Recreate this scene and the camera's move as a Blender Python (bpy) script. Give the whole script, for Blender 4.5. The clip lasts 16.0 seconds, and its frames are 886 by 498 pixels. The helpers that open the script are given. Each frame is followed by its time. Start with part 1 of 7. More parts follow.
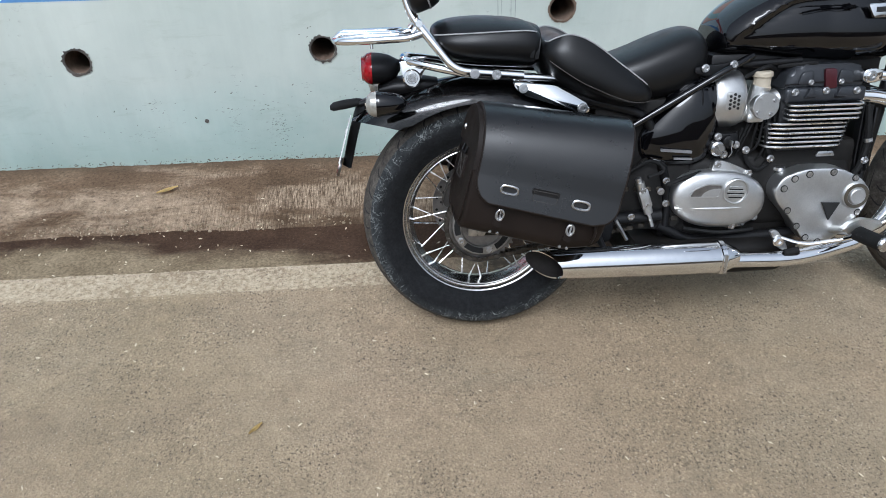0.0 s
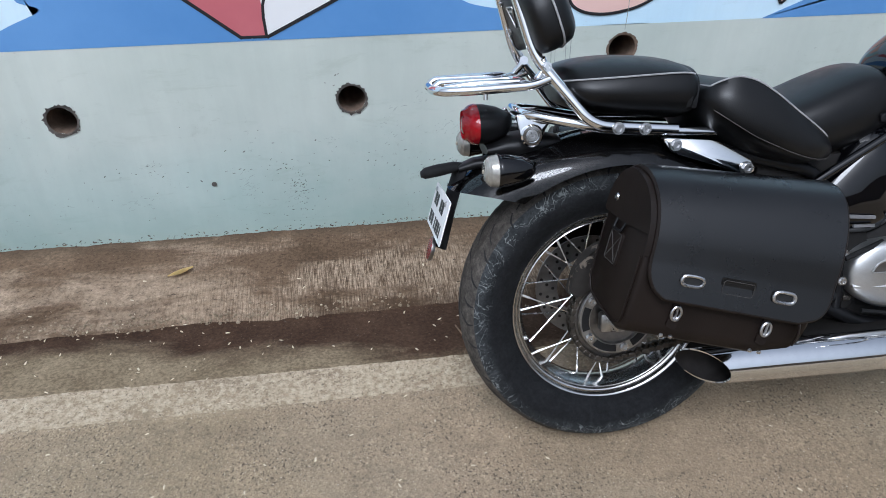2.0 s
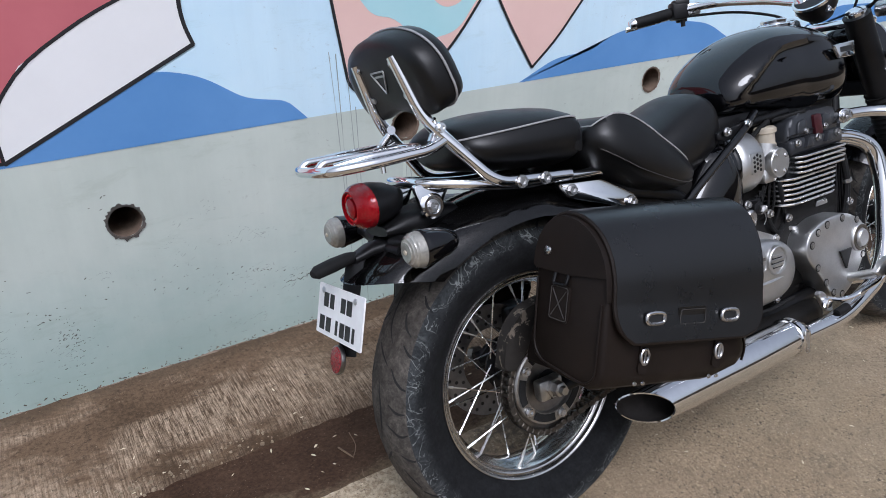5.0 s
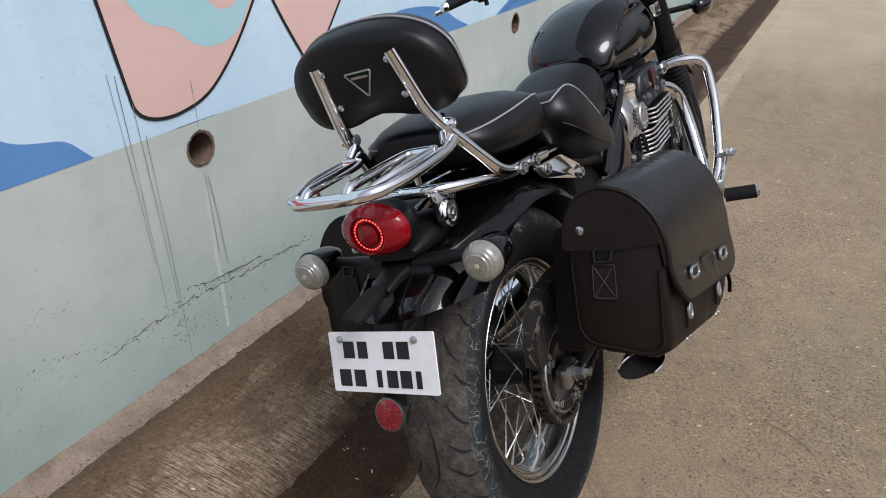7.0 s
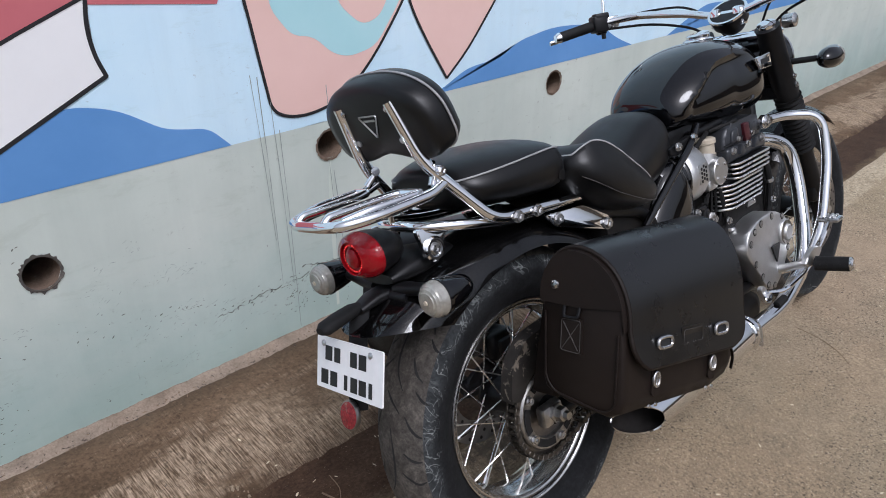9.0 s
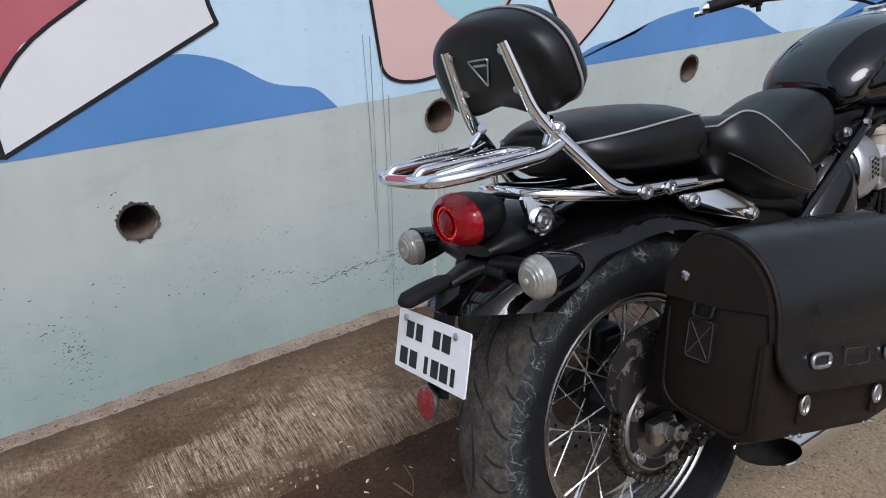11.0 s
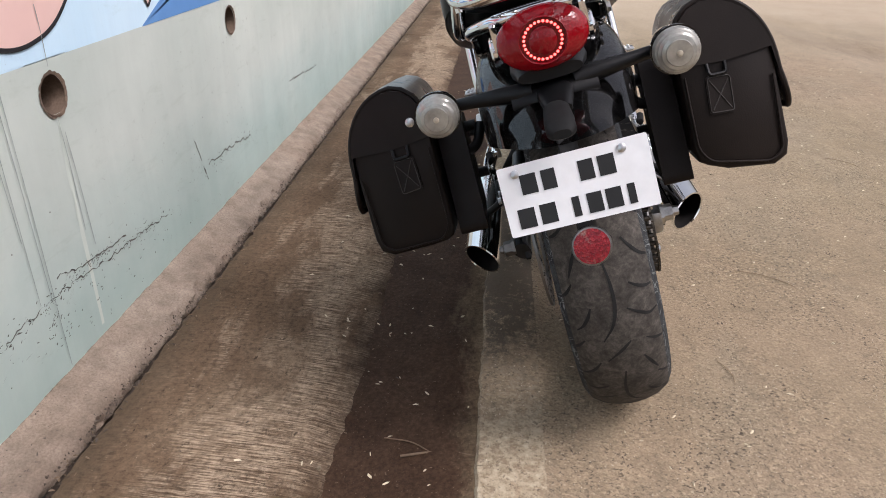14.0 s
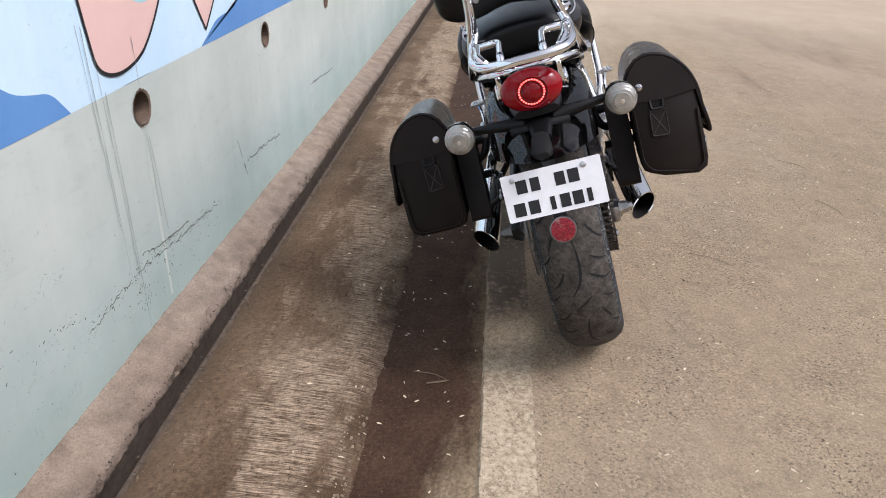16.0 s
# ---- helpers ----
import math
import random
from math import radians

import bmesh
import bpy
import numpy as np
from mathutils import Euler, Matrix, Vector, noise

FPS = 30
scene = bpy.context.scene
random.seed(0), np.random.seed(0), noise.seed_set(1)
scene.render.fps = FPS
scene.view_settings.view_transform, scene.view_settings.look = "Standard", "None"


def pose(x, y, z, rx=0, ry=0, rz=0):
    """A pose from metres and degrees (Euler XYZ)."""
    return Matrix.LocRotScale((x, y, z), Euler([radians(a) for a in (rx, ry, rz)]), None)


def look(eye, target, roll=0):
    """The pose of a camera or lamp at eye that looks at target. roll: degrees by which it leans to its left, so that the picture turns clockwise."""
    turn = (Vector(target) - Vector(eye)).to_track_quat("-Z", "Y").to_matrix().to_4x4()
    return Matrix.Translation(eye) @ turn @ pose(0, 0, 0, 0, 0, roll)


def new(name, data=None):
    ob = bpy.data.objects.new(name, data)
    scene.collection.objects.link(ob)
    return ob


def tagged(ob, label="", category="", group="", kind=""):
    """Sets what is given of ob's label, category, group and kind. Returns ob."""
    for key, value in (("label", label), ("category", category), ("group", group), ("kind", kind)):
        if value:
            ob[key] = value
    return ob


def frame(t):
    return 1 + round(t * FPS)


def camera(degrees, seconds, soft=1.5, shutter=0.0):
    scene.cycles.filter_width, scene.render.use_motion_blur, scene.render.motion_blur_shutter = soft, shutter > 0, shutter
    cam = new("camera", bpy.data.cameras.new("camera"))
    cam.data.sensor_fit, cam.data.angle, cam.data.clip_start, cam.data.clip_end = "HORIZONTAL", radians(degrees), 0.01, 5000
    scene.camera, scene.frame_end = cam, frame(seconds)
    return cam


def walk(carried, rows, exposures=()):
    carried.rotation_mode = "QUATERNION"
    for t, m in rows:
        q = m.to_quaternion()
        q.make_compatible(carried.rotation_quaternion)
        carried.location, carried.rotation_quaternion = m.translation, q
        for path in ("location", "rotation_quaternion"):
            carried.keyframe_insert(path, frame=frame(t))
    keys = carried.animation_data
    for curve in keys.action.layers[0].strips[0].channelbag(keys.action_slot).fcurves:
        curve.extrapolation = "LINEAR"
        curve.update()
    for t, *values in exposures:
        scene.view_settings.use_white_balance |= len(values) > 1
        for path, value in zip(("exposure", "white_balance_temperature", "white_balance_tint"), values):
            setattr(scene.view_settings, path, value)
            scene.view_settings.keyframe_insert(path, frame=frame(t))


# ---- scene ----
cam = camera(63.4, 16.0, soft=0.95)
PATH = [
    (0, (0.271, 0.324, 1.503), (0.386, 1.878, 0.249), -0.1),
    (0.5, (0.185, 0.336, 1.492), (0.297, 1.877, 0.221), -0.3),
    (1, (0.034, 0.477, 1.457), (0.142, 2.014, 0.181), -0.3),
    (1.5, (-0.025, 0.620, 1.373), (0.079, 2.220, 0.177), -0.5),
    (2, (-0.036, 0.763, 1.343), (0.194, 2.374, 0.181), 0.2),
    (2.5, (-0.089, 0.866, 1.312), (0.311, 2.435, 0.138), 0.2),
    (3, (-0.146, 0.880, 1.244), (0.410, 2.409, 0.080), 1.1),
    (3.5, (-0.137, 0.918, 1.205), (0.698, 2.311, 0.038), 0.7),
    (4, (-0.147, 0.950, 1.178), (0.784, 2.382, 0.138), 0.3),
    (4.5, (-0.181, 0.980, 1.182), (0.788, 2.464, 0.255), 0.4),
    (4.7, (-0.226, 0.992, 1.220), (0.746, 2.477, 0.298), 0.5),
    (6.8, (-0.615, 1.486, 1.176), (0.840, 2.509, 0.262), -0.1),
    (7, (-0.594, 1.535, 1.164), (0.980, 2.369, 0.253), 0.0),
    (7.5, (-0.656, 1.667, 1.124), (1.040, 2.233, 0.227), 1.0),
    (8, (-0.670, 1.620, 1.205), (0.974, 2.307, 0.296), 1.3),
    (8.2, (-0.657, 1.523, 1.250), (0.910, 2.369, 0.339), 1.1),
    (10.3, (-0.130, 1.096, 1.300), (0.897, 2.525, 0.350), 1.6),
    (10.5, (-0.172, 1.139, 1.244), (0.847, 2.571, 0.292), 1.7),
    (11, (-0.353, 1.310, 1.172), (0.660, 2.744, 0.214), 1.8),
    (11.5, (-0.435, 1.600, 1.080), (0.739, 2.911, 0.130), 1.9),
    (12, (-0.499, 1.855, 1.000), (0.959, 2.872, 0.083), 1.4),
    (12.5, (-0.688, 2.019, 0.932), (0.993, 2.628, 0.035), 1.2),
    (13, (-0.749, 2.167, 0.826), (1.026, 2.382, -0.071), 0.8),
    (13.5, (-0.725, 2.271, 0.811), (1.057, 2.391, -0.088), 1.0),
    (14, (-0.743, 2.133, 0.856), (1.053, 2.261, -0.015), 0.9),
    (14.5, (-0.836, 2.077, 0.983), (0.954, 2.195, 0.098), 1.2),
    (15, (-1.026, 2.052, 1.056), (0.766, 2.169, 0.175), 1.3),
    (15.5, (-1.135, 2.085, 1.031), (0.651, 2.202, 0.140), 1.3),
    (16, (-1.165, 2.149, 1.039), (0.620, 2.266, 0.144), 1.5),
]
walk(cam, [(t, look(eye, target, roll)) for t, eye, target, roll in PATH], [(0.0, 0.48, 5600, 9), (2.0, 0.32, 5500, 11), (3.5, 0.30, 5750, 18), (4.5, 0.26, 5650, 15), (7.0, 0.13, 6050, 15), (7.5, 0.22, 6050, 16), (8.2, 0.23, 5950, 16), (10.5, 0.11, 5750, 15), (12.0, 0.09, 5950, 16), (12.5, 0.15, 6050, 16), (13.5, 0.48, 6350, 19), (14.5, 0.55, 6150, 19), (16.0, 0.60, 6050, 18)])

# ---- light ----
SUN_EL, SUN_AZ = radians(57), radians(200)
world = bpy.data.worlds.new("sky")
scene.world = world
world.use_nodes = True
wn, wl = world.node_tree.nodes, world.node_tree.links
sky = wn.new("ShaderNodeTexSky")
sky.sky_type = "NISHITA"
sky.sun_disc = False
sky.sun_elevation, sky.sun_rotation = SUN_EL, SUN_AZ
sky.dust_density, sky.air_density = 6.0, 1.5
soft_sky = wn.new("ShaderNodeHueSaturation")
soft_sky.inputs["Saturation"].default_value = 0.33
wl.new(sky.outputs["Color"], soft_sky.inputs["Color"])
wl.new(soft_sky.outputs["Color"], wn["Background"].inputs["Color"])
wn["Background"].inputs["Strength"].default_value = 0.102
sun = new("sun", bpy.data.lights.new("sun", "SUN"))
sun.data.energy, sun.data.angle, sun.data.color = 1.35, radians(25), (1.0, 0.98, 0.95)
sun.matrix_basis = pose(0, 0, 6, 90 - math.degrees(SUN_EL), 0, 180 - math.degrees(SUN_AZ) + 0)

# ---- materials ----


class Nodes:
    """A small wrapper round one node material."""

    def __init__(self, name, rough=0.6, metal=0.0, colour=(0.5, 0.5, 0.5)):
        self.mat = bpy.data.materials.new(name)
        self.mat.use_nodes = True
        self.tree = self.mat.node_tree
        self.bsdf = self.tree.nodes["Principled BSDF"]
        self.set("Roughness", rough)
        self.set("Metallic", metal)
        self.set("Base Color", (*colour, 1))
        self.coord = self.tree.nodes.new("ShaderNodeTexCoord")

    def set(self, key, value):
        self.bsdf.inputs[key].default_value = value

    def link(self, a, b):
        self.tree.links.new(a, b)

    def mapped(self, scale=(1, 1, 1), rot=(0, 0, 0), world_space=False):
        m = self.tree.nodes.new("ShaderNodeMapping")
        m.inputs["Scale"].default_value = scale
        m.inputs["Rotation"].default_value = rot
        if world_space:
            g = self.tree.nodes.new("ShaderNodeNewGeometry")
            self.link(g.outputs["Position"], m.inputs["Vector"])
        else:
            self.link(self.coord.outputs["Object"], m.inputs["Vector"])
        return m.outputs["Vector"]

    def noise(self, scale, detail=6, rough=0.6, vec=None, distort=0.0):
        n = self.tree.nodes.new("ShaderNodeTexNoise")
        n.inputs["Scale"].default_value = scale
        n.inputs["Detail"].default_value = detail
        n.inputs["Roughness"].default_value = rough
        n.inputs["Distortion"].default_value = distort
        self.link(vec if vec else self.mapped(), n.inputs["Vector"])
        return n.outputs["Fac"]

    def voronoi(self, scale, vec=None, out="Distance"):
        n = self.tree.nodes.new("ShaderNodeTexVoronoi")
        n.inputs["Scale"].default_value = scale
        self.link(vec if vec else self.mapped(), n.inputs["Vector"])
        return n.outputs[out]

    def ramp(self, fac, *stops):
        r = self.tree.nodes.new("ShaderNodeValToRGB")
        el = r.color_ramp.elements
        while len(el) < len(stops):
            el.new(0.5)
        for e, (p, c) in zip(el, stops):
            e.position = p
            e.color = (*c, 1) if isinstance(c, tuple) else (c, c, c, 1)
        self.link(fac, r.inputs["Fac"])
        return r.outputs["Color"]

    def mix(self, fac, a, b, mode="MIX"):
        n = self.tree.nodes.new("ShaderNodeMix")
        n.data_type, n.blend_type = "RGBA", mode
        for k, v in ((0, fac), (6, a), (7, b)):
            sock = n.inputs[k]
            if isinstance(v, (int, float)):
                sock.default_value = v if k == 0 else (v, v, v, 1)
            elif isinstance(v, tuple):
                sock.default_value = (*v, 1)
            else:
                self.link(v, sock)
        return n.outputs[2]

    def colour(self, out):
        self.link(out, self.bsdf.inputs["Base Color"])
        return self

    def rough(self, out):
        self.link(out, self.bsdf.inputs["Roughness"])
        return self

    def bump(self, height, strength=0.3, dist=0.002):
        b = self.tree.nodes.new("ShaderNodeBump")
        b.inputs["Strength"].default_value = strength
        b.inputs["Distance"].default_value = dist
        self.link(height, b.inputs["Height"])
        self.link(b.outputs["Normal"], self.bsdf.inputs["Normal"])
        return self


def road_colour(n):
    """Dusty chip-seal: broad stains, then single stones, pits and pale grains."""
    base = n.ramp(n.noise(1.1, 5, 0.6), (0.3, (0.228, 0.175, 0.106)), (0.7, (0.308, 0.241, 0.154)))
    patch = n.ramp(n.noise(0.45, 3, 0.55), (0.42, 0.0), (0.62, 1.0))
    base = n.mix(patch, base, (0.302, 0.224, 0.147))
    grey = n.ramp(n.noise(1.7, 5, 0.65, n.mapped((0.6, 1.0, 1)), 0.4), (0.50, 0.0), (0.62, 0.45))
    base = n.mix(grey, base, (0.258, 0.212, 0.145))
    stain = n.ramp(n.noise(0.9, 6, 0.68, n.mapped((0.35, 1.5, 1)), 0.5), (0.53, 0.0), (0.66, 0.65))
    base = n.mix(stain, base, (0.165, 0.122, 0.080))
    blot = n.ramp(n.noise(11, 7, 0.72, None, 0.3), (0.34, 0.86), (0.5, 1.0), (0.66, 1.12))
    base = n.mix(1.0, base, blot, "MULTIPLY")
    dust = n.ramp(n.noise(2.4, 6, 0.7), (0.38, 1.0), (0.58, 0.25))
    stone = n.ramp(n.voronoi(155, n.mapped((1, 1, 1)), "Color"), (0.12, 0.70), (0.35, 0.92), (0.6, 1.02), (0.80, 1.12), (0.92, 1.38))
    c = n.mix(dust, base, n.mix(1.0, base, stone, "MULTIPLY"))
    grain = n.ramp(n.voronoi(330, None, "Color"), (0.15, 0.70), (0.5, 1.0), (0.85, 1.30))
    c = n.mix(0.45, c, n.mix(1.0, c, grain, "MULTIPLY"))
    pit = n.ramp(n.noise(120, 5, 0.75, None, 0.4), (0.345, 0.85), (0.42, 0.0))
    c = n.mix(n.mix(1.0, pit, dust, "MULTIPLY"), c, (0.065, 0.048, 0.033))
    worn = n.ramp(n.noise(2.6, 7, 0.72, n.mapped((1, 1.3, 1)), 0.3), (0.43, 0.22), (0.57, 1.0))
    chip = n.ramp(n.noise(150, 5, 0.72, n.mapped((1, 0.8, 1)), 0.5), (0.412, 0.95), (0.448, 0.0))
    c = n.mix(n.mix(1.0, chip, worn, "MULTIPLY"), c, (0.066, 0.049, 0.032))
    knob = n.ramp(n.noise(135, 4, 0.65, n.mapped((1, 1, 1), (0, 0, 0.7))), (0.60, 0.0), (0.65, 0.75))
    c = n.mix(n.mix(1.0, knob, worn, "MULTIPLY"), c, (0.46, 0.375, 0.262))
    clump = n.ramp(n.noise(34, 7, 0.75, None, 0.6), (0.675, 0.0), (0.72, 0.75))
    c = n.mix(clump, c, (0.085, 0.066, 0.045))
    c = n.mix(n.ramp(n.noise(190, 3, 0.6), (0.655, 0.0), (0.70, 0.8)), c, (0.60, 0.52, 0.41))
    spot = n.ramp(n.noise(5.5, 6, 0.7), (0.66, 0.0), (0.74, 0.55))
    c = n.mix(spot, c, (0.12, 0.09, 0.065))
    # Paler with distance: dust, and the sky's grazing sheen put into the colour.
    place = n.tree.nodes.new("ShaderNodeSeparateXYZ")
    n.link(n.mapped(world_space=True), place.inputs[0])
    dry = n.tree.nodes.new("ShaderNodeMapRange")
    n.link(place.outputs[0], dry.inputs["Value"])
    dry.inputs["From Min"].default_value, dry.inputs["From Max"].default_value = 2.2, 7.0
    dust_sheen = n.ramp(n.mix(0.5, n.noise(0.8, 6, 0.65, n.mapped((0.5, 1.4, 1)), 0.4), dry.outputs["Result"]), (0.42, 0.0), (0.72, 0.8))
    return n.mix(dust_sheen, c, n.mix(n.noise(2.2, 6, 0.7), (0.36, 0.285, 0.195), (0.50, 0.415, 0.305)))


def mat_road():
    n = Nodes("dusty_asphalt", 0.92)
    n.set("Specular IOR Level", 0.4)
    n.colour(road_colour(n))
    n.bump(n.mix(0.5, n.voronoi(155), n.noise(112, 8, 0.85, None, 0.3)), 0.6, 0.005)
    return n.mat


def mat_gutter():
    n = Nodes("damp_gutter", 0.85)
    n.set("Specular IOR Level", 0.10)
    place = n.tree.nodes.new("ShaderNodeSeparateXYZ")
    n.link(n.mapped(world_space=True), place.inputs[0])
    level = n.tree.nodes.new("ShaderNodeMapRange")
    n.link(place.outputs[0], level.inputs["Value"])
    level.inputs["From Min"].default_value, level.inputs["From Max"].default_value = -0.75, 0.15
    level.inputs["To Min"].default_value, level.inputs["To Max"].default_value = 2.300, 2.130
    depth = n.tree.nodes.new("ShaderNodeMath")
    depth.operation = "SUBTRACT"
    n.link(place.outputs[1], depth.inputs[0])
    n.link(level.outputs["Result"], depth.inputs[1])
    ripple = n.tree.nodes.new("ShaderNodeMath")
    ripple.operation = "MULTIPLY_ADD"
    n.link(n.noise(3.2, 8, 0.72, n.mapped((0.8, 1.4, 1), world_space=True), 0.4), ripple.inputs[0])
    ripple.inputs[1].default_value = 0.30
    n.link(depth.outputs[0], ripple.inputs[2])
    wet = n.ramp(ripple.outputs[0], (0.115, 0.0), (0.205, 1.0))
    dry = n.ramp(n.noise(6, 6, 0.65), (0.3, (0.150, 0.113, 0.068)), (0.7, (0.262, 0.204, 0.130)))
    dark = n.ramp(n.noise(9, 6, 0.6), (0.3, (0.037, 0.0202, 0.0118)), (0.7, (0.069, 0.0405, 0.0245)))
    grain = n.noise(110, 5, 0.75)
    c = n.mix(0.6, n.mix(wet, dry, dark), n.ramp(grain, (0.36, 0.35), (0.5, 0.85), (0.64, 1.45)), "MULTIPLY")
    c = n.mix(n.ramp(n.noise(170, 3, 0.6), (0.66, 0.0), (0.72, 0.6)), c, (0.24, 0.18, 0.125))
    n.colour(c)
    n.rough(n.ramp(wet, (0.0, 0.95), (1.0, 0.72)))
    n.bump(grain, 0.35, 0.002)
    return n.mat


def mat_slab():
    n = Nodes("broomed_concrete", 0.95)
    n.set("Specular IOR Level", 0.15)
    broom = n.noise(1.0, 4, 0.75, n.mapped((260, 15, 1), world_space=True))
    base = n.ramp(n.noise(2.2, 6, 0.62), (0.3, (0.070, 0.045, 0.0255)), (0.52, (0.132, 0.088, 0.053)), (0.72, (0.214, 0.155, 0.099)))
    pale = n.ramp(n.noise(2.6, 6, 0.65, n.mapped((0.8, 2.6, 1), world_space=True), 0.4), (0.30, 0.0), (0.70, 1.0))
    place = n.tree.nodes.new("ShaderNodeSeparateXYZ")
    n.link(n.mapped(world_space=True), place.inputs[0])
    off = n.tree.nodes.new("ShaderNodeMapRange")
    off.interpolation_type = "SMOOTHSTEP"
    n.link(place.outputs[1], off.inputs["Value"])
    off.inputs["From Min"].default_value, off.inputs["From Max"].default_value = 2.74, 2.56
    pale = n.ramp(n.mix(0.30, pale, off.outputs["Result"]), (0.44, 0.0), (0.66, 0.85))
    lines = n.ramp(broom, (0.42, 0.0), (0.60, 1.0))
    brushed = n.tree.nodes.new("ShaderNodeMapRange")
    n.link(place.outputs[0], brushed.inputs["Value"])
    brushed.inputs["From Min"].default_value, brushed.inputs["From Max"].default_value = -0.75, -0.15
    lines = n.mix(brushed.outputs["Result"], n.ramp(n.noise(9, 8, 0.75, None, 0.5), (0.40, 0.25), (0.60, 0.8)), lines)
    worn = n.mix(1.0, pale, lines, "MULTIPLY")
    c = n.mix(worn, base, (0.40, 0.308, 0.214))
    ridge = n.mix(brushed.outputs["Result"], 0.95, n.ramp(broom, (0.36, 0.55), (0.5, 0.95), (0.66, 1.2)))
    c = n.mix(0.35, c, ridge, "MULTIPLY")
    c = n.mix(0.75, c, n.ramp(n.noise(85, 6, 0.8), (0.36, 0.45), (0.5, 1.0), (0.66, 1.45)), "MULTIPLY")
    c = n.mix(n.ramp(n.noise(13, 7, 0.75, None, 0.5), (0.60, 0.0), (0.68, 0.7)), c, (0.045, 0.030, 0.019))
    c = n.mix(n.ramp(n.noise(75, 6, 0.78, n.mapped((0.5, 1, 1)), 0.3), (0.335, 0.85), (0.41, 0.0)), c, (0.040, 0.028, 0.018))
    c = n.mix(n.ramp(n.noise(150, 4, 0.7), (0.66, 0.0), (0.71, 0.6)), c, (0.42, 0.34, 0.25))
    soil = n.tree.nodes.new("ShaderNodeMapRange")
    n.link(place.outputs[1], soil.inputs["Value"])
    soil.inputs["From Min"].default_value, soil.inputs["From Max"].default_value = 2.66, 2.80
    grit = n.ramp(n.mix(0.45, n.noise(19, 8, 0.75, None, 0.4), soil.outputs["Result"]), (0.54, 0.0), (0.70, 0.5))
    c = n.mix(grit, c, n.mix(n.noise(90, 5, 0.75), (0.050, 0.036, 0.022), (0.115, 0.085, 0.054)))
    across = n.tree.nodes.new("ShaderNodeSeparateXYZ")
    n.link(n.mapped(world_space=True), across.inputs[0])
    ragged = n.tree.nodes.new("ShaderNodeMath")
    ragged.operation = "MULTIPLY_ADD"
    n.link(n.noise(7, 7, 0.7), ragged.inputs[0])
    ragged.inputs[1].default_value = -0.26
    n.link(across.outputs[1], ragged.inputs[2])
    span = n.tree.nodes.new("ShaderNodeMapRange")
    n.link(ragged.outputs[0], span.inputs["Value"])
    span.inputs["From Min"].default_value, span.inputs["From Max"].default_value = 2.235, 2.315
    soak = n.tree.nodes.new("ShaderNodeMapRange")
    n.link(place.outputs[0], soak.inputs["Value"])
    soak.inputs["From Min"].default_value, soak.inputs["From Max"].default_value = -0.45, 0.25
    soak.inputs["To Min"].default_value, soak.inputs["To Max"].default_value = 0.35, 0.90
    c = n.mix(span.outputs["Result"], n.mix(soak.outputs["Result"], c, n.ramp(n.noise(110, 5, 0.75), (0.3, (0.022, 0.0125, 0.0075)), (0.7, (0.050, 0.030, 0.018)))), c)
    n.colour(c)
    n.bump(n.mix(0.5, broom, n.noise(60, 6, 0.75)), 0.6, 0.004)
    return n.mat


def mat_strip():
    """Thin road paint, worn through to the stones and ragged along both edges."""
    n = Nodes("worn_white_line", 0.85)
    wear = n.noise(48, 9, 0.8)
    broad = n.noise(3, 4, 0.6)
    f = n.ramp(n.mix(0.42, wear, broad), (0.460, 0.0), (0.495, 1.0))
    across = n.tree.nodes.new("ShaderNodeSeparateXYZ")
    n.link(n.mapped(world_space=True), across.inputs[0])
    ragged = n.tree.nodes.new("ShaderNodeMath")
    ragged.operation = "MULTIPLY_ADD"
    n.link(n.noise(34, 8, 0.78), ragged.inputs[0])
    ragged.inputs[1].default_value = 0.014
    n.link(across.outputs[1], ragged.inputs[2])
    span = n.tree.nodes.new("ShaderNodeMapRange")
    n.link(ragged.outputs[0], span.inputs["Value"])
    span.inputs["From Min"].default_value, span.inputs["From Max"].default_value = 2.0270, 2.0290
    f = n.mix(1.0, f, span.outputs["Result"], "MULTIPLY")
    paint = n.ramp(n.noise(70, 7, 0.75), (0.36, (0.215, 0.165, 0.100)), (0.50, (0.365, 0.293, 0.197)), (0.64, (0.475, 0.395, 0.278)))
    paint = n.mix(n.ramp(n.noise(105, 6, 0.75, None, 0.4), (0.375, 0.9), (0.415, 0.0)), paint, (0.100, 0.075, 0.048))
    # Line darkened beside the motorcycle: its shade painted in along with road grime.
    tread = n.tree.nodes.new("ShaderNodeMapRange")
    n.link(across.outputs[0], tread.inputs["Value"])
    tread.inputs["From Min"].default_value, tread.inputs["From Max"].default_value = 0.0, 3.0
    bike_shade = n.ramp(tread.outputs["Result"], (0.05, 0.0), (0.20, 1.0), (0.42, 1.0), (0.70, 0.0))
    grime = n.ramp(n.mix(0.5, n.noise(16, 8, 0.75, None, 0.4), bike_shade), (0.40, 0.0), (0.72, 0.95))
    paint = n.mix(grime, paint, (0.112, 0.085, 0.057))
    n.colour(n.mix(f, road_colour(n), paint))
    n.bump(n.mix(0.5, wear, n.voronoi(155)), 0.6, 0.004)
    return n.mat


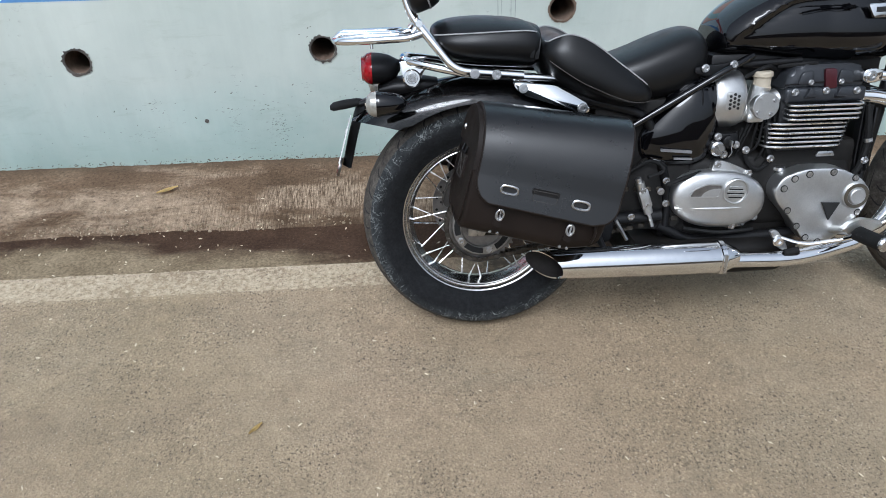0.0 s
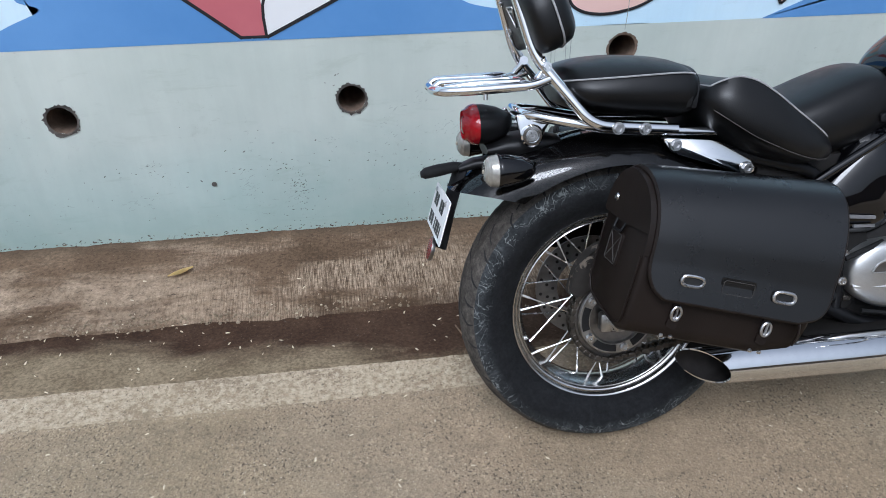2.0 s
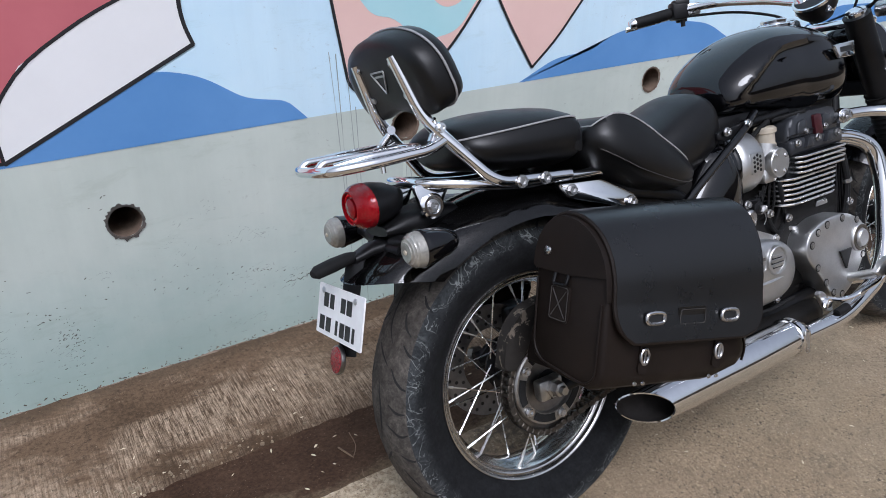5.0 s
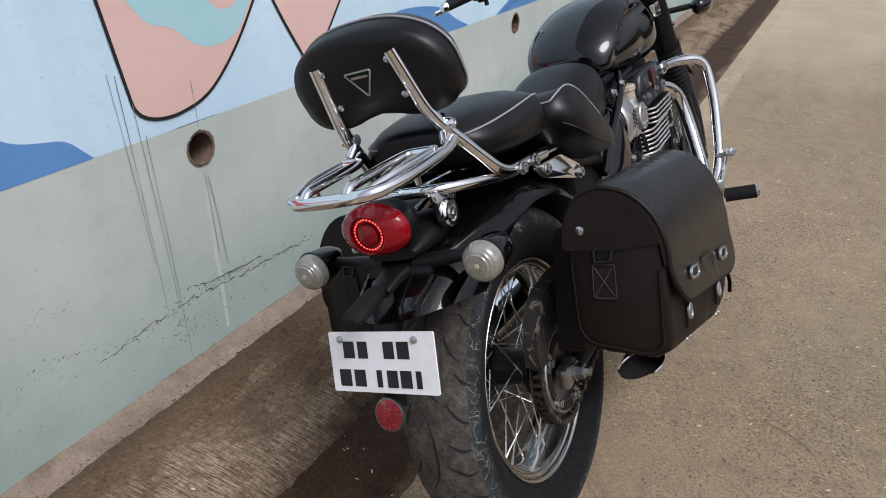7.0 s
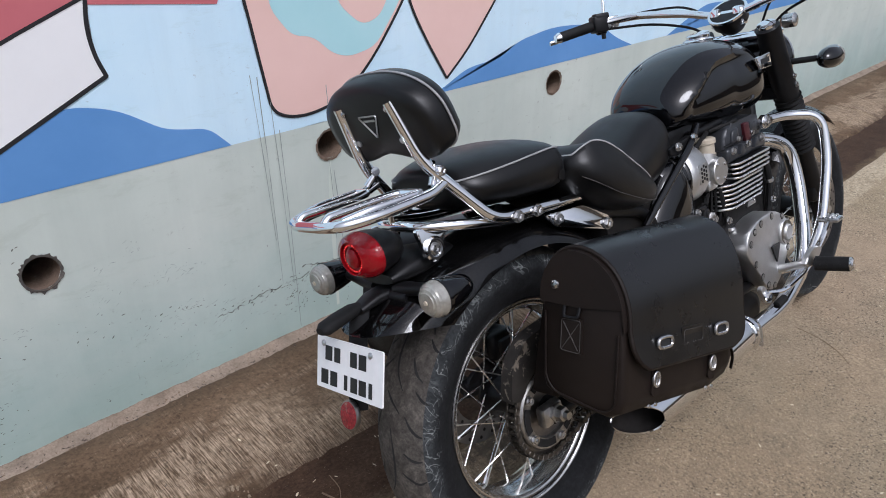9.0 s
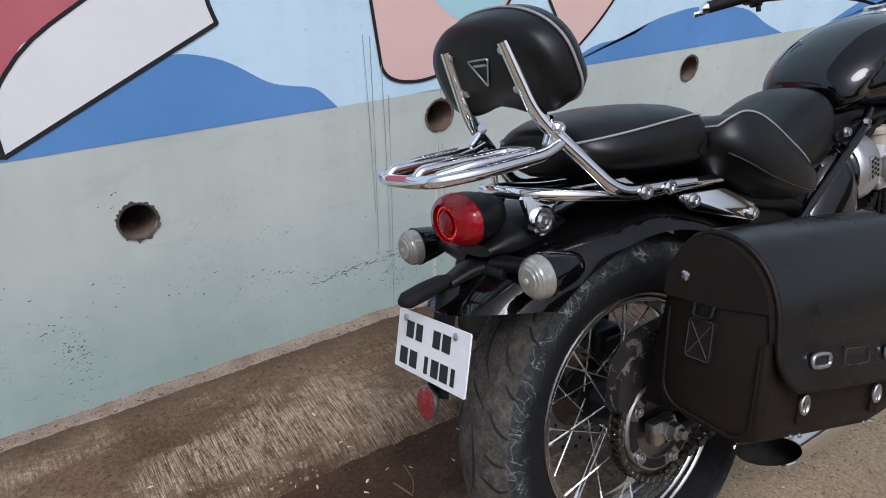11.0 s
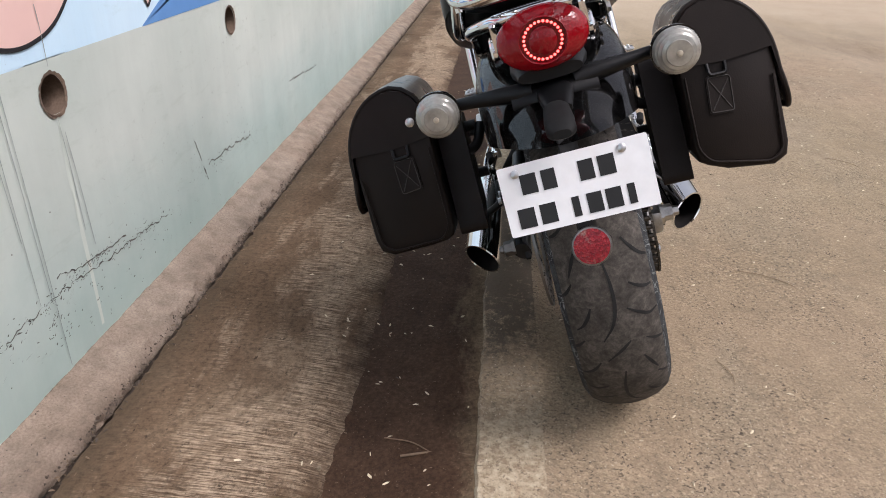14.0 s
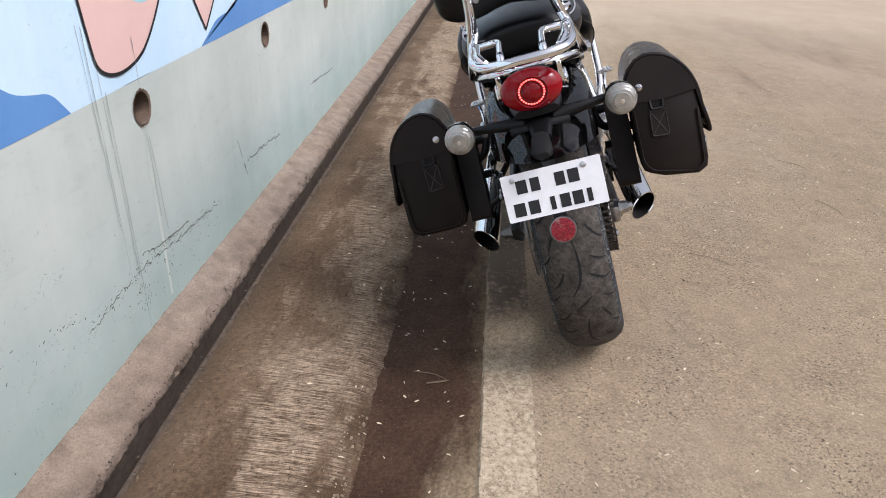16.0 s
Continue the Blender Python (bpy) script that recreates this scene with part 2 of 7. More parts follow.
def mat_paint(name, a, b, dirt=True, rough=0.75):
    """Matt wall paint over cement plaster, with stains and scuffs."""
    n = Nodes(name, rough)
    c = n.ramp(n.noise(1.7, 6, 0.6), (0.32, a), (0.68, b))
    if dirt:
        streak = n.ramp(n.noise(1.0, 6, 0.7, n.mapped((7, 7, 0.55), world_space=True)), (0.42, 1.0), (0.75, 0.80))
        c = n.mix(0.35, c, streak, "MULTIPLY")
        # Lower wall: turquoise stains, plus the fall-off of sky light painted in.
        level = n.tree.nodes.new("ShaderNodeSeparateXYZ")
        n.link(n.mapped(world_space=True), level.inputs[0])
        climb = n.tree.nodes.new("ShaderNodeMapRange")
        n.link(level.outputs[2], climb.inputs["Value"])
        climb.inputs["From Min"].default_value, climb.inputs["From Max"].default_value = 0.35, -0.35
        stain_shade = n.ramp(n.mix(0.5, n.noise(1.3, 7, 0.72, n.mapped((1, 1, 1.6), world_space=True), 0.6), climb.outputs["Result"]), (0.36, 0.0), (0.70, 0.85))
        c = n.mix(stain_shade, c, n.mix(1.0, c, (0.72, 0.86, 0.87), "MULTIPLY"))
        scuff = n.ramp(n.noise(38, 8, 0.8, None, 0.6), (0.60, 0.0), (0.66, 0.6))
        area = n.ramp(n.noise(2.3, 4, 0.6), (0.48, 0.0), (0.62, 1.0))
        c = n.mix(n.mix(1.0, scuff, area, "MULTIPLY"), c, (0.16, 0.15, 0.13))
        fleck = n.ramp(n.noise(60, 3, 0.6, n.mapped((1, 1, 1.5), world_space=True), 0.3), (0.665, 0.0), (0.690, 0.7))
        spread = n.ramp(n.noise(1.4, 6, 0.7, n.mapped((1, 1, 2.2), world_space=True), 0.3), (0.60, 0.0), (0.68, 1.0))
        c = n.mix(n.mix(1.0, fleck, spread, "MULTIPLY"), c, (0.10, 0.11, 0.09))
        rub = n.ramp(n.noise(1.0, 7, 0.75, n.mapped((4, 4, 14), world_space=True), 0.5), (0.56, 0.0), (0.66, 0.35))
        c = n.mix(rub, c, n.mix(1.0, c, (0.80, 0.82, 0.78), "MULTIPLY"))
    n.colour(c)
    n.bump(n.noise(55, 6, 0.65), 0.14, 0.003)
    return n.mat


def mat_cement(name, a, b, scale=8, crust=False):
    n = Nodes(name, 0.92)
    c = n.ramp(n.noise(scale, 7, 0.68), (0.3, a), (0.7, b))
    fine = n.noise(150, 4, 0.7)
    c = n.mix(0.6, c, n.ramp(fine, (0.3, 0.5), (0.5, 1.0), (0.7, 1.35)), "MULTIPLY")
    if crust:
        tone = n.ramp(n.noise(2.1, 6, 0.65), (0.38, 0.0), (0.62, 0.7))
        c = n.mix(tone, c, n.mix(1.0, c, (1.0, 0.93, 0.88), "MULTIPLY"))
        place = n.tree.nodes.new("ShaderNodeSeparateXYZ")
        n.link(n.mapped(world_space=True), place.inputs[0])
        # Darkens noisy patches towards the ledge's front edge and towards the wall.
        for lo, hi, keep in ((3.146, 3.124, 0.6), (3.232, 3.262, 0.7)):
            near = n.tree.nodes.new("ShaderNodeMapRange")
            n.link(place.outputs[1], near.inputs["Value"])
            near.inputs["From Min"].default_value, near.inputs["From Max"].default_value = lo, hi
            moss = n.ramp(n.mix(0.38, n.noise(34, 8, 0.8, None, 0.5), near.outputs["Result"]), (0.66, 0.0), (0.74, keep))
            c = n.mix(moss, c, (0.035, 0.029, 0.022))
        c = n.mix(n.ramp(n.noise(70, 3, 0.6), (0.68, 0.0), (0.72, 0.8)), c, (0.04, 0.033, 0.026))
    n.colour(c)
    n.bump(n.mix(0.5, n.noise(40, 6, 0.7), fine), 0.7, 0.006)
    return n.mat


def mat_plain(name, colour, rough=0.5, metal=0.0, var=0.12, scale=40, bump=0.0, coat=0.0, spec=0.5):
    n = Nodes(name, rough, metal)
    n.set("Specular IOR Level", spec)
    lo, hi = tuple(max(0, v * (1 - var)) for v in colour), tuple(min(1, v * (1 + var)) for v in colour)
    f = n.noise(scale, 5, 0.6)
    n.colour(n.ramp(f, (0.3, lo), (0.7, hi)))
    if metal < 0.5:
        n.rough(n.ramp(n.noise(scale * 0.4, 4), (0.3, max(0.02, rough * 0.85)), (0.7, min(1, rough * 1.15))))
    else:
        n.rough(n.ramp(n.noise(scale * 0.4, 4), (0.3, rough * 0.7), (0.7, rough * 1.4)))
    if bump:
        n.bump(n.noise(scale * 5, 4, 0.6), bump, 0.001)
    if coat:
        n.set("Coat Weight", coat)
        n.set("Coat Roughness", 0.03)
    return n.mat


def mat_leather(name, colour=(0.006, 0.0058, 0.006), rough=0.37, spec=0.5):
    n = Nodes(name, rough)
    n.set("Specular IOR Level", spec)
    cell = n.voronoi(420)
    n.colour(n.ramp(n.noise(9, 5), (0.3, tuple(v * 0.8 for v in colour)), (0.7, tuple(v * 1.3 for v in colour))))
    n.rough(n.ramp(n.noise(16, 5), (0.3, rough * 0.85), (0.7, rough * 1.2)))
    n.bump(cell, 0.12, 0.0008)
    return n.mat


def mat_cast():
    """Satin bead-blasted alloy: fine grain, uneven dulling and a little road film."""
    n = Nodes("brushed_alloy_cover", 0.4, 1.0)
    tone = n.ramp(n.noise(9, 6, 0.65), (0.32, (0.50, 0.50, 0.49)), (0.68, (0.64, 0.64, 0.63)))
    fine = n.noise(420, 4, 0.7)
    n.colour(n.mix(0.5, tone, n.ramp(fine, (0.35, 0.78), (0.65, 1.12)), "MULTIPLY"))
    n.rough(n.ramp(n.noise(14, 7, 0.7), (0.3, 0.34), (0.7, 0.50)))
    n.bump(fine, 0.10, 0.0006)
    return n.mat


def mat_splashed():
    """Black plastic with dried pale splashes of road dirt."""
    n = Nodes("splashed_black_plastic", 0.6)
    n.set("Specular IOR Level", 0.3)
    c = n.ramp(n.noise(22, 6, 0.7), (0.3, (0.011, 0.010, 0.009)), (0.7, (0.030, 0.027, 0.024)))
    splash = n.ramp(n.noise(52, 5, 0.6, n.mapped((1, 1, 0.7)), 0.5), (0.585, 0.0), (0.625, 0.85))
    n.colour(n.mix(splash, c, (0.20, 0.17, 0.135)))
    return n.mat


def mat_dusty_gloss():
    """Black gloss paint under a thin film of road dust."""
    n = Nodes("dusty_black_gloss_paint", 0.10)
    n.set("Specular IOR Level", 1.0)
    veil = n.ramp(n.noise(7, 6, 0.65, None, 0.5), (0.32, 0.15), (0.70, 1.0))
    speck = n.ramp(n.noise(230, 4, 0.7), (0.40, 0.6), (0.62, 1.5))
    c = n.mix(veil, (0.0025, 0.0025, 0.0030), (0.0075, 0.0072, 0.0072))
    n.colour(n.mix(0.6, c, speck, "MULTIPLY"))
    n.rough(n.ramp(n.noise(12, 5, 0.6), (0.3, 0.02), (0.7, 0.065)))
    return n.mat


def mat_tyre(name, cx, cz, clean=(0.0095, 0.0100, 0.0108), dusty=(0.033, 0.036, 0.038), webs=True, rim=0.30):
    """Rubber of a wheel round (cx, cz): a clean inner sidewall, a dirty and scratched shoulder."""
    n = Nodes(name, 0.85)
    n.set("Specular IOR Level", 0.2)
    off = n.tree.nodes.new("ShaderNodeVectorMath")
    off.operation = "MULTIPLY_ADD"
    n.link(n.coord.outputs["Object"], off.inputs[0])
    off.inputs[1].default_value, off.inputs[2].default_value = (1, 0, 1), (-cx, 0, -cz)
    length = n.tree.nodes.new("ShaderNodeVectorMath")
    length.operation = "LENGTH"
    n.link(off.outputs[0], length.inputs[0])
    outer = n.tree.nodes.new("ShaderNodeMapRange")
    n.link(length.outputs["Value"], outer.inputs["Value"])
    outer.inputs["From Min"].default_value, outer.inputs["From Max"].default_value = rim - 0.035, rim + 0.012
    shoulder = outer.outputs["Result"]
    dust = n.ramp(n.mix(0.4, n.noise(5, 6, 0.65, None, 0.4), shoulder), (0.42, 0.0), (0.72, 1.0))
    c = n.mix(dust, clean, dusty)
    c = n.mix(1.0, c, n.ramp(n.noise(140, 5, 0.75), (0.36, 0.72), (0.64, 1.28)), "MULTIPLY")
    c = n.mix(0.7, c, n.ramp(n.noise(34, 7, 0.75, None, 0.6), (0.38, 0.55), (0.5, 0.95), (0.62, 1.35 if webs else 1.7)), "MULTIPLY")
    if webs:
        smear = n.ramp(n.noise(16, 8, 0.75, None, 0.8), (0.54, 0.0), (0.66, 0.7))
        c = n.mix(n.mix(1.0, smear, dust, "MULTIPLY"), c, (0.115, 0.125, 0.125))
        for scale, keep, wide, seed in ((13, 0.9, 0.009, 0.52), (24, 0.75, 0.010, 0.47)):
            web = n.ramp(n.noise(scale, 3, 0.55, None, 1.2), (seed - wide, 0.0), (seed, keep), (seed + wide, 0.0))
            patch = n.ramp(n.mix(0.35, n.noise(4.5 + scale * 0.1, 4, 0.6), shoulder), (0.50, 0.0), (0.62, 1.0))
            c = n.mix(n.mix(1.0, web, patch, "MULTIPLY"), c, (0.24, 0.255, 0.25))
    n.colour(c)
    n.bump(n.mix(0.5, n.noise(120, 5, 0.7), n.noise(34, 7, 0.75, None, 0.6)), 0.3, 0.0015)
    return n.mat


def mat_glassy(name, colour, rough=0.08, trans=0.0, emit=None, strength=0.0):
    n = Nodes(name, rough, 0.0, colour)
    n.set("Transmission Weight", trans)
    n.set("IOR", 1.45)
    if emit:
        n.set("Emission Color", (*emit, 1))
        n.set("Emission Strength", strength)
    else:
        n.bump(n.voronoi(240), 0.3, 0.001)
    return n.mat


def mat_reflector():
    """Prismatic red plastic: facets of dark and bright red, dusted."""
    n = Nodes("red_reflector", 0.15)
    cell = n.voronoi(330, None, "Color")
    c = n.ramp(cell, (0.2, (0.13, 0.004, 0.009)), (0.6, (0.22, 0.008, 0.015)), (0.9, (0.30, 0.022, 0.026)))
    n.colour(n.mix(n.ramp(n.noise(60, 5, 0.7), (0.56, 0.0), (0.68, 0.5)), c, (0.30, 0.22, 0.18)))
    n.bump(n.voronoi(330), 0.6, 0.001)
    return n.mat


M = dict(
    road=mat_road(), gutter=mat_gutter(), slab=mat_slab(), strip=mat_strip(),
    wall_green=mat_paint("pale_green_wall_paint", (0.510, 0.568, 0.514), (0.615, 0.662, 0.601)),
    wall_blue=mat_paint("sky_blue_wall_paint", (0.58, 0.79, 0.93), (0.68, 0.86, 0.96)),
    hill=mat_paint("mid_blue_wall_paint", (0.10, 0.26, 0.56), (0.14, 0.32, 0.64), False),
    pink=mat_paint("pink_wall_paint", (0.78, 0.52, 0.46), (0.84, 0.58, 0.52), False),
    aqua=mat_paint("aqua_wall_paint", (0.40, 0.68, 0.72), (0.50, 0.74, 0.78), False),
    white=mat_paint("white_wall_paint", (0.80, 0.80, 0.80), (0.87, 0.87, 0.87), False),
    red=mat_paint("dusty_red_wall_paint", (0.50, 0.13, 0.15), (0.58, 0.17, 0.19), False),
    line=mat_plain("black_wall_paint", (0.012, 0.012, 0.014), 0.7),
    drip=mat_plain("drip_stain", (0.27, 0.31, 0.29), 0.8),
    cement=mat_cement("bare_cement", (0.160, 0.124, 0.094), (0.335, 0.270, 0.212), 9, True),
    pit=mat_cement("drain_concrete", (0.10, 0.078, 0.058), (0.21, 0.165, 0.125), 22),
    stain_shade=mat_cement("shaded_drain_concrete", (0.075, 0.056, 0.042), (0.155, 0.118, 0.090), 26),
    chip=mat_cement("broken_plaster", (0.05, 0.045, 0.04), (0.13, 0.115, 0.10), 30),
    wash=mat_paint("pale_wash", (0.57, 0.63, 0.56), (0.63, 0.68, 0.61), False),
    crack=mat_cement("dirty_crack", (0.035, 0.034, 0.030), (0.20, 0.19, 0.165), 60),
    inside=mat_cement("hole_concrete", (0.11, 0.075, 0.052), (0.20, 0.14, 0.10), 20),
    rim=mat_plain("dusty_chrome_rim", (0.60, 0.59, 0.57), 0.20, 1.0, 0.12, 20),
    chrome=mat_plain("chrome", (0.80, 0.81, 0.82), 0.06, 1.0, 0.03),
    steel=mat_plain("brushed_steel", (0.55, 0.55, 0.55), 0.28, 1.0, 0.1),
    alloy=mat_cast(),
    fin=mat_plain("machined_fin_edge", (0.86, 0.86, 0.85), 0.26, 1.0, 0.05),
    gloss=mat_plain("black_gloss_paint", (0.0020, 0.0020, 0.0026), 0.05, 0.0, 0.1, 10, coat=0.0, spec=0.6),
    film=mat_dusty_gloss(),
    satin=mat_plain("satin_black_metal", (0.0055, 0.0055, 0.0060), 0.42, 0.0, 0.3, 30, 0.1, spec=0.25),
    grime=mat_plain("grimy_black_metal", (0.0060, 0.0053, 0.0046), 0.65, 0.0, 0.5, 25, 0.3, spec=0.25),
    guard=mat_splashed(),
    greyhead=mat_plain("graphite_engine_paint", (0.026, 0.028, 0.032), 0.36, 0.2, 0.25, 20),
    rubber=mat_plain("black_rubber", (0.006, 0.006, 0.006), 0.75, 0.0, 0.3, 30, 0.2, spec=0.25),
    tyre=mat_tyre("dusty_rubber", 0.002, 0.324),
    tyre_front=mat_tyre("dusty_front_rubber", 1.50, 0.316, rim=0.285),
    tread=mat_tyre("dusty_tread", 0.002, 0.324, (0.016, 0.015, 0.014), (0.066, 0.059, 0.051), False),
    groove=mat_plain("tread_groove", (0.008, 0.008, 0.008), 0.9),
    leather=mat_leather("black_saddlebag_leather", (0.0030, 0.0029, 0.0030), 0.29, 0.62),
    bagback=mat_leather("matt_black_leather", (0.0110, 0.0076, 0.0060), 0.48, 0.17),
    seat=mat_leather("black_seat_vinyl", (0.0032, 0.0032, 0.0034), 0.38, 0.36),
    piping=mat_plain("grey_piping", (0.30, 0.30, 0.30), 0.5),
    worn=mat_plain("worn_grey_steel", (0.40, 0.39, 0.37), 0.38, 1.0, 0.35, 40),
    capring=mat_plain("dark_bronze_ring", (0.17, 0.15, 0.12), 0.40, 1.0, 0.15, 40),
    oily=mat_plain("oily_chain_steel", (0.075, 0.066, 0.055), 0.45, 0.8, 0.5, 60),
    dull=mat_plain("dull_steel", (0.20, 0.19, 0.18), 0.42, 1.0, 0.3, 30),
    thread=mat_plain("dark_stitching", (0.034, 0.030, 0.026), 0.7),
    plate=mat_plain("white_plate", (0.80, 0.80, 0.80), 0.4, 0.0, 0.04),
    ink=mat_plain("black_lettering", (0.008, 0.008, 0.008), 0.5),
    redlens=mat_glassy("red_lens", (0.24, 0.003, 0.007), 0.07),
    led=mat_glassy("lit_red_leds", (0.9, 0.05, 0.05), 0.3, 0.0, (1.0, 0.07, 0.06), 5.0),
    reflector=mat_reflector(),
    clear=mat_plain("ribbed_clear_lens", (0.33, 0.32, 0.285), 0.12, 0.35, 0.25, 60, spec=0.9),
    brass=mat_plain("tan_plastic", (0.40, 0.35, 0.27), 0.5),
    leaf=mat_plain("dry_leaf", (0.55, 0.40, 0.15), 0.7, 0.0, 0.3),
    husk=mat_plain("pale_husk", (0.62, 0.53, 0.37), 0.7, 0.0, 0.25),
    twig=mat_plain("dry_twig", (0.15, 0.10, 0.06), 0.8, 0.0, 0.3),
    straw=mat_plain("dry_straw", (0.22, 0.155, 0.09), 0.8, 0.0, 0.3),
    spatter=mat_plain("dark_spatter", (0.07, 0.05, 0.035), 0.8),
    crumb=mat_cement("broken_concrete", (0.15, 0.112, 0.068), (0.33, 0.26, 0.175), 30),
    bore=mat_plain("sooty_steel", (0.020, 0.018, 0.017), 0.9, 0.0, 0.4, 20, spec=0.1),
    mirror=mat_plain("mirror_glass", (0.9, 0.9, 0.9), 0.02, 1.0, 0.0),
    script=mat_plain("grey_script", (0.25, 0.25, 0.26), 0.4, 0.6),
    redplastic=mat_plain("dark_red_plastic", (0.045, 0.006, 0.010), 0.35),
)

# ---- mesh helpers ----


def part(name, bm, mat, parent=None, label="", angle=38):
    """Links a bmesh as one mesh object, under a thing or a part where parent is given."""
    bmesh.ops.recalc_face_normals(bm, faces=bm.faces[:])
    me = bpy.data.meshes.new(name)
    bm.to_mesh(me)
    bm.free()
    me.materials.append(M[mat])
    me.polygons.foreach_set("use_smooth", [True] * len(me.polygons))
    me.set_sharp_from_angle(angle=radians(angle))
    ob = new(name, me)
    if parent:
        ob.parent = parent
    return tagged(ob, label)


def thing(name, m, label, category, group="", kind=""):
    ob = new(name)
    ob.empty_display_size = 0.1
    ob.matrix_basis = m
    return tagged(ob, label, category, group, kind)


def join(*bms):
    out = bmesh.new()
    for b in bms:
        me = bpy.data.meshes.new("tmp")
        b.to_mesh(me)
        b.free()
        out.from_mesh(me)
        bpy.data.meshes.remove(me)
    return out


def moved(bm, m):
    bm.transform(m)
    return bm


def basis(a, b):
    """A matrix that takes the z axis from 0 to 1 onto the way from a to b, unit scale."""
    a, b = Vector(a), Vector(b)
    return Matrix.Translation(a) @ (b - a).to_track_quat("Z", "Y").to_matrix().to_4x4()


def loft(rings, cap=True, closed=True):
    bm = bmesh.new()
    vs = [[bm.verts.new(p) for p in r] for r in rings]
    n = len(vs[0])
    for a, b in zip(vs, vs[1:]):
        for i in range(n if closed else n - 1):
            j = (i + 1) % n
            bm.faces.new((a[i], a[j], b[j], b[i]))
    if cap:
        bm.faces.new(vs[0][::-1])
        bm.faces.new(vs[-1])
    return bm


def lathe(profile, seg=24, m=None, closed=False, cap=True):
    """Profile of (radius, height), turned round z; m places it."""
    rings = [[(r * math.cos(2 * math.pi * i / seg), r * math.sin(2 * math.pi * i / seg), h) for i in range(seg)] for r, h in profile]
    if closed:
        rings.append(rings[0])
    bm = loft(rings, cap=cap and not closed)
    if closed:
        bmesh.ops.remove_doubles(bm, verts=bm.verts[:], dist=1e-6)
    if m:
        bm.transform(m)
    return bm


def rod(a, b, r, seg=12, r2=None):
    d = (Vector(b) - Vector(a)).length
    return lathe([(r, 0), (r if r2 is None else r2, d)], seg, basis(a, b))


def path_points(pts, fillet=0.04, n=7, closed=False):
    pts = [Vector(p) for p in pts]
    out = []
    last = len(pts) - 1
    for i, p in enumerate(pts):
        if (i in (0, last)) and not closed:
            out.append(p)
            continue
        a, b = pts[i - 1] - p, pts[(i + 1) % len(pts)] - p
        f = min(fillet, a.length * 0.48, b.length * 0.48)
        p0, p1 = p + a.normalized() * f, p + b.normalized() * f
        for k in range(n + 1):
            t = k / n
            out.append(p0 * (1 - t) ** 2 + p * 2 * t * (1 - t) + p1 * t * t)
    return out


def tube(pts, r, seg=12, fillet=0.04, closed=False, n=7, flat=1.0, radii=None):
    """A round bar along a bent line."""
    ps = path_points(pts, fillet, n, closed)
    rings = []
    up = None
    cnt = len(ps)
    for i, p in enumerate(ps):
        d = (ps[(i + 1) % cnt] - ps[i - 1]) if closed else (ps[min(i + 1, cnt - 1)] - ps[max(i - 1, 0)])
        d.normalize()
        if up is None:
            up = d.orthogonal().normalized()
        up = (up - d * up.dot(d)).normalized()
        side = d.cross(up)
        rr = r if radii is None else radii[0] + (radii[1] - radii[0]) * i / (cnt - 1)
        rings.append([p + up * (rr * math.cos(2 * math.pi * k / seg)) + side * (rr * flat * math.sin(2 * math.pi * k / seg)) for k in range(seg)])
    if closed:
        rings.append(rings[0])
    bm = loft(rings, cap=not closed)
    if closed:
        bmesh.ops.remove_doubles(bm, verts=bm.verts[:], dist=1e-6)
    return bm


def prism(outline, lo, hi, m=None, bevel=0.0, seg=2):
    """An outline of (u, v), stretched from lo to hi along the third axis."""
    bm = bmesh.new()
    a = [bm.verts.new((u, v, lo)) for u, v in outline]
    b = [bm.verts.new((u, v, hi)) for u, v in outline]
    bm.faces.new(a[::-1])
    top = bm.faces.new(b)
    n = len(a)
    for i in range(n):
        bm.faces.new((a[i], a[(i + 1) % n], b[(i + 1) % n], b[i]))
    if bevel:
        bmesh.ops.bevel(bm, geom=list(top.edges), offset=bevel, segments=seg, profile=0.5, affect="EDGES")
    if m:
        bm.transform(m)
    return bm


def box(lo, hi, bevel=0.0, seg=2):
    bm = bmesh.new()
    bmesh.ops.create_cube(bm, size=1)
    for v in bm.verts:
        v.co = Vector([lo[k] + (hi[k] - lo[k]) * (v.co[k] + 0.5) for k in range(3)])
    if bevel:
        bmesh.ops.bevel(bm, geom=bm.edges[:], offset=bevel, segments=seg, profile=0.5, affect="EDGES")
    return bm


def rounded(pts, r=0.02, n=4):
    """A closed outline of (u, v) with its corners rounded."""
    ps = path_points([(u, v, 0) for u, v in pts], r, n, True)
    return [(p.x, p.y) for p in ps]


def ball(c, size, seg=20, rings=12):
    bm = bmesh.new()
    bmesh.ops.create_uvsphere(bm, u_segments=seg, v_segments=rings, radius=1)
    bm.transform(Matrix.Translation(c) @ Matrix.Diagonal((*size, 1)))
    return bm


def super_ring(x, yc, zc, hw, up, down, e=2.4, n=32):
    """A rounded ring across the x axis: half width hw, reach up and down from zc."""
    out = []
    for i in range(n):
        a = 2 * math.pi * i / n
        c, s = math.cos(a), math.sin(a)
        y = hw * math.copysign(abs(c) ** (2 / e), c)
        z = (up if s > 0 else down) * math.copysign(abs(s) ** (2 / e), s)
        out.append((x, yc + y, zc + z))
    return out


SIDE = Matrix(((1, 0, 0, 0), (0, 0, -1, 0), (0, 1, 0, 0), (0, 0, 0, 1)))  # (u, v, w) to (x, -w, z): outlines seen from the right


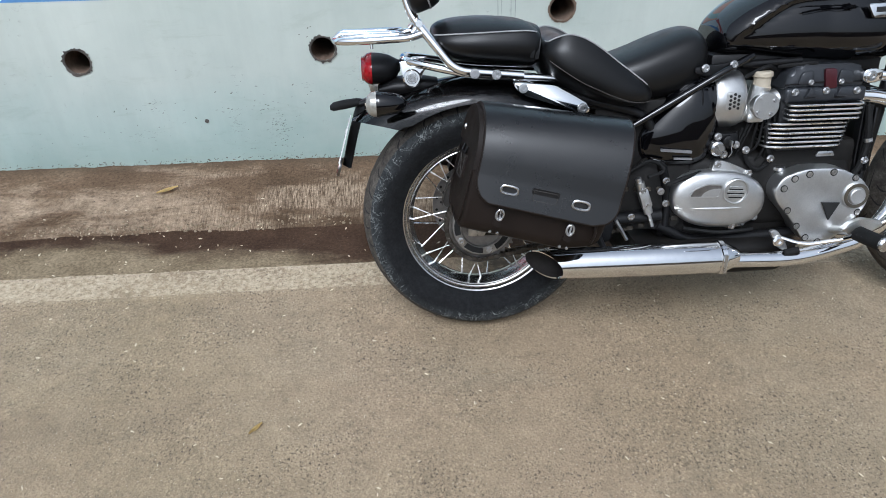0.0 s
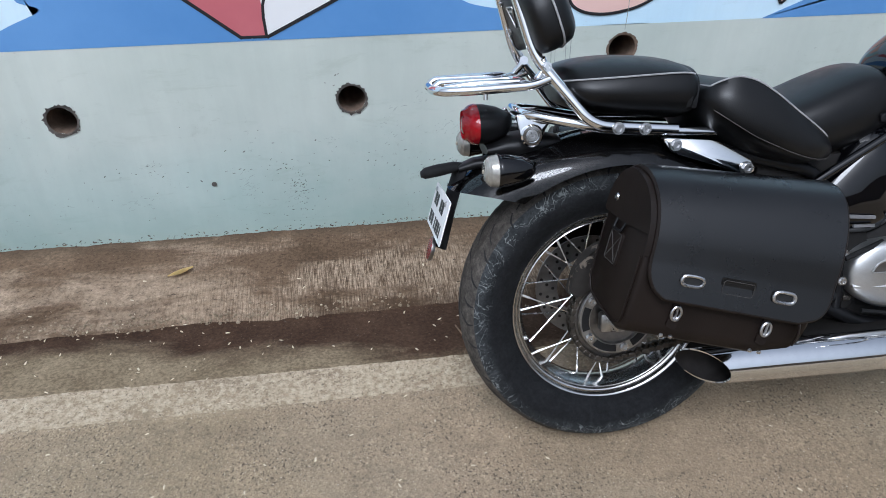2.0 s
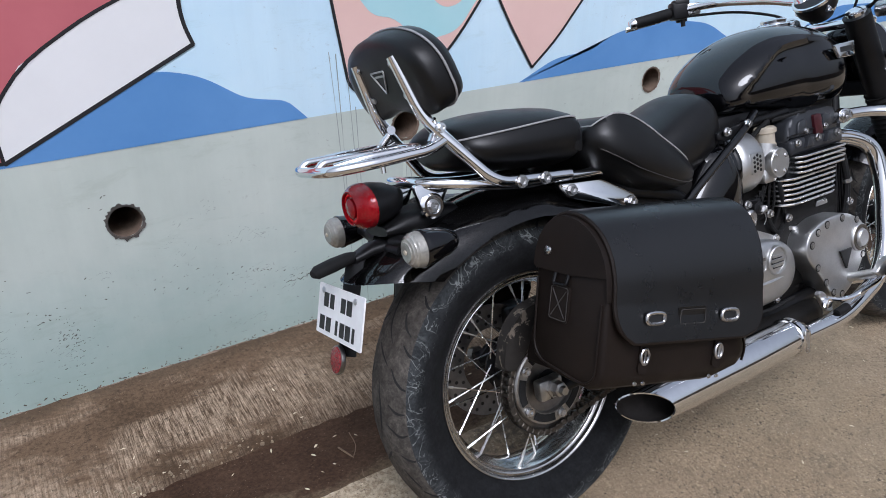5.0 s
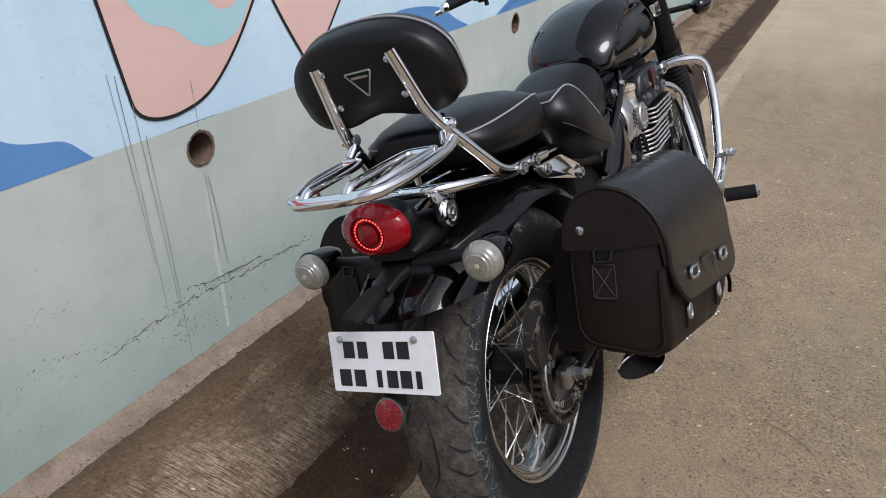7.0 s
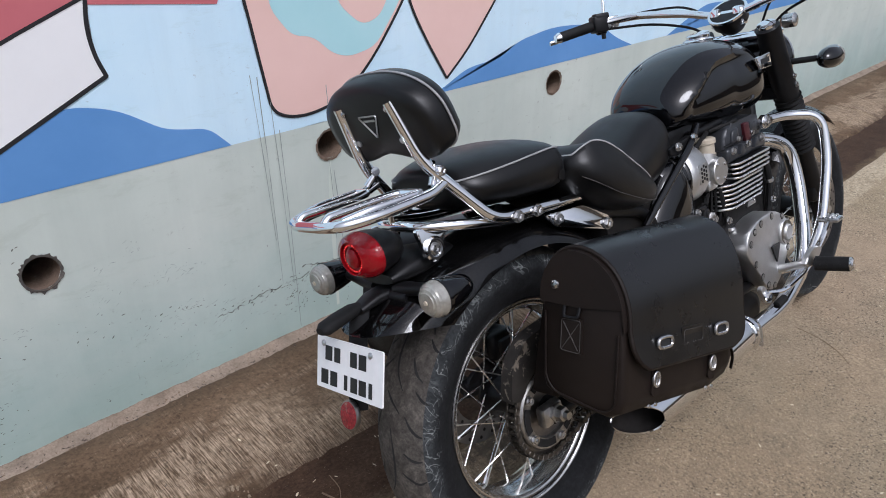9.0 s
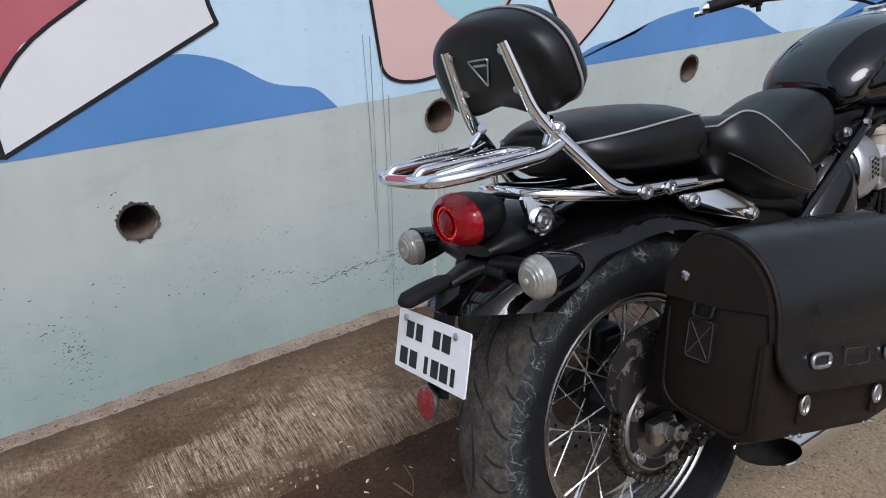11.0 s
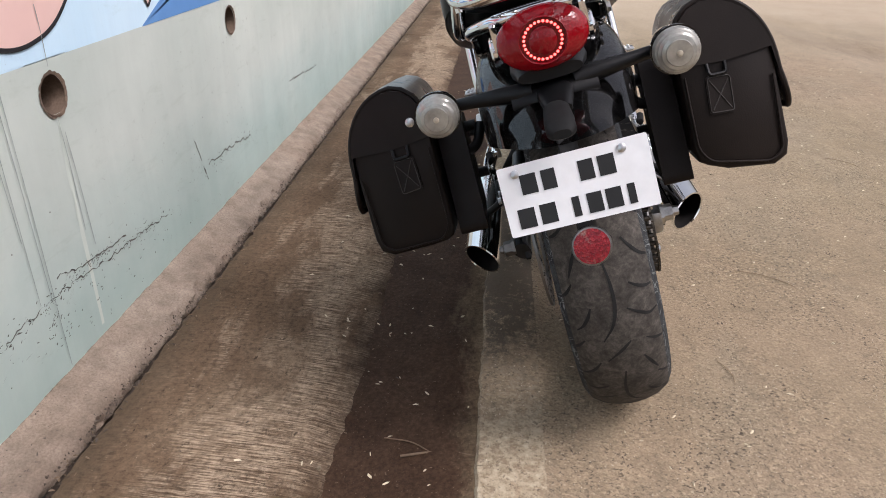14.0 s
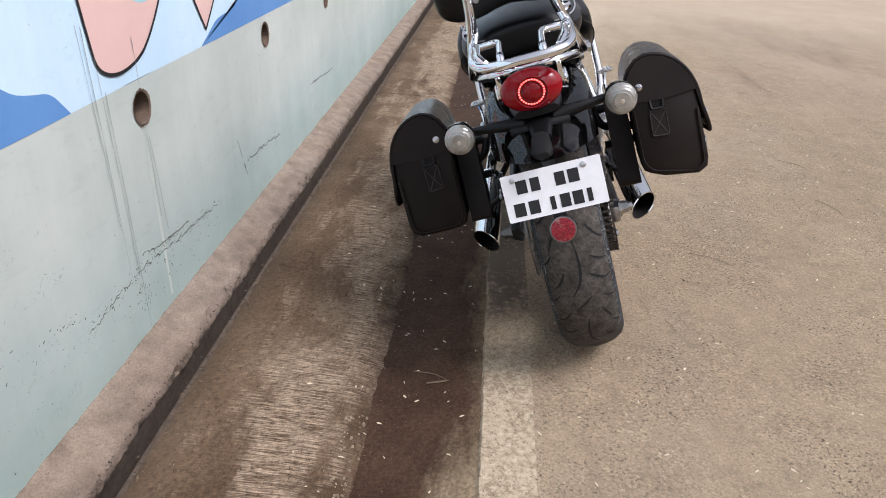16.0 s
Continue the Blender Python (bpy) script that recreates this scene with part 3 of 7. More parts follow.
def bolt(c, r=0.009, h=0.007):
    """A hexagon bolt head on a washer, pointing to the right of the motorcycle."""
    return join(lathe([(r * 1.25, 0), (r * 1.25, h * 0.35)], 16, basis(c, (c[0], c[1] - 1, c[2]))),
                lathe([(r, h * 0.35), (r, h), (r * 0.55, h), (r * 0.5, h * 0.6)], 6, basis(c, (c[0], c[1] - 1, c[2]))))


# ---- ground and wall ----
WALL_Y, GREEN_TOP, BASE_Z = 3.260, 0.488, -0.318
X0, X1 = -9.0, 60.0


def strip_mesh(profile, xs, wobble=None, dip=None):
    """A ribbon along x: profile of (y, z), at each x; wobble(x, k) shifts y, dip(x, k) shifts z."""
    bm = bmesh.new()
    rows = [[bm.verts.new((x, y + (wobble(x, k) if wobble else 0), z + (dip(x, k) if dip else 0))) for k, (y, z) in enumerate(profile)] for x in xs]
    for a, b in zip(rows, rows[1:]):
        for k in range(len(profile) - 1):
            bm.faces.new((a[k], a[k + 1], b[k + 1], b[k]))
    return bm


JOINTS = [(-2.15, 0.006), (1.172, 0.003), (2.832, 0.010), (4.49, 0.010), (6.15, 0.010)]
XS = [X0 + 0.05 * i for i in range(int((-1.9 - X0) / 0.05))] + [-1.9 + 0.008 * i for i in range(int(5.9 / 0.008))] + [4.0 + 0.05 * i for i in range(100)] + [9 + 1.5 * i for i in range(35)]
XS = sorted(XS + [jx + d for jx, _ in JOINTS for d in (-0.007, -0.0025, 0.0025, 0.007)])


def edge_wobble(x):
    return 0.012 * noise.noise((x * 2.3, 0.3, 0)) + 0.008 * noise.noise((x * 9, 4.3, 0)) + 0.006 * noise.noise((x * 26, 7.1, 0)) + 0.003 * noise.noise((x * 70, 2.1, 0))


def joint_dip(x, k):
    """The shallow sawn joints across the slab, and its uneven trowelled face."""
    d = -sum(depth for jx, depth in JOINTS if abs(x - jx) < 0.004)
    return d + (0.004 * noise.noise((x * 5, k * 0.9, 3)) + 0.0015 * noise.noise((x * 24, k * 1.7, 6)) if k < 7 else 0)


tagged(part("road", strip_mesh([(-400, 0), (-12, 0), (-3, 0), (2.135, 0), (2.14, -0.06)], [-400, X0, 0, 4, X1, 400]), "road"),
       "dusty light brown asphalt road surface with fine grit", "road", kind="structure")
tagged(part("gutter", strip_mesh([(2.1, -0.05), (2.135, -0.004), (2.22, -0.012), (2.34, -0.030), (2.46, -0.032), (2.5, -0.1)], XS,
                                 lambda x, k: 0.012 * noise.noise((x * 3, k, 5)) if 1 < k < 4 else 0), "gutter"),
       "damp dark brown shallow gutter beside the road", "gutter", kind="structure")
slab_edge = [(2.372, -0.05), (2.382, -0.033), (2.400, -0.026), (2.440, -0.017), (2.52, -0.006), (2.70, 0.002), (2.796, 0.002), (2.812, -0.008), (2.820, -0.8)]
tagged(part("drain_slab", strip_mesh(slab_edge, XS, lambda x, k: edge_wobble(x) * (1.0 if k < 3 else 0.6 if k == 3 else 0.0) + (0.006 * noise.noise((x * 14, 8.3, 0)) + 0.005 * noise.noise((x * 45, 2.3, 0)) if k in (6, 7) else 0), joint_dip), "slab"),
       "weathered brown concrete drain slab with broom marks", "slab", kind="structure")
tagged(part("white_line", strip_mesh([(2.008, 0.0004), (2.011, 0.0012), (2.030, 0.0024), (2.134, 0.0024), (2.139, -0.004)], XS,
                                     lambda x, k: (0.004 * noise.noise((x * 6, 1.0, 2)) + 0.003 * noise.noise((x * 24, 5.0, 2)) + 0.002 * noise.noise((x * 70, 3.0, 2))) if k > 2 else 0), "strip"),
       "worn dirty white edge line painted on road", "road line", kind="structure")
tagged(part("drain_floor", strip_mesh([(2.83, -0.52), (3.14, -0.50)], [X0, X1]), "pit"), "dark concrete floor of the open drain", "drain", kind="structure")
ledge = [(3.140, -0.41), (3.130, -0.400), (3.123, -0.392), (3.125, -0.375), (3.132, -0.362), (3.146, -0.352), (3.17, -0.342), (3.21, -0.331), (WALL_Y - 0.012, BASE_Z), (WALL_Y + 0.01, BASE_Z + 0.012)]


def ledge_rough(x, k):
    """Trowelled cement: broad waves and, along the broken front edge, small bites."""
    edge = 1.0 if 1 < k < 5 else 0.35
    bite = max(0.0, noise.noise((x * 17, k * 0.4, 3)) - 0.15) * 0.035 + 0.006 * noise.noise((x * 45, k, 3)) + 0.004 * noise.noise((x * 110, k * 2.0, 7))
    return 0.008 * noise.noise((x * 3.5, 0.4, 9)) * (k < 8) + bite * edge


def ledge_lump(x, k):
    return (0.006 * noise.noise((x * 6, k * 0.7, 1)) + 0.004 * noise.noise((x * 21, k * 1.3, 4)) + 0.002 * noise.noise((x * 80, k * 2.1, 4))) * (1 if k > 2 else 0)


# The recess's shade is put into this face's darker concrete colour.
tagged(part("drain_side", strip_mesh([(3.150, -0.56), (3.136, -0.46), (3.130, -0.396)], XS, lambda x, k: 0.007 * noise.noise((x * 9, k, 2)) + 0.005 * noise.noise((x * 31, k * 2.0, 5))), "stain_shade"),
       "concrete side of the narrow drain with its shade put into the colour", "drain", kind="structure")
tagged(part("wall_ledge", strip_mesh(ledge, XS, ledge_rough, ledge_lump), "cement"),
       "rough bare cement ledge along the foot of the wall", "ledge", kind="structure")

HOLES = [(-1.045, 0.232, 0.052), (-0.021, 0.256, 0.052), (0.992, 0.400, 0.052), (2.300, 0.400, 0.052), (3.60, 0.400, 0.052), (4.90, 0.400, 0.052), (-2.10, 0.232, 0.052)]


def wall_panel(z0, z1, holes):
    """The wall's face, cut open at round holes, with a rim of plaster."""
    bm = bmesh.new()
    cuts = sorted(holes)
    half = 0.09
    seg = 24

    def quad(xa, xb, za, zb):
        bm.faces.new([bm.verts.new(p) for p in ((xa, WALL_Y, za), (xb, WALL_Y, za), (xb, WALL_Y, zb), (xa, WALL_Y, zb))])

    x = X0
    for hx, hz, r in cuts:
        quad(x, hx - half, z0, z1)
        quad(hx - half, hx + half, z0, hz - half)
        quad(hx - half, hx + half, hz + half, z1)
        inner, outer = [], []
        for i in range(seg):
            a = 2 * math.pi * (i + 0.5) / seg
            c, s = math.cos(a), math.sin(a)
            rr = r * (1 + 0.09 * noise.noise((hx * 7 + c * 2, s * 2, hz)))
            k = half / max(abs(c), abs(s))
            inner.append((hx + rr * c, hz + rr * s))
            outer.append((hx + k * c, hz + k * s))
        vi = [bm.verts.new((p[0], WALL_Y, p[1])) for p in inner]
        vo = [bm.verts.new((p[0], WALL_Y, p[1])) for p in outer]
        for i in range(seg):
            j = (i + 1) % seg
            bm.faces.new((vi[i], vi[j], vo[j], vo[i]))
            if abs(abs(outer[i][0] - hx) - half) > 1e-6 and abs(abs(outer[j][0] - hx) - half) < 1e-6 or abs(abs(outer[i][0] - hx) - half) < 1e-6 and abs(abs(outer[j][0] - hx) - half) > 1e-6:
                sx = hx + math.copysign(half, outer[i][0] - hx)
                sz = hz + math.copysign(half, outer[i][1] - hz)
                bm.faces.new((vo[i], vo[j], bm.verts.new((sx, WALL_Y, sz))))
        x = hx + half
    quad(x, X1, z0, z1)
    return bm


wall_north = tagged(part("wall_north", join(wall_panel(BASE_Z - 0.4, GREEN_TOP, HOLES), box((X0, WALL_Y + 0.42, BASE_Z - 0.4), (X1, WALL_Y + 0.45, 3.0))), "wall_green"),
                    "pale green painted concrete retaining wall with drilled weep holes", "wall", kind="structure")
tagged(part("wall_upper", box((X0, WALL_Y, GREEN_TOP), (X1, WALL_Y + 0.4, 3.0)), "wall_blue", wall_north), "sky blue painted upper band of the wall")
for hx, hz, r in HOLES:
    m = basis((hx, WALL_Y + 0.001, hz), (hx, WALL_Y + 1, hz - 0.1))
    part("hole_lining", lathe([(r * 1.04, 0), (r * 1.0, 0.1), (r * 0.98, 0.38), (0.001, 0.38)], 24, m, cap=False), "inside", wall_north, "rough brown bore of a weep hole")
    rng = random.Random(int(hx * 100) + 999)
    bm = bmesh.new()
    cnt = 56
    inn, out = [], []
    for i in range(cnt):
        a = 2 * math.pi * i / cnt
        ro = r * (1.10 + (0.22 * rng.random() ** 2 if hx < 0.5 or hx > 3 else 0.10 * rng.random()))
        inn.append(bm.verts.new((hx + r * 0.97 * math.cos(a), WALL_Y - 0.0005, hz + r * 0.97 * math.sin(a))))
        out.append(bm.verts.new((hx + ro * math.cos(a), WALL_Y - 0.003, hz + ro * math.sin(a))))
    for i in range(cnt):
        bm.faces.new((inn[i], inn[(i + 1) % cnt], out[(i + 1) % cnt], out[i]))
    part("chipped_rim", bm, "chip" if hx < 0.5 else "inside", wall_north, "chipped plaster edge round a weep hole")



# Unseen wall, added only to give chrome and gloss paint a dark horizon.
tagged(part("wall_south", box((-14, -9.4, -0.3), (X1, -9.0, 2.4)), "pit"), "plain dark wall across the road, added unseen to darken reflections", "wall", kind="structure")

# ---- mural ----
def flat_shape(name, pts, mat, depth, label):
    """A painted shape on the wall, a paint's thickness proud of it."""
    y = WALL_Y - depth
    bm = bmesh.new()
    bm.faces.new([bm.verts.new((x, y, z)) for x, z in pts])
    bmesh.ops.triangulate(bm, faces=bm.faces[:])
    return part(name, bm, mat, wall_north, label)


def wall_line(pts, w, depth, mat="line", name="painted_outline", label="", n=8, rough=0.0):
    ps = path_points([(x, 0, z) for x, z in pts], 0.08, n)
    bm = bmesh.new()
    rows = []
    for i, p in enumerate(ps):
        d = (ps[min(i + 1, len(ps) - 1)] - ps[max(i - 1, 0)]).normalized()
        nrm = Vector((-d.z, 0, d.x)) * (w * (0.5 + rough * noise.noise((p.x * 40, p.z * 40, 1))))
        rows.append([bm.verts.new((q.x, WALL_Y - depth, q.z)) for q in (p + nrm, p - nrm)])
    for a, b in zip(rows, rows[1:]):
        bm.faces.new((a[0], a[1], b[1], b[0]))
    return part(name, bm, mat, wall_north, label)


def curve2(pts, n=8, r=0.2):
    return [(p.x, p.z) for p in path_points([(x, 0, z) for x, z in pts], r, n)]


G = GREEN_TOP
flat_shape("painted_hill", curve2([(-0.36, G), (-0.03, 0.645), (0.06, 0.690), (0.15, 0.705), (0.27, 0.676), (0.40, 0.588), (0.47, 0.572), (0.54, 0.560), (0.61, G)], 6, 0.06), "hill", 0.0012, "mid blue painted hill of the mural")
flat_shape("painted_hill", curve2([(-1.27, G), (-1.13, 0.565), (-0.98, 0.622), (-1.09, 0.650), (-0.92, 0.74), (-0.60, 0.75), (-0.34, G)], 6, 0.05), "hill", 0.0010, "mid blue painted hill of the mural")
flat_shape("painted_hill", curve2([(1.52, G), (1.70, 0.562), (1.80, 0.57), (1.90, 0.572), (2.02, 0.63), (2.25, 0.66), (2.45, 0.65), (2.65, 0.62), (2.80, 0.54), (2.95, G)], 6, 0.08), "hill", 0.0012, "mid blue painted hill of the mural")
flat_shape("painted_hill", curve2([(3.3, G), (3.7, 0.62), (4.2, 0.60), (4.6, 0.70), (5.2, 0.66), (5.6, G)], 6, 0.1), "hill", 0.0012, "mid blue painted hill of the mural")
BOOK = [(-0.295, 0.498), (-0.06, 0.613), (0.265, 0.770), (0.246, 0.825), (0.238, 0.90), (0.252, 0.985), (-0.005, 0.877), (-0.20, 0.76), (-0.30, 0.63)]
flat_shape("painted_page", BOOK, "white", 0.0022, "white painted shape of the mural with black outline")
flat_shape("painted_fold", [(-0.378, 0.499), (-0.295, 0.498), (-0.30, 0.63), (-0.20, 0.76), (-0.005, 0.877), (0.252, 0.99), (-0.2, 1.02), (-0.75, 0.80), (-0.55, 0.64)], "red", 0.0017, "dusty red painted shape of the mural")
wall_line([(-0.75, 0.80), (-0.55, 0.64), (-0.378, 0.499)], 0.012, 0.003, n=3)
wall_line([(-0.381, 0.502), (-0.292, 0.502)], 0.010, 0.0031, n=3)
wall_line([(-0.295, 0.499), (-0.06, 0.613), (0.267, 0.771)], 0.012, 0.003, n=3)
wall_line([(0.266, 0.767), (0.246, 0.825), (0.238, 0.90), (0.252, 0.985)], 0.012, 0.0031, n=5)
wall_line([(-0.295, 0.50), (-0.30, 0.63), (-0.20, 0.76), (-0.005, 0.877), (0.26, 0.985)], 0.010, 0.0032, n=3)
flat_shape("painted_band", [(-1.6, 0.93), (0.25, 0.96), (0.62, 0.925), (0.70, 1.10), (-1.6, 1.15)], "red", 0.0019, "dusty red painted band of the mural")
PINK1 = curve2([(0.690, 1.02), (0.722, 0.86), (0.768, 0.556), (0.885, 0.524), (1.05, 0.548), (1.20, 0.672), (1.355, 0.868), (1.44, 1.02)], 8, 0.12)
flat_shape("painted_petal", PINK1, "pink", 0.0015, "pink painted rounded shape of the mural with black outline")
flat_shape("painted_splash", curve2([(0.80, 1.02), (0.79, 0.90), (0.87, 0.80), (0.95, 0.79), (1.03, 0.72), (1.10, 0.70), (1.22, 0.72), (1.33, 0.86), (1.42, 1.02)], 6, 0.05), "aqua", 0.0021, "pale aqua painted splash of the mural")
flat_shape("painted_patch", curve2([(1.02, 1.02), (1.06, 0.88), (1.16, 0.80), (1.24, 0.82), (1.36, 1.02)], 6, 0.05), "pink", 0.0026, "pink painted patch of the mural")
wall_line(PINK1[::3] + [PINK1[-1]], 0.011, 0.0032)
PINK2 = [(1.34, 1.02), (1.378, 0.86), (1.582, 0.542), (1.70, 0.64), (1.86, 0.825), (2.0, 1.02)]
flat_shape("painted_petal", PINK2, "pink", 0.0015, "pink painted pointed shape of the mural with black outline")
wall_line([(1.34, 1.02), (1.378, 0.86), (1.46, 0.72), (1.582, 0.542)], 0.011, 0.003)
wall_line([(1.582, 0.542), (1.70, 0.64), (1.86, 0.825), (2.0, 1.02)], 0.011, 0.003)
for k, (xa, za, xb, zb) in enumerate([(0.725, 0.69, 0.745, -0.08), (0.765, 0.60, 0.792, -0.10), (0.790, 0.50, 0.805, -0.30), (0.985, 0.345, 0.998, 0.02), (0.99, 0.62, 0.992, 0.47), (0.70, 0.70, 0.735, 0.10), (1.003, 0.30, 1.03, -0.04)]):
    wall_line([(xa, za), (xa * 0.6 + xb * 0.4 + 0.003, za * 0.6 + zb * 0.4), (xb, zb)], 0.0022, 0.0036, "drip", "drip_stain", "thin grey rain streak down the wall", 6, 0.5)
rng = random.Random(5)


def crack(pts, jit, w):
    out = []
    for (xa, za), (xb, zb) in zip(pts, pts[1:]):
        for i in range(14):
            t = i / 14
            out.append((xa + (xb - xa) * t + rng.uniform(-jit, jit), za + (zb - za) * t + rng.uniform(-jit, jit)))
    out.append(pts[-1])
    wall_line(out, w * 0.55, 0.0012, "crack", "plaster_crack", "dark ragged crack in the plaster", 2, 0.8)


crack([(0.47, -0.12), (0.62, -0.10), (0.81, -0.085), (1.02, -0.11), (1.25, -0.12), (1.49, -0.142)], 0.008, 0.006)
crack([(0.84, -0.045), (0.95, -0.075), (1.20, -0.09)], 0.008, 0.006)
crack([(1.9, -0.09), (2.15, -0.10), (2.4, -0.13)], 0.010, 0.009)
crack([(3.1, -0.03), (3.4, -0.05), (3.7, -0.07)], 0.012, 0.010)
crack([(1.79, 0.03), (1.83, -0.06)], 0.003, 0.008)
crack([(1.84, -0.09), (1.87, -0.15)], 0.002, 0.012)
part("nail_hole", lathe([(0.010, 0), (0.009, 0.004)], 12, basis((-0.571, WALL_Y - 0.004, -0.063), (-0.571, WALL_Y + 1, -0.063))), "chip", wall_north)
wall_line([(0.990, 0.345), (0.985, 0.10), (0.988, -0.28)], 0.016, 0.0009, "wash", "wash_mark", "pale wash mark below a weep hole", 6, 0.5)
bm = bmesh.new()
for cx, cz, sx, sz, cnt in ((-0.245, -0.10, 0.03, 0.05, 70), (-0.06, 0.33, 0.03, 0.05, 8), (0.36, -0.04, 0.05, 0.02, 20), (0.10, 0.02, 0.10, 0.03, 16), (-0.75, -0.02, 0.15, 0.05, 20), (-0.40, 0.03, 0.12, 0.04, 14), (0.70, -0.10, 0.12, 0.012, 55), (0.98, -0.085, 0.10, 0.014, 80), (1.30, -0.12, 0.12, 0.014, 55), (2.15, -0.11, 0.18, 0.016, 50), (0.80, -0.17, 0.03, 0.04, 30), (1.05, -0.20, 0.25, 0.05, 50)):
    for i in range(cnt):
        px, pz = rng.gauss(cx, sx), rng.gauss(cz, sz)
        if pz < BASE_Z + 0.03:
            continue
        ln, wd, tilt = rng.uniform(0.001, 0.007), rng.uniform(0.0006, 0.0022), rng.gauss(0.25, 0.5)
        c, s = math.cos(tilt), math.sin(tilt)
        bm.faces.new([bm.verts.new((px + u * ln * c - v * wd * s, WALL_Y - 0.0011, pz + u * ln * s + v * wd * c)) for u, v in ((-1, -0.2), (-0.2, -1), (0.9, -0.5), (1, 0.3), (0.1, 1), (-0.7, 0.6))])
for i in range(110):
    cx = rng.choice([rng.uniform(-1.8, 0.3), rng.uniform(-0.4, -0.15), rng.uniform(0.2, 2.2)])
    cz = rng.uniform(BASE_Z, 0.02) if rng.random() < 0.75 else rng.uniform(-0.1, 0.2)
    s = rng.uniform(0.0008, 0.0026)
    bm.faces.new([bm.verts.new((cx + s * rng.uniform(0.6, 1.6) * math.cos(a), WALL_Y - 0.001, cz + s * rng.uniform(0.5, 1.3) * math.sin(a))) for a in (0, 1.2, 2.4, 3.7, 5.0)])
tagged(part("paint_chips", bm, "crack", wall_north), kind="stuff")
bm = bmesh.new()
SCUFFS = ((-0.774, 0.032, 0.02, 0.01, 7), (-0.441, -0.086, 0.02, 0.05, 26), (-0.414, 0.133, 0.005, 0.05, 7), (-0.274, -0.151, 0.03, 0.03, 24), (-0.116, 0.095, 0.02, 0.01, 8), (-0.863, -0.125, 0.05, 0.02, 16), (-1.27, -0.195, 0.10, 0.03, 9), (-0.465, -0.205, 0.15, 0.025, 9),
                           (0.112, 0.123, 0.03, 0.04, 16), (0.34, 0.125, 0.05, 0.02, 12), (0.232, 0.234, 0.02, 0.01, 5), (0.328, -0.234, 0.05, 0.02, 14), (0.365, -0.024, 0.03, 0.01, 8), (0.131, 0.211, 0.02, 0.01, 5), (0.501, -0.111, 0.02, 0.015, 8), (0.397, 0.112, 0.03, 0.015, 9), (1.827, -0.087, 0.02, 0.03, 14), (2.405, -0.136, 0.06, 0.02, 26), (2.92, -0.21, 0.10, 0.02, 26), (0.45, -0.09, 0.16, 0.05, 40))
for cx, cz, sx, sz, cnt in SCUFFS:
    for i in range(cnt * 2):
        px, pz = rng.gauss(cx, sx), rng.gauss(cz, sz)
        if pz < BASE_Z + 0.03:
            continue
        ln, wd, tilt = rng.choice((0.0015, 0.003, 0.006, 0.012)) * rng.uniform(0.6, 1.3), rng.uniform(0.0003, 0.0010), rng.gauss(0.3, 0.35)
        c, s = math.cos(tilt), math.sin(tilt)
        bm.faces.new([bm.verts.new((px + u * ln * c - v * wd * s, WALL_Y - 0.001, pz + u * ln * s + v * wd * c)) for u, v in ((-1, 0.1), (-0.3, -1), (0.6, -0.6), (1, 0.2), (0.2, 0.9))])
tagged(part("scuff_marks", bm, "drip", wall_north, "faint grey scuffs in the paint"), kind="stuff")

# ---- motorcycle ----
LEAN_DEG = 17.6
SIZE = 0.963
BIKE = pose(0.491, 1.860, 0.015, -LEAN_DEG, 0, 0) @ Matrix.Diagonal((SIZE, SIZE, SIZE, 1))
bike = thing("motorcycle", BIKE, "black and chrome cruiser motorcycle parked leaning on its side stand", "motorcycle")


def at_y(c):
    """Turns the z axis to the motorcycle's right, at c."""
    return basis(c, (c[0], c[1] - 1, c[2]))


TYRE = [(0.222, 0.048), (0.242, 0.066), (0.270, 0.080), (0.298, 0.0815), (0.314, 0.072), (0.3265, 0.052), (0.3335, 0.027), (0.336, 0.0)]


def tyre_surface(a, s, k, c, wide, lift=0.0):
    """A point on the tyre: a round the wheel, s from -1 to 1 across it; k scales the radius."""
    u = abs(s) * (len(TYRE) - 1.001)
    prof = TYRE[::-1]
    i = int(u)
    f = u - i
    r = (prof[i][0] * (1 - f) + prof[i + 1][0] * f) * k + lift
    h = (prof[i][1] * (1 - f) + prof[i + 1][1] * f) * wide * math.copysign(1, s)
    return Vector((c[0] + r * math.sin(a), c[1] - h, c[2] + r * math.cos(a)))


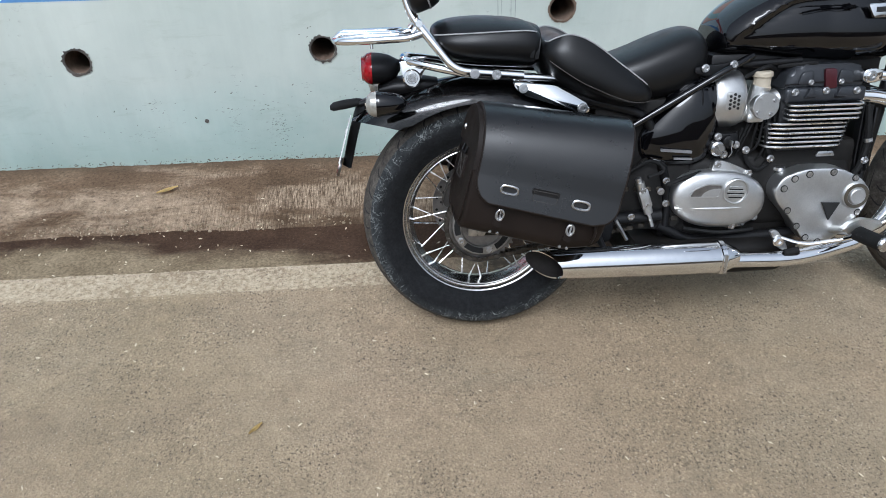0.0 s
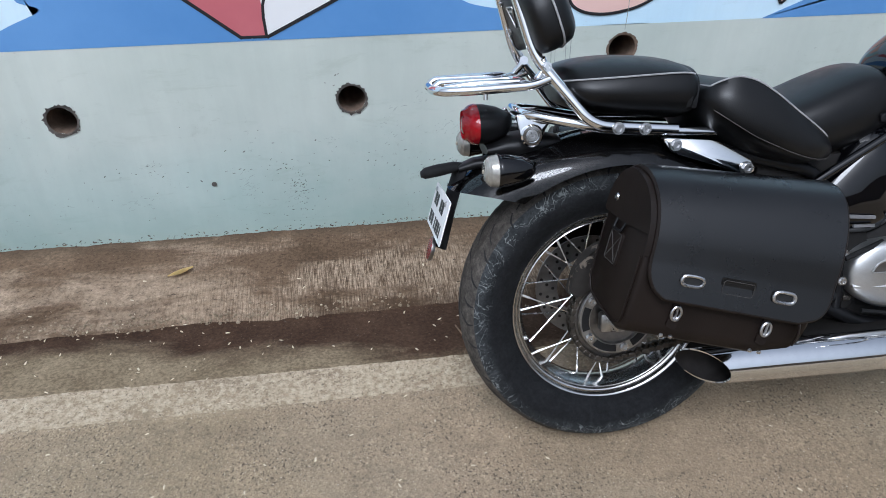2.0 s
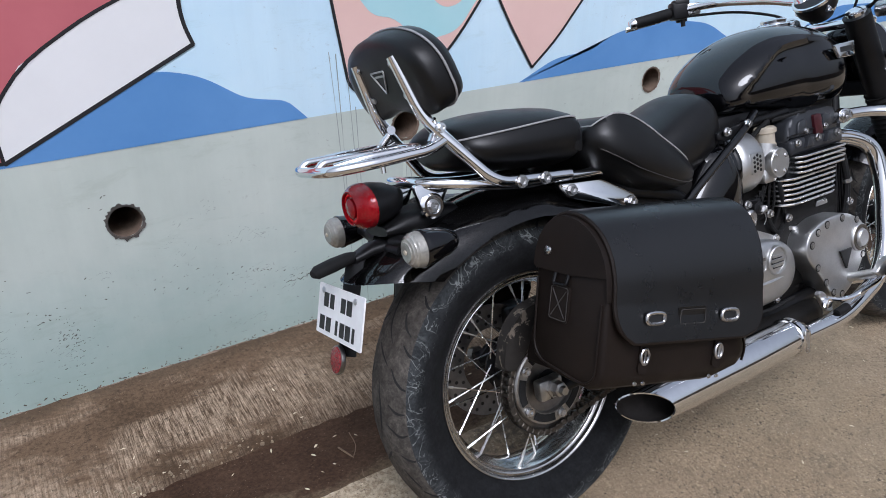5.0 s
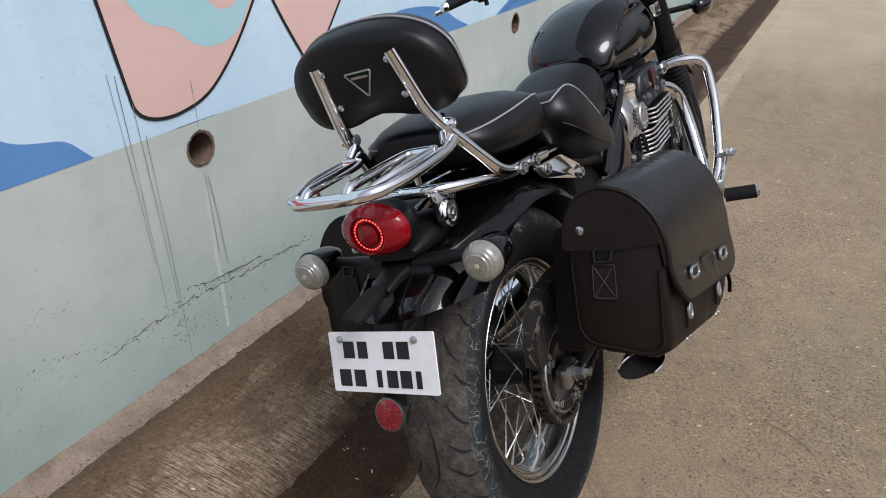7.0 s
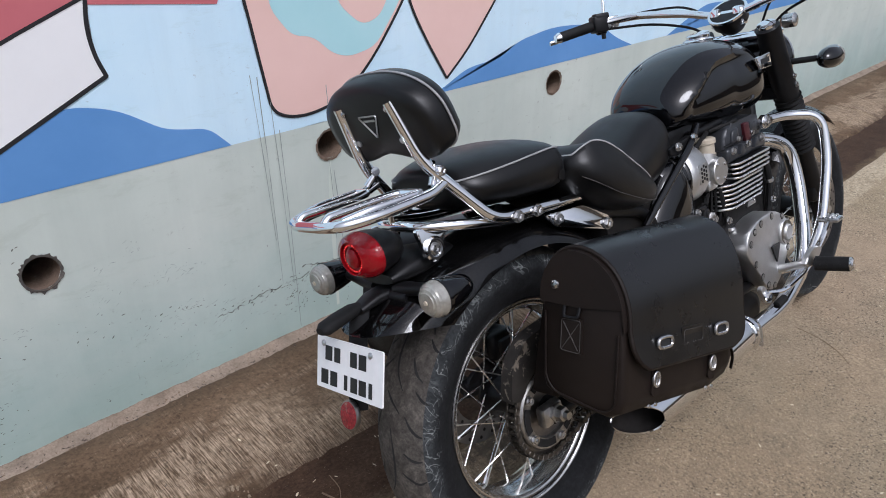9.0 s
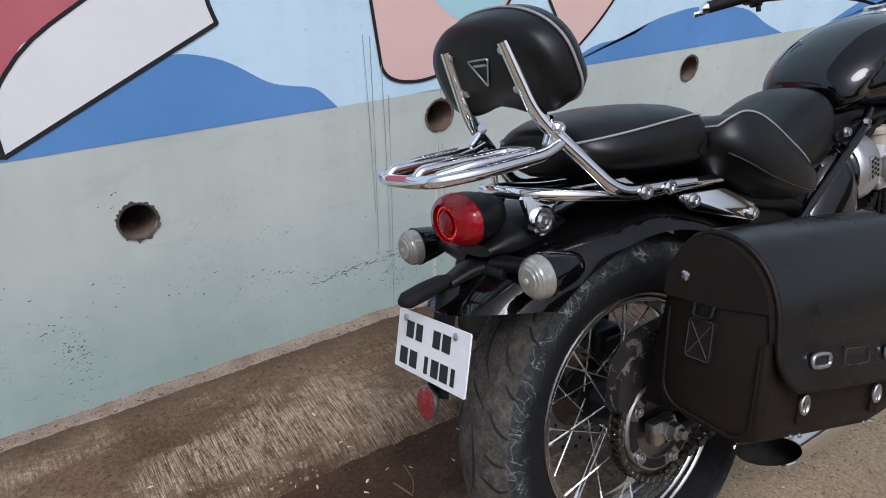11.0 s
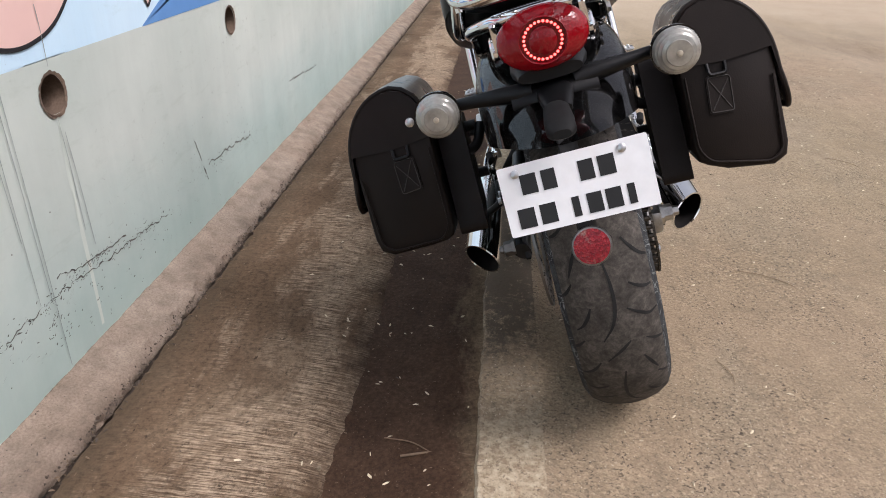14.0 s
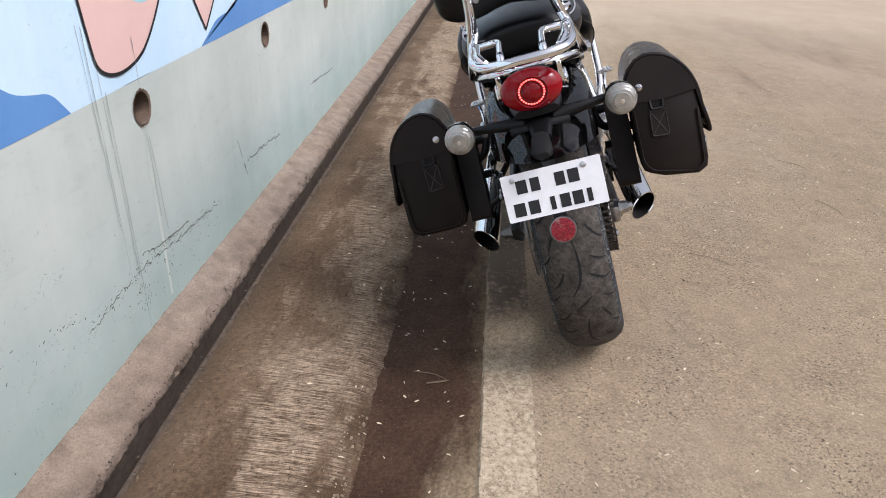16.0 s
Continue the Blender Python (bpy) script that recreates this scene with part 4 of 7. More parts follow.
def wheel(name, c, k, wide, label):
    half = [(r * k, h * wide) for r, h in TYRE]
    profile = [(r, -h) for r, h in half] + [(r, h) for r, h in half[::-1][1:]]
    profile += [(0.236 * k, 0.040 * wide), (0.236 * k, -0.040 * wide)]
    rim = [(0.2255, 0.053), (0.2235, 0.056), (0.2195, 0.055), (0.2165, 0.0490), (0.2145, 0.0445), (0.2125, 0.0470), (0.2085, 0.0455), (0.2065, 0.0410), (0.2045, 0.0420), (0.202, 0.030), (0.1935, 0.014), (0.1925, 0)]
    rp = [(r * k, -h * wide) for r, h in rim] + [(r * k, h * wide) for r, h in rim[::-1][1:]]
    rp += [(0.222 * k, 0.050 * wide), (0.205 * k, 0.010 * wide), (0.205 * k, -0.010 * wide), (0.222 * k, -0.050 * wide)]
    w = part(name, lathe(rp, 72, at_y(c), True), "rim", bike, label, 60)
    part("tyre", lathe(profile, 84, at_y(c), True), "tyre" if k == 1.0 else "tyre_front", w, "dusty worn black tyre", 50)
    tyre = next(o for o in bpy.data.objects if o.parent == w)
    tyre.data.materials.append(M["tread"])
    for poly in tyre.data.polygons:
        d = math.hypot(poly.center.x - c[0], poly.center.z - c[2])
        if d > 0.312 * k:
            poly.material_index = 1
    hub = [(0.001, -0.075), (0.022, -0.075), (0.026, -0.055), (0.055, -0.05), (0.057, -0.042), (0.040, -0.036), (0.036, 0), (0.040, 0.036), (0.057, 0.042), (0.055, 0.05), (0.026, 0.055), (0.022, 0.075), (0.001, 0.075)]
    part("hub", lathe(hub, 28, at_y(c)), "satin", w, "black hub")
    shared = []
    for side in (-1, 1):
        for lead in (-1, 1):
            a0, a1 = 0.0, lead * radians(52 if side > 0 else 46)
            p = Vector((0.050 * math.sin(a0), side * (0.038 + 0.004 * lead), 0.050 * math.cos(a0)))
            q = Vector((0.197 * k * math.sin(a1), side * 0.012, 0.197 * k * math.cos(a1)))
            bm = join(rod(p, q, 0.0016, 6), rod(q + (p - q).normalized() * 0.020, q, 0.0027, 6))
            shared.append(bm)
    meshes = []
    for bm in shared:
        me = bpy.data.meshes.new("spoke")
        bm.to_mesh(me)
        bm.free()
        me.materials.append(M["fin"])
        meshes.append(me)
    for i in range(8):
        for j, me in enumerate(meshes):
            s = new("spoke", me)
            s.parent = w
            s.matrix_basis = Matrix.Translation(c) @ Matrix.Rotation(radians(45 * i + (0, 9, 22, 31)[j]), 4, "Y")
    # tread
    bm = bmesh.new()
    for i in range(10):
        base, flip = 2 * math.pi * i / 10 + 0.18, 1 if i % 2 else -1
        lines = [[(0.42, 0.00), (0.30, 0.035), (0.18, 0.03), (0.09, -0.02), (0.01, -0.13)],
                 [(-0.01, 0.10), (-0.05, 0.02), (-0.12, -0.13)],
                 [(0.50, -0.19), (0.43, -0.25), (0.36, -0.31)],
                 [(0.20, -0.18), (0.16, -0.21), (0.11, -0.27), (0.08, -0.36)],
                 [(0.50, 0.20), (0.45, 0.26), (0.40, 0.36), (0.39, 0.47)],
                 [(0.29, 0.18), (0.26, 0.26), (0.245, 0.34), (0.25, 0.46)],
                 [(0.17, 0.12), (0.13, 0.22), (0.10, 0.33), (0.12, 0.42)],
                 [(0.33, -0.30), (0.28, -0.38), (0.26, -0.50)],
                 [(0.02, -0.30), (-0.03, -0.40), (-0.04, -0.50)],
                 [(-0.02, 0.24), (-0.06, 0.36), (-0.06, 0.48)]]
        for ln in lines:
            ps = path_points([(a, s, 0) for a, s in ln], 0.05, 3)
            rows = []
            for n_i, p in enumerate(ps):
                t = n_i / (len(ps) - 1)
                q = ps[min(n_i + 1, len(ps) - 1)] - ps[max(n_i - 1, 0)]
                da, ds = q.x * 0.33, q.y * 0.185
                size = math.hypot(da, ds) or 1
                half = 0.0030 * math.sin(math.pi * (0.10 + 0.82 * t)) ** 0.7
                rows.append([bm.verts.new(tyre_surface(base + p.x - e * half * ds / size / 0.33, flip * (p.y + e * half * da / size / 0.185), k, c, wide, 0.0007)) for e in (-1, 1)])
            for a, b in zip(rows, rows[1:]):
                bm.faces.new((a[0], a[1], b[1], b[0]))
    part("tread_groove", bm, "groove", w, "dark tread grooves")["kind"] = "stuff"
    return w


RC, FC = (0.002, -0.008, 0.324), (1.50, 0.0, 0.316)
rear_wheel = wheel("rear_wheel", RC, 1.0, 0.94, "chrome wire-spoked rear wheel with wide dusty tyre")
front_wheel = wheel("front_wheel", FC, 0.95, 0.80, "chrome wire-spoked front wheel")


def disc(name, c, r_out, r_in, label, rings=3):
    d = part(name, lathe([(r_in, -0.0025), (r_out, -0.0025), (r_out, 0.0025), (r_in, 0.0025)], 48, at_y(c), True), "dull", bike, label)
    me = None
    for k in range(rings):
        for i in range(20):
            a = 2 * math.pi * (i + k * 0.33) / 20
            r = r_in + (r_out - r_in) * (k + 0.7) / (rings + 0.4)
            if me is None:
                bm = lathe([(0.0042, -0.003), (0.0042, 0.003)], 8, at_y((0, 0, 0)))
                me = bpy.data.meshes.new("drill_hole")
                bm.to_mesh(me)
                bm.free()
                me.materials.append(M["groove"])
            h = new("drill_hole", me)
            h.parent = d
            h.matrix_basis = Matrix.Translation((c[0] + r * math.sin(a), c[1], c[2] + r * math.cos(a)))
    return d


disc("brake_disc", (0, 0.095, 0.322), 0.128, 0.075, "drilled steel brake disc")
disc("brake_disc", (1.50, -0.080, 0.318), 0.150, 0.095, "drilled steel brake disc")

# final drive on the right
spr = [(0.098 + (0.006 if i % 2 else -0.004), i) for i in range(76)]
outl = [(r * math.cos(2 * math.pi * i / 76), 0.322 + r * math.sin(2 * math.pi * i / 76)) for r, i in spr]
sprocket = part("sprocket", prism(outl, 0.098, 0.105, SIDE), "dull", bike, "greasy rear sprocket")
ring = part("sprocket_carrier", lathe([(0.060, 0), (0.086, 0), (0.0875, 0.004), (0.084, 0.008), (0.062, 0.008)], 48, at_y((0, -0.105, 0.322)), True), "worn", bike, "silver sprocket ring with slots")
for i in range(5):
    a0 = 2 * math.pi * i / 5 + 0.2
    slot = [((0.064 if j > 4 else 0.080) * math.cos(a0 + (0.75 * (j if j <= 4 else 9 - j) / 4)), 0.322 + (0.064 if j > 4 else 0.080) * math.sin(a0 + (0.75 * (j if j <= 4 else 9 - j) / 4))) for j in range(10)]
    part("slot", prism(slot, 0.1138, 0.1150, SIDE), "groove", ring)
    a1 = a0 - 0.25
    part("bolt", bolt((0.073 * math.cos(a1), -0.114, 0.322 + 0.073 * math.sin(a1)), 0.008, 0.008), "steel", ring)
part("wheel_spacer", lathe([(0.030, 0), (0.028, 0.03), (0.018, 0.035), (0.018, 0.055)], 24, at_y((0, -0.075, 0.322))), "satin", bike)
part("axle_adjuster", join(box((-0.045, -0.138, 0.300), (0.015, -0.112, 0.345), 0.008), lathe([(0.021, 0), (0.021, 0.006), (0.016, 0.006), (0.0155, 0.022), (0.010, 0.024), (0.009, 0.034)], 6, at_y((-0.010, -0.138, 0.325)))), "worn", bike, "steel axle nut and adjuster")


def chain(z0, z1, x0, x1, y):
    """A run of chain links between two points."""
    n = int(math.hypot(x1 - x0, z1 - z0) / 0.0159)
    bms = []
    for i in range(n):
        t = (i + 0.5) / n
        x, z = x0 + (x1 - x0) * t, z0 + (z1 - z0) * t
        o = 0.0 if i % 2 else 0.003
        bms.append(box((x - 0.0095, y - 0.010 - o, z - 0.0065), (x + 0.0095, y - 0.0075 - o, z + 0.0065), 0.003, 1))
        bms.append(box((x - 0.0095, y + 0.0075 + o, z - 0.0065), (x + 0.0095, y + 0.010 + o, z + 0.0065), 0.003, 1))
        bms.append(lathe([(0.0045, -0.009), (0.0045, 0.009)], 8, at_y((x, y, z))))
    return bms


links = chain(0.424, 0.405, 0.0, 0.60, -0.1015) + chain(0.222, 0.330, 0.0, 0.60, -0.1015)
for i in range(20):
    a = math.pi / 2 + math.pi * (i + 0.5) / 20
    links += [moved(b, pose(0.101 * math.cos(a), 0, 0.322 + 0.101 * math.sin(a), 0, -math.degrees(a) - 90, 0)) for b in chain(0, 0, -0.008, 0.008, -0.1015)]
part("drive_chain", join(*links), "oily", bike, "greasy drive chain")
GUARD = rounded([(-0.112, 0.392), (-0.095, 0.455), (-0.045, 0.497), (0.06, 0.505), (0.20, 0.478), (0.32, 0.440), (0.32, 0.385), (0.16, 0.405), (0.03, 0.430), (-0.045, 0.422), (-0.085, 0.380)], 0.02, 3)
rim_top = path_points([(-0.112, 0.392, 0), (-0.095, 0.455, 0), (-0.045, 0.497, 0), (0.06, 0.505, 0), (0.20, 0.478, 0), (0.32, 0.440, 0)], 0.03, 4)
guard = part("chain_guard", prism(GUARD, 0.119, 0.1225, SIDE), "guard", bike, "dusty black plastic chain guard")
part("guard_flange", loft([[(p.x, y, p.y + dz) for y, dz in ((-0.1225, 0), (-0.094, 0.004), (-0.094, 0.001), (-0.1225, -0.003))] for p in rim_top]), "guard", guard)

# swing frame and frame
for sgn in (-1, 1):
    y = 0.128 * sgn
    part("swing_arm", tube([(-0.02, y, 0.318), (0.22, y, 0.325), (0.50, y * 0.95, 0.335)], 0.019, 14, 0.1, flat=0.8), "satin", bike, "black swing arm")
    part("frame_tube", tube([(0.40, y, 0.590), (0.640, y, 0.728), (0.72, y * 0.8, 0.76)], 0.0095, 12, 0.05), "gloss", bike, "black steel frame tube")
    part("frame_rail", tube([(0.18, y * 0.85, 0.690), (0.45, y * 0.85, 0.615), (0.52, y * 0.85, 0.40), (0.52, y * 0.85, 0.30)], 0.014, 12, 0.06), "satin", bike)
    part("down_tube", tube([(1.17, y * 0.25, 0.80), (1.10, y * 0.55, 0.45), (1.04, y * 0.9, 0.27), (0.60, y * 0.88, 0.245), (0.50, y * 0.8, 0.30)], 0.016, 12, 0.08), "satin", bike)
part("backbone", tube([(0.50, 0, 0.72), (0.90, 0, 0.77), (1.20, 0, 0.84)], 0.024, 12, 0.1), "satin", bike)
part("engine_cradle", box((0.50, -0.10, 0.255), (1.04, 0.10, 0.33), 0.02), "grime", bike)
part("starter_housing", box((0.60, -0.070, 0.40), (0.80, 0.070, 0.615), 0.02), "grime", bike, "black housing between the engine and the side cover")
part("battery_box", box((0.30, -0.10, 0.40), (0.66, 0.10, 0.66), 0.03), "grime", bike)
part("coil_box", join(box((0.62, -0.075, 0.690), (1.10, 0.075, 0.765), 0.015), box((0.50, -0.095, 0.600), (0.68, 0.095, 0.720), 0.02), rod((0.70, -0.085, 0.735), (0.86, -0.090, 0.742), 0.011, 10), rod((0.66, -0.085, 0.715), (0.70, -0.09, 0.60), 0.009, 10)), "satin", bike, "black coil box and hoses under the tank")
part("rear_shock", join(rod((0.24, 0, 0.34), (0.46, 0, 0.55), 0.032, 16), *[lathe([(0.032, 0), (0.038, 0.005), (0.032, 0.01)], 16, basis((0.24 + 0.022 * i, 0, 0.34 + 0.021 * i), (0.46, 0, 0.55))) for i in range(8)]), "satin", bike)

# rear mudguard: an arch swept round the wheel
rings = []
for i in range(29):
    ang = radians(-50 + 96 * i / 28)
    tip = max(0.0, (12 - i) / 12)
    row = []
    for j in range(25):
        phi = radians(84) * (-1 + j / 12)
        u = abs(phi) / radians(84)
        wide = 0.126 - 0.010 * tip ** 2
        crown = 0.401 + 0.054 * tip ** 1.5
        edge = 0.343
        r = edge + (crown - edge) * (math.cos(phi) - math.cos(radians(84))) / (1 - math.cos(radians(84)))
        lag = radians(13.0 * tip ** 1.3 * u ** 1.8)
        row.append((r * math.sin(ang + lag), -wide * math.copysign(abs(math.sin(phi)) ** 0.86, phi), 0.322 + r * math.cos(ang + lag)))
    rings.append(row)
bm = loft(rings, False, False)
bmesh.ops.solidify(bm, geom=bm.faces[:], thickness=0.005)
part("rear_mudguard", bm, "film", bike, "gloss black rear mudguard")
part("tail_bracket", join(tube([(-0.250, -0.060, 0.662), (-0.262, 0, 0.664), (-0.250, 0.060, 0.662)], 0.017, 12, 0.03, flat=0.7), loft([super_ring(x, 0, z, w, h, h, 2.6, 20) for x, z, w, h in ((-0.325, 0.655, 0.018, 0.008), (-0.290, 0.664, 0.024, 0.012), (-0.230, 0.668, 0.030, 0.012))])), "satin", bike, "black plastic lamp bracket")

# tail lamp
LZ = 0.747
lens_rings = []
for x, s in ((-0.206, 0.06), (-0.210, 0.34), (-0.221, 0.60), (-0.240, 0.83), (-0.264, 0.96), (-0.287, 1.0)):
    lens_rings.append(super_ring(x, 0, LZ + (0.006 if x > -0.22 else 0), 0.062 * s, 0.042 * s, 0.042 * s, 2.1, 32))
tail_lamp = part("tail_lamp", loft(lens_rings), "satin", bike, "black tail lamp housing with lit red lens")
lens_rings = [super_ring(x, 0, LZ, 0.062 * s, 0.042 * s, 0.042 * s, 2.1, 40) for x, s in ((-0.284, 1.02), (-0.291, 1.00), (-0.297, 0.95), (-0.302, 0.87), (-0.307, 0.76))]
lens_rings += [super_ring(x, 0, LZ, r, r * 0.95, r * 0.95, 2.0, 40) for x, r in ((-0.3115, 0.0335), (-0.3125, 0.0320), (-0.3118, 0.0308), (-0.306, 0.0300), (-0.305, 0.001))]
part("lens", loft(lens_rings), "redlens", tail_lamp, "glossy red lens")
part("lens_centre", lathe([(0.0190, 0), (0.0185, 0.006), (0.014, 0.009), (0.001, 0.010)], 28, basis((-0.3045, 0, LZ), (-1, 0, LZ))), "redlens", tail_lamp)
cup = lathe([(0.0024, -0.001), (0.0024, 0.0030), (0.0020, 0.0030), (0.0020, 0.0002)], 10, basis((-0.3056, 0, 0), (-1, 0, 0)))
cup_mesh = bpy.data.meshes.new("led_cup")
cup.to_mesh(cup_mesh)
cup.free()
cup_mesh.materials.append(M["redlens"])
dot = lathe([(0.0020, 0.0004), (0.0015, 0.0013), (0.0003, 0.0016)], 10, basis((-0.3056, 0, 0), (-1, 0, 0)))
dot_mesh = bpy.data.meshes.new("led")
dot.to_mesh(dot_mesh)
dot.free()
dot_mesh.materials.append(M["led"])
for i in range(28):
    a = 2 * math.pi * i / 28
    for nm, me in (("led_cup", cup_mesh), ("led", dot_mesh)):
        o = new(nm, me)
        o.parent = tail_lamp
        o.matrix_basis = Matrix.Translation((0, 0.0250 * math.cos(a), LZ + 0.0245 * math.sin(a)))
part("lamp_neck", loft([super_ring(x, 0, z, w, h, h, 2.6, 20) for x, z, w, h in ((-0.268, 0.695, 0.046, 0.010), (-0.23, 0.700, 0.056, 0.022), (-0.17, 0.702, 0.056, 0.026), (-0.11, 0.705, 0.045, 0.012))]), "satin", bike)

# turn signals
for sgn in (-1, 1):
    c = (-0.272, 0.168 * sgn, 0.680)
    ind = part("turn_signal", lathe([(0.003, 0.074), (0.010, 0.072), (0.018, 0.064), (0.0255, 0.046), (0.030, 0.024), (0.032, 0.008), (0.0325, 0.0), (0.030, -0.004)], 28, basis(c, (c[0] + 1, c[1], c[2]))), "gloss", bike, "black turn signal with clear lens")
    part("lens", lathe([(0.0315, 0.0), (0.0318, 0.006), (0.0308, 0.008), (0.0314, 0.011), (0.0300, 0.014), (0.0300, 0.016), (0.0275, 0.0185), (0.0268, 0.0205), (0.0235, 0.0225), (0.0225, 0.0245), (0.0180, 0.0258), (0.0170, 0.0275), (0.001, 0.0285)], 28, basis(c, (c[0] - 1, c[1], c[2]))), "clear", ind, "ribbed clear lens")
    part("bezel", lathe([(0.0315, -0.002), (0.0338, -0.002), (0.0338, 0.002), (0.0315, 0.002)], 28, basis(c, (c[0] - 1, c[1], c[2])), True), "gloss", ind)
    part("bulb", lathe([(0.005, 0.024), (0.004, 0.0303), (0.001, 0.0312)], 12, basis(c, (c[0] - 1, c[1], c[2]))), "brass", ind)
    part("stalk", tube([(-0.250, 0.03 * sgn, 0.672), (-0.244, 0.09 * sgn, 0.676), (-0.236, 0.145 * sgn, 0.678)], 0.010, 12, 0.03, radii=(0.014, 0.009)), "satin", ind)

# number plate
PL = Matrix.Translation((-0.371, 0, 0.560)) @ Matrix.Rotation(radians(17), 4, "Y") @ Matrix(((0, 0, -1, 0), (-1, 0, 0, 0), (0, 1, 0, 0), (0, 0, 0, 1)))
plate = part("number_plate", prism(rounded([(-0.101, -0.048), (0.101, -0.048), (0.101, 0.048), (-0.101, 0.048)], 0.003, 2), -0.002, 0.001, PL), "plate", bike, "white number plate with black bars for characters")
for u0, u1, v0, v1 in [(u, u + w, v, v + 0.027) for u, w, v in ((-0.073, 0.022, 0.006), (-0.044, 0.019, 0.006), (0.006, 0.020, 0.006), (0.032, 0.022, 0.006), (-0.086, 0.023, -0.039), (-0.056, 0.022, -0.039), (-0.012, 0.010, -0.039), (0.008, 0.020, -0.039), (0.033, 0.021, -0.039), (0.062, 0.010, -0.039))]:
    part("black_bar", prism([(u0, v0), (u1, v0), (u1, v1), (u0, v1)], 0.0012, 0.0018, PL), "ink", plate)
for u in (-0.078, 0.066):
    part("screw", moved(lathe([(0.006, 0.001), (0.006, 0.003), (0.003, 0.0045)], 14), PL @ Matrix.Translation((u, 0.036, 0))), "steel", plate)
part("plate_bracket", tube([(-0.318, 0.0, 0.655), (-0.328, 0.0, 0.630), (-0.346, 0, 0.575), (-0.371, 0, 0.480)], 0.006, 10, 0.03, flat=3.0), "satin", bike, "black plate bracket")
part("plate_lamp", loft([super_ring(x, 0.004, z, w, h, h, 2.4, 20) for x, z, w, h in ((-0.312, 0.660, 0.012, 0.006), (-0.332, 0.658, 0.018, 0.011), (-0.366, 0.653, 0.020, 0.0125), (-0.396, 0.648, 0.0195, 0.0115), (-0.405, 0.646, 0.012, 0.006))]), "rubber", bike, "black plate lamp hood")
REFL = basis((-0.3905, 0.0, 0.479), (-1.3, 0.0, 0.75))
refl = part("reflector", lathe([(0.0265, -0.004), (0.0278, 0.0), (0.0268, 0.004), (0.0245, 0.0045), (0.0245, 0.002)], 28, REFL), "dull", bike, "round red reflector in dull metal rim")
part("reflector_face", lathe([(0.0250, 0.001), (0.0245, 0.0050), (0.013, 0.0062), (0.001, 0.0066)], 28, REFL), "reflector", refl)

# luggage rail, backrest bars and rack
part("grab_rail", tube([(0.205, -0.112, 0.720), (-0.02, -0.114, 0.735), (-0.125, -0.106, 0.758), (-0.196, -0.062, 0.772), (-0.202, 0, 0.774), (-0.196, 0.062, 0.772), (-0.125, 0.106, 0.758), (-0.02, 0.114, 0.735), (0.205, 0.112, 0.720)], 0.0102, 14, 0.05), "chrome", bike, "bent chrome grab rail")
for sgn in (-1, 1):
    s = sgn
    part("backrest_bar", tube([(0.105, 0.127 * s, 0.732), (-0.070, 0.127 * s, 0.750), (-0.177, 0.088 * s + 0.003, 0.884), (-0.210, 0.074 * s + 0.006, 1.000)], 0.0115, 14, 0.035), "chrome", bike, "chrome backrest bar")
    part("fender_strut", prism(rounded([(0.075, 0.716), (0.19, 0.704), (0.282, 0.652), (0.285, 0.630), (0.265, 0.628), (0.10, 0.684)], 0.012, 3), 0.112 if s < 0 else -0.125, 0.125 if s < 0 else -0.112, SIDE, 0.004), "chrome", bike, "chrome strut plate")
    for x, y, z, r in ((-0.022, 0.138, 0.743, 0.010), (0.034, 0.138, 0.739, 0.010), (0.106, 0.125, 0.700, 0.010), (0.264, 0.125, 0.642, 0.011)):
        if s < 0:
            part("bolt", bolt((x, -y, z), r, 0.009), "steel", bike)
    part("rail_bracket", join(prism(rounded([(-0.214, 0.772), (-0.128, 0.766), (-0.150, 0.742), (-0.160, 0.716), (-0.182, 0.705), (-0.200, 0.714), (-0.205, 0.742)], 0.012, 3), 0.060 if s < 0 else -0.070, 0.070 if s < 0 else -0.060, SIDE, 0.004),
                              lathe([(0.023, 0), (0.0235, 0.006), (0.020, 0.009), (0.015, 0.009), (0.0135, 0.005)], 28, basis((-0.180, 0.068 * s, 0.728), (-0.180, s, 0.728)))), "chrome", bike, "chrome rail bracket with round boss")
part("bolt", bolt((-0.180, -0.073, 0.728), 0.0095, 0.006), "steel", bike)
part("luggage_rack", tube([(-0.150, -0.098, 0.842), (-0.185, -0.102, 0.831), (-0.310, -0.098, 0.827), (-0.364, -0.078, 0.826), (-0.376, -0.04, 0.826), (-0.376, 0.04, 0.826), (-0.364, 0.078, 0.826), (-0.310, 0.098, 0.827), (-0.185, 0.102, 0.831), (-0.150, 0.098, 0.842)], 0.0098, 14, 0.03), "chrome", bike, "chrome tubular luggage rack")
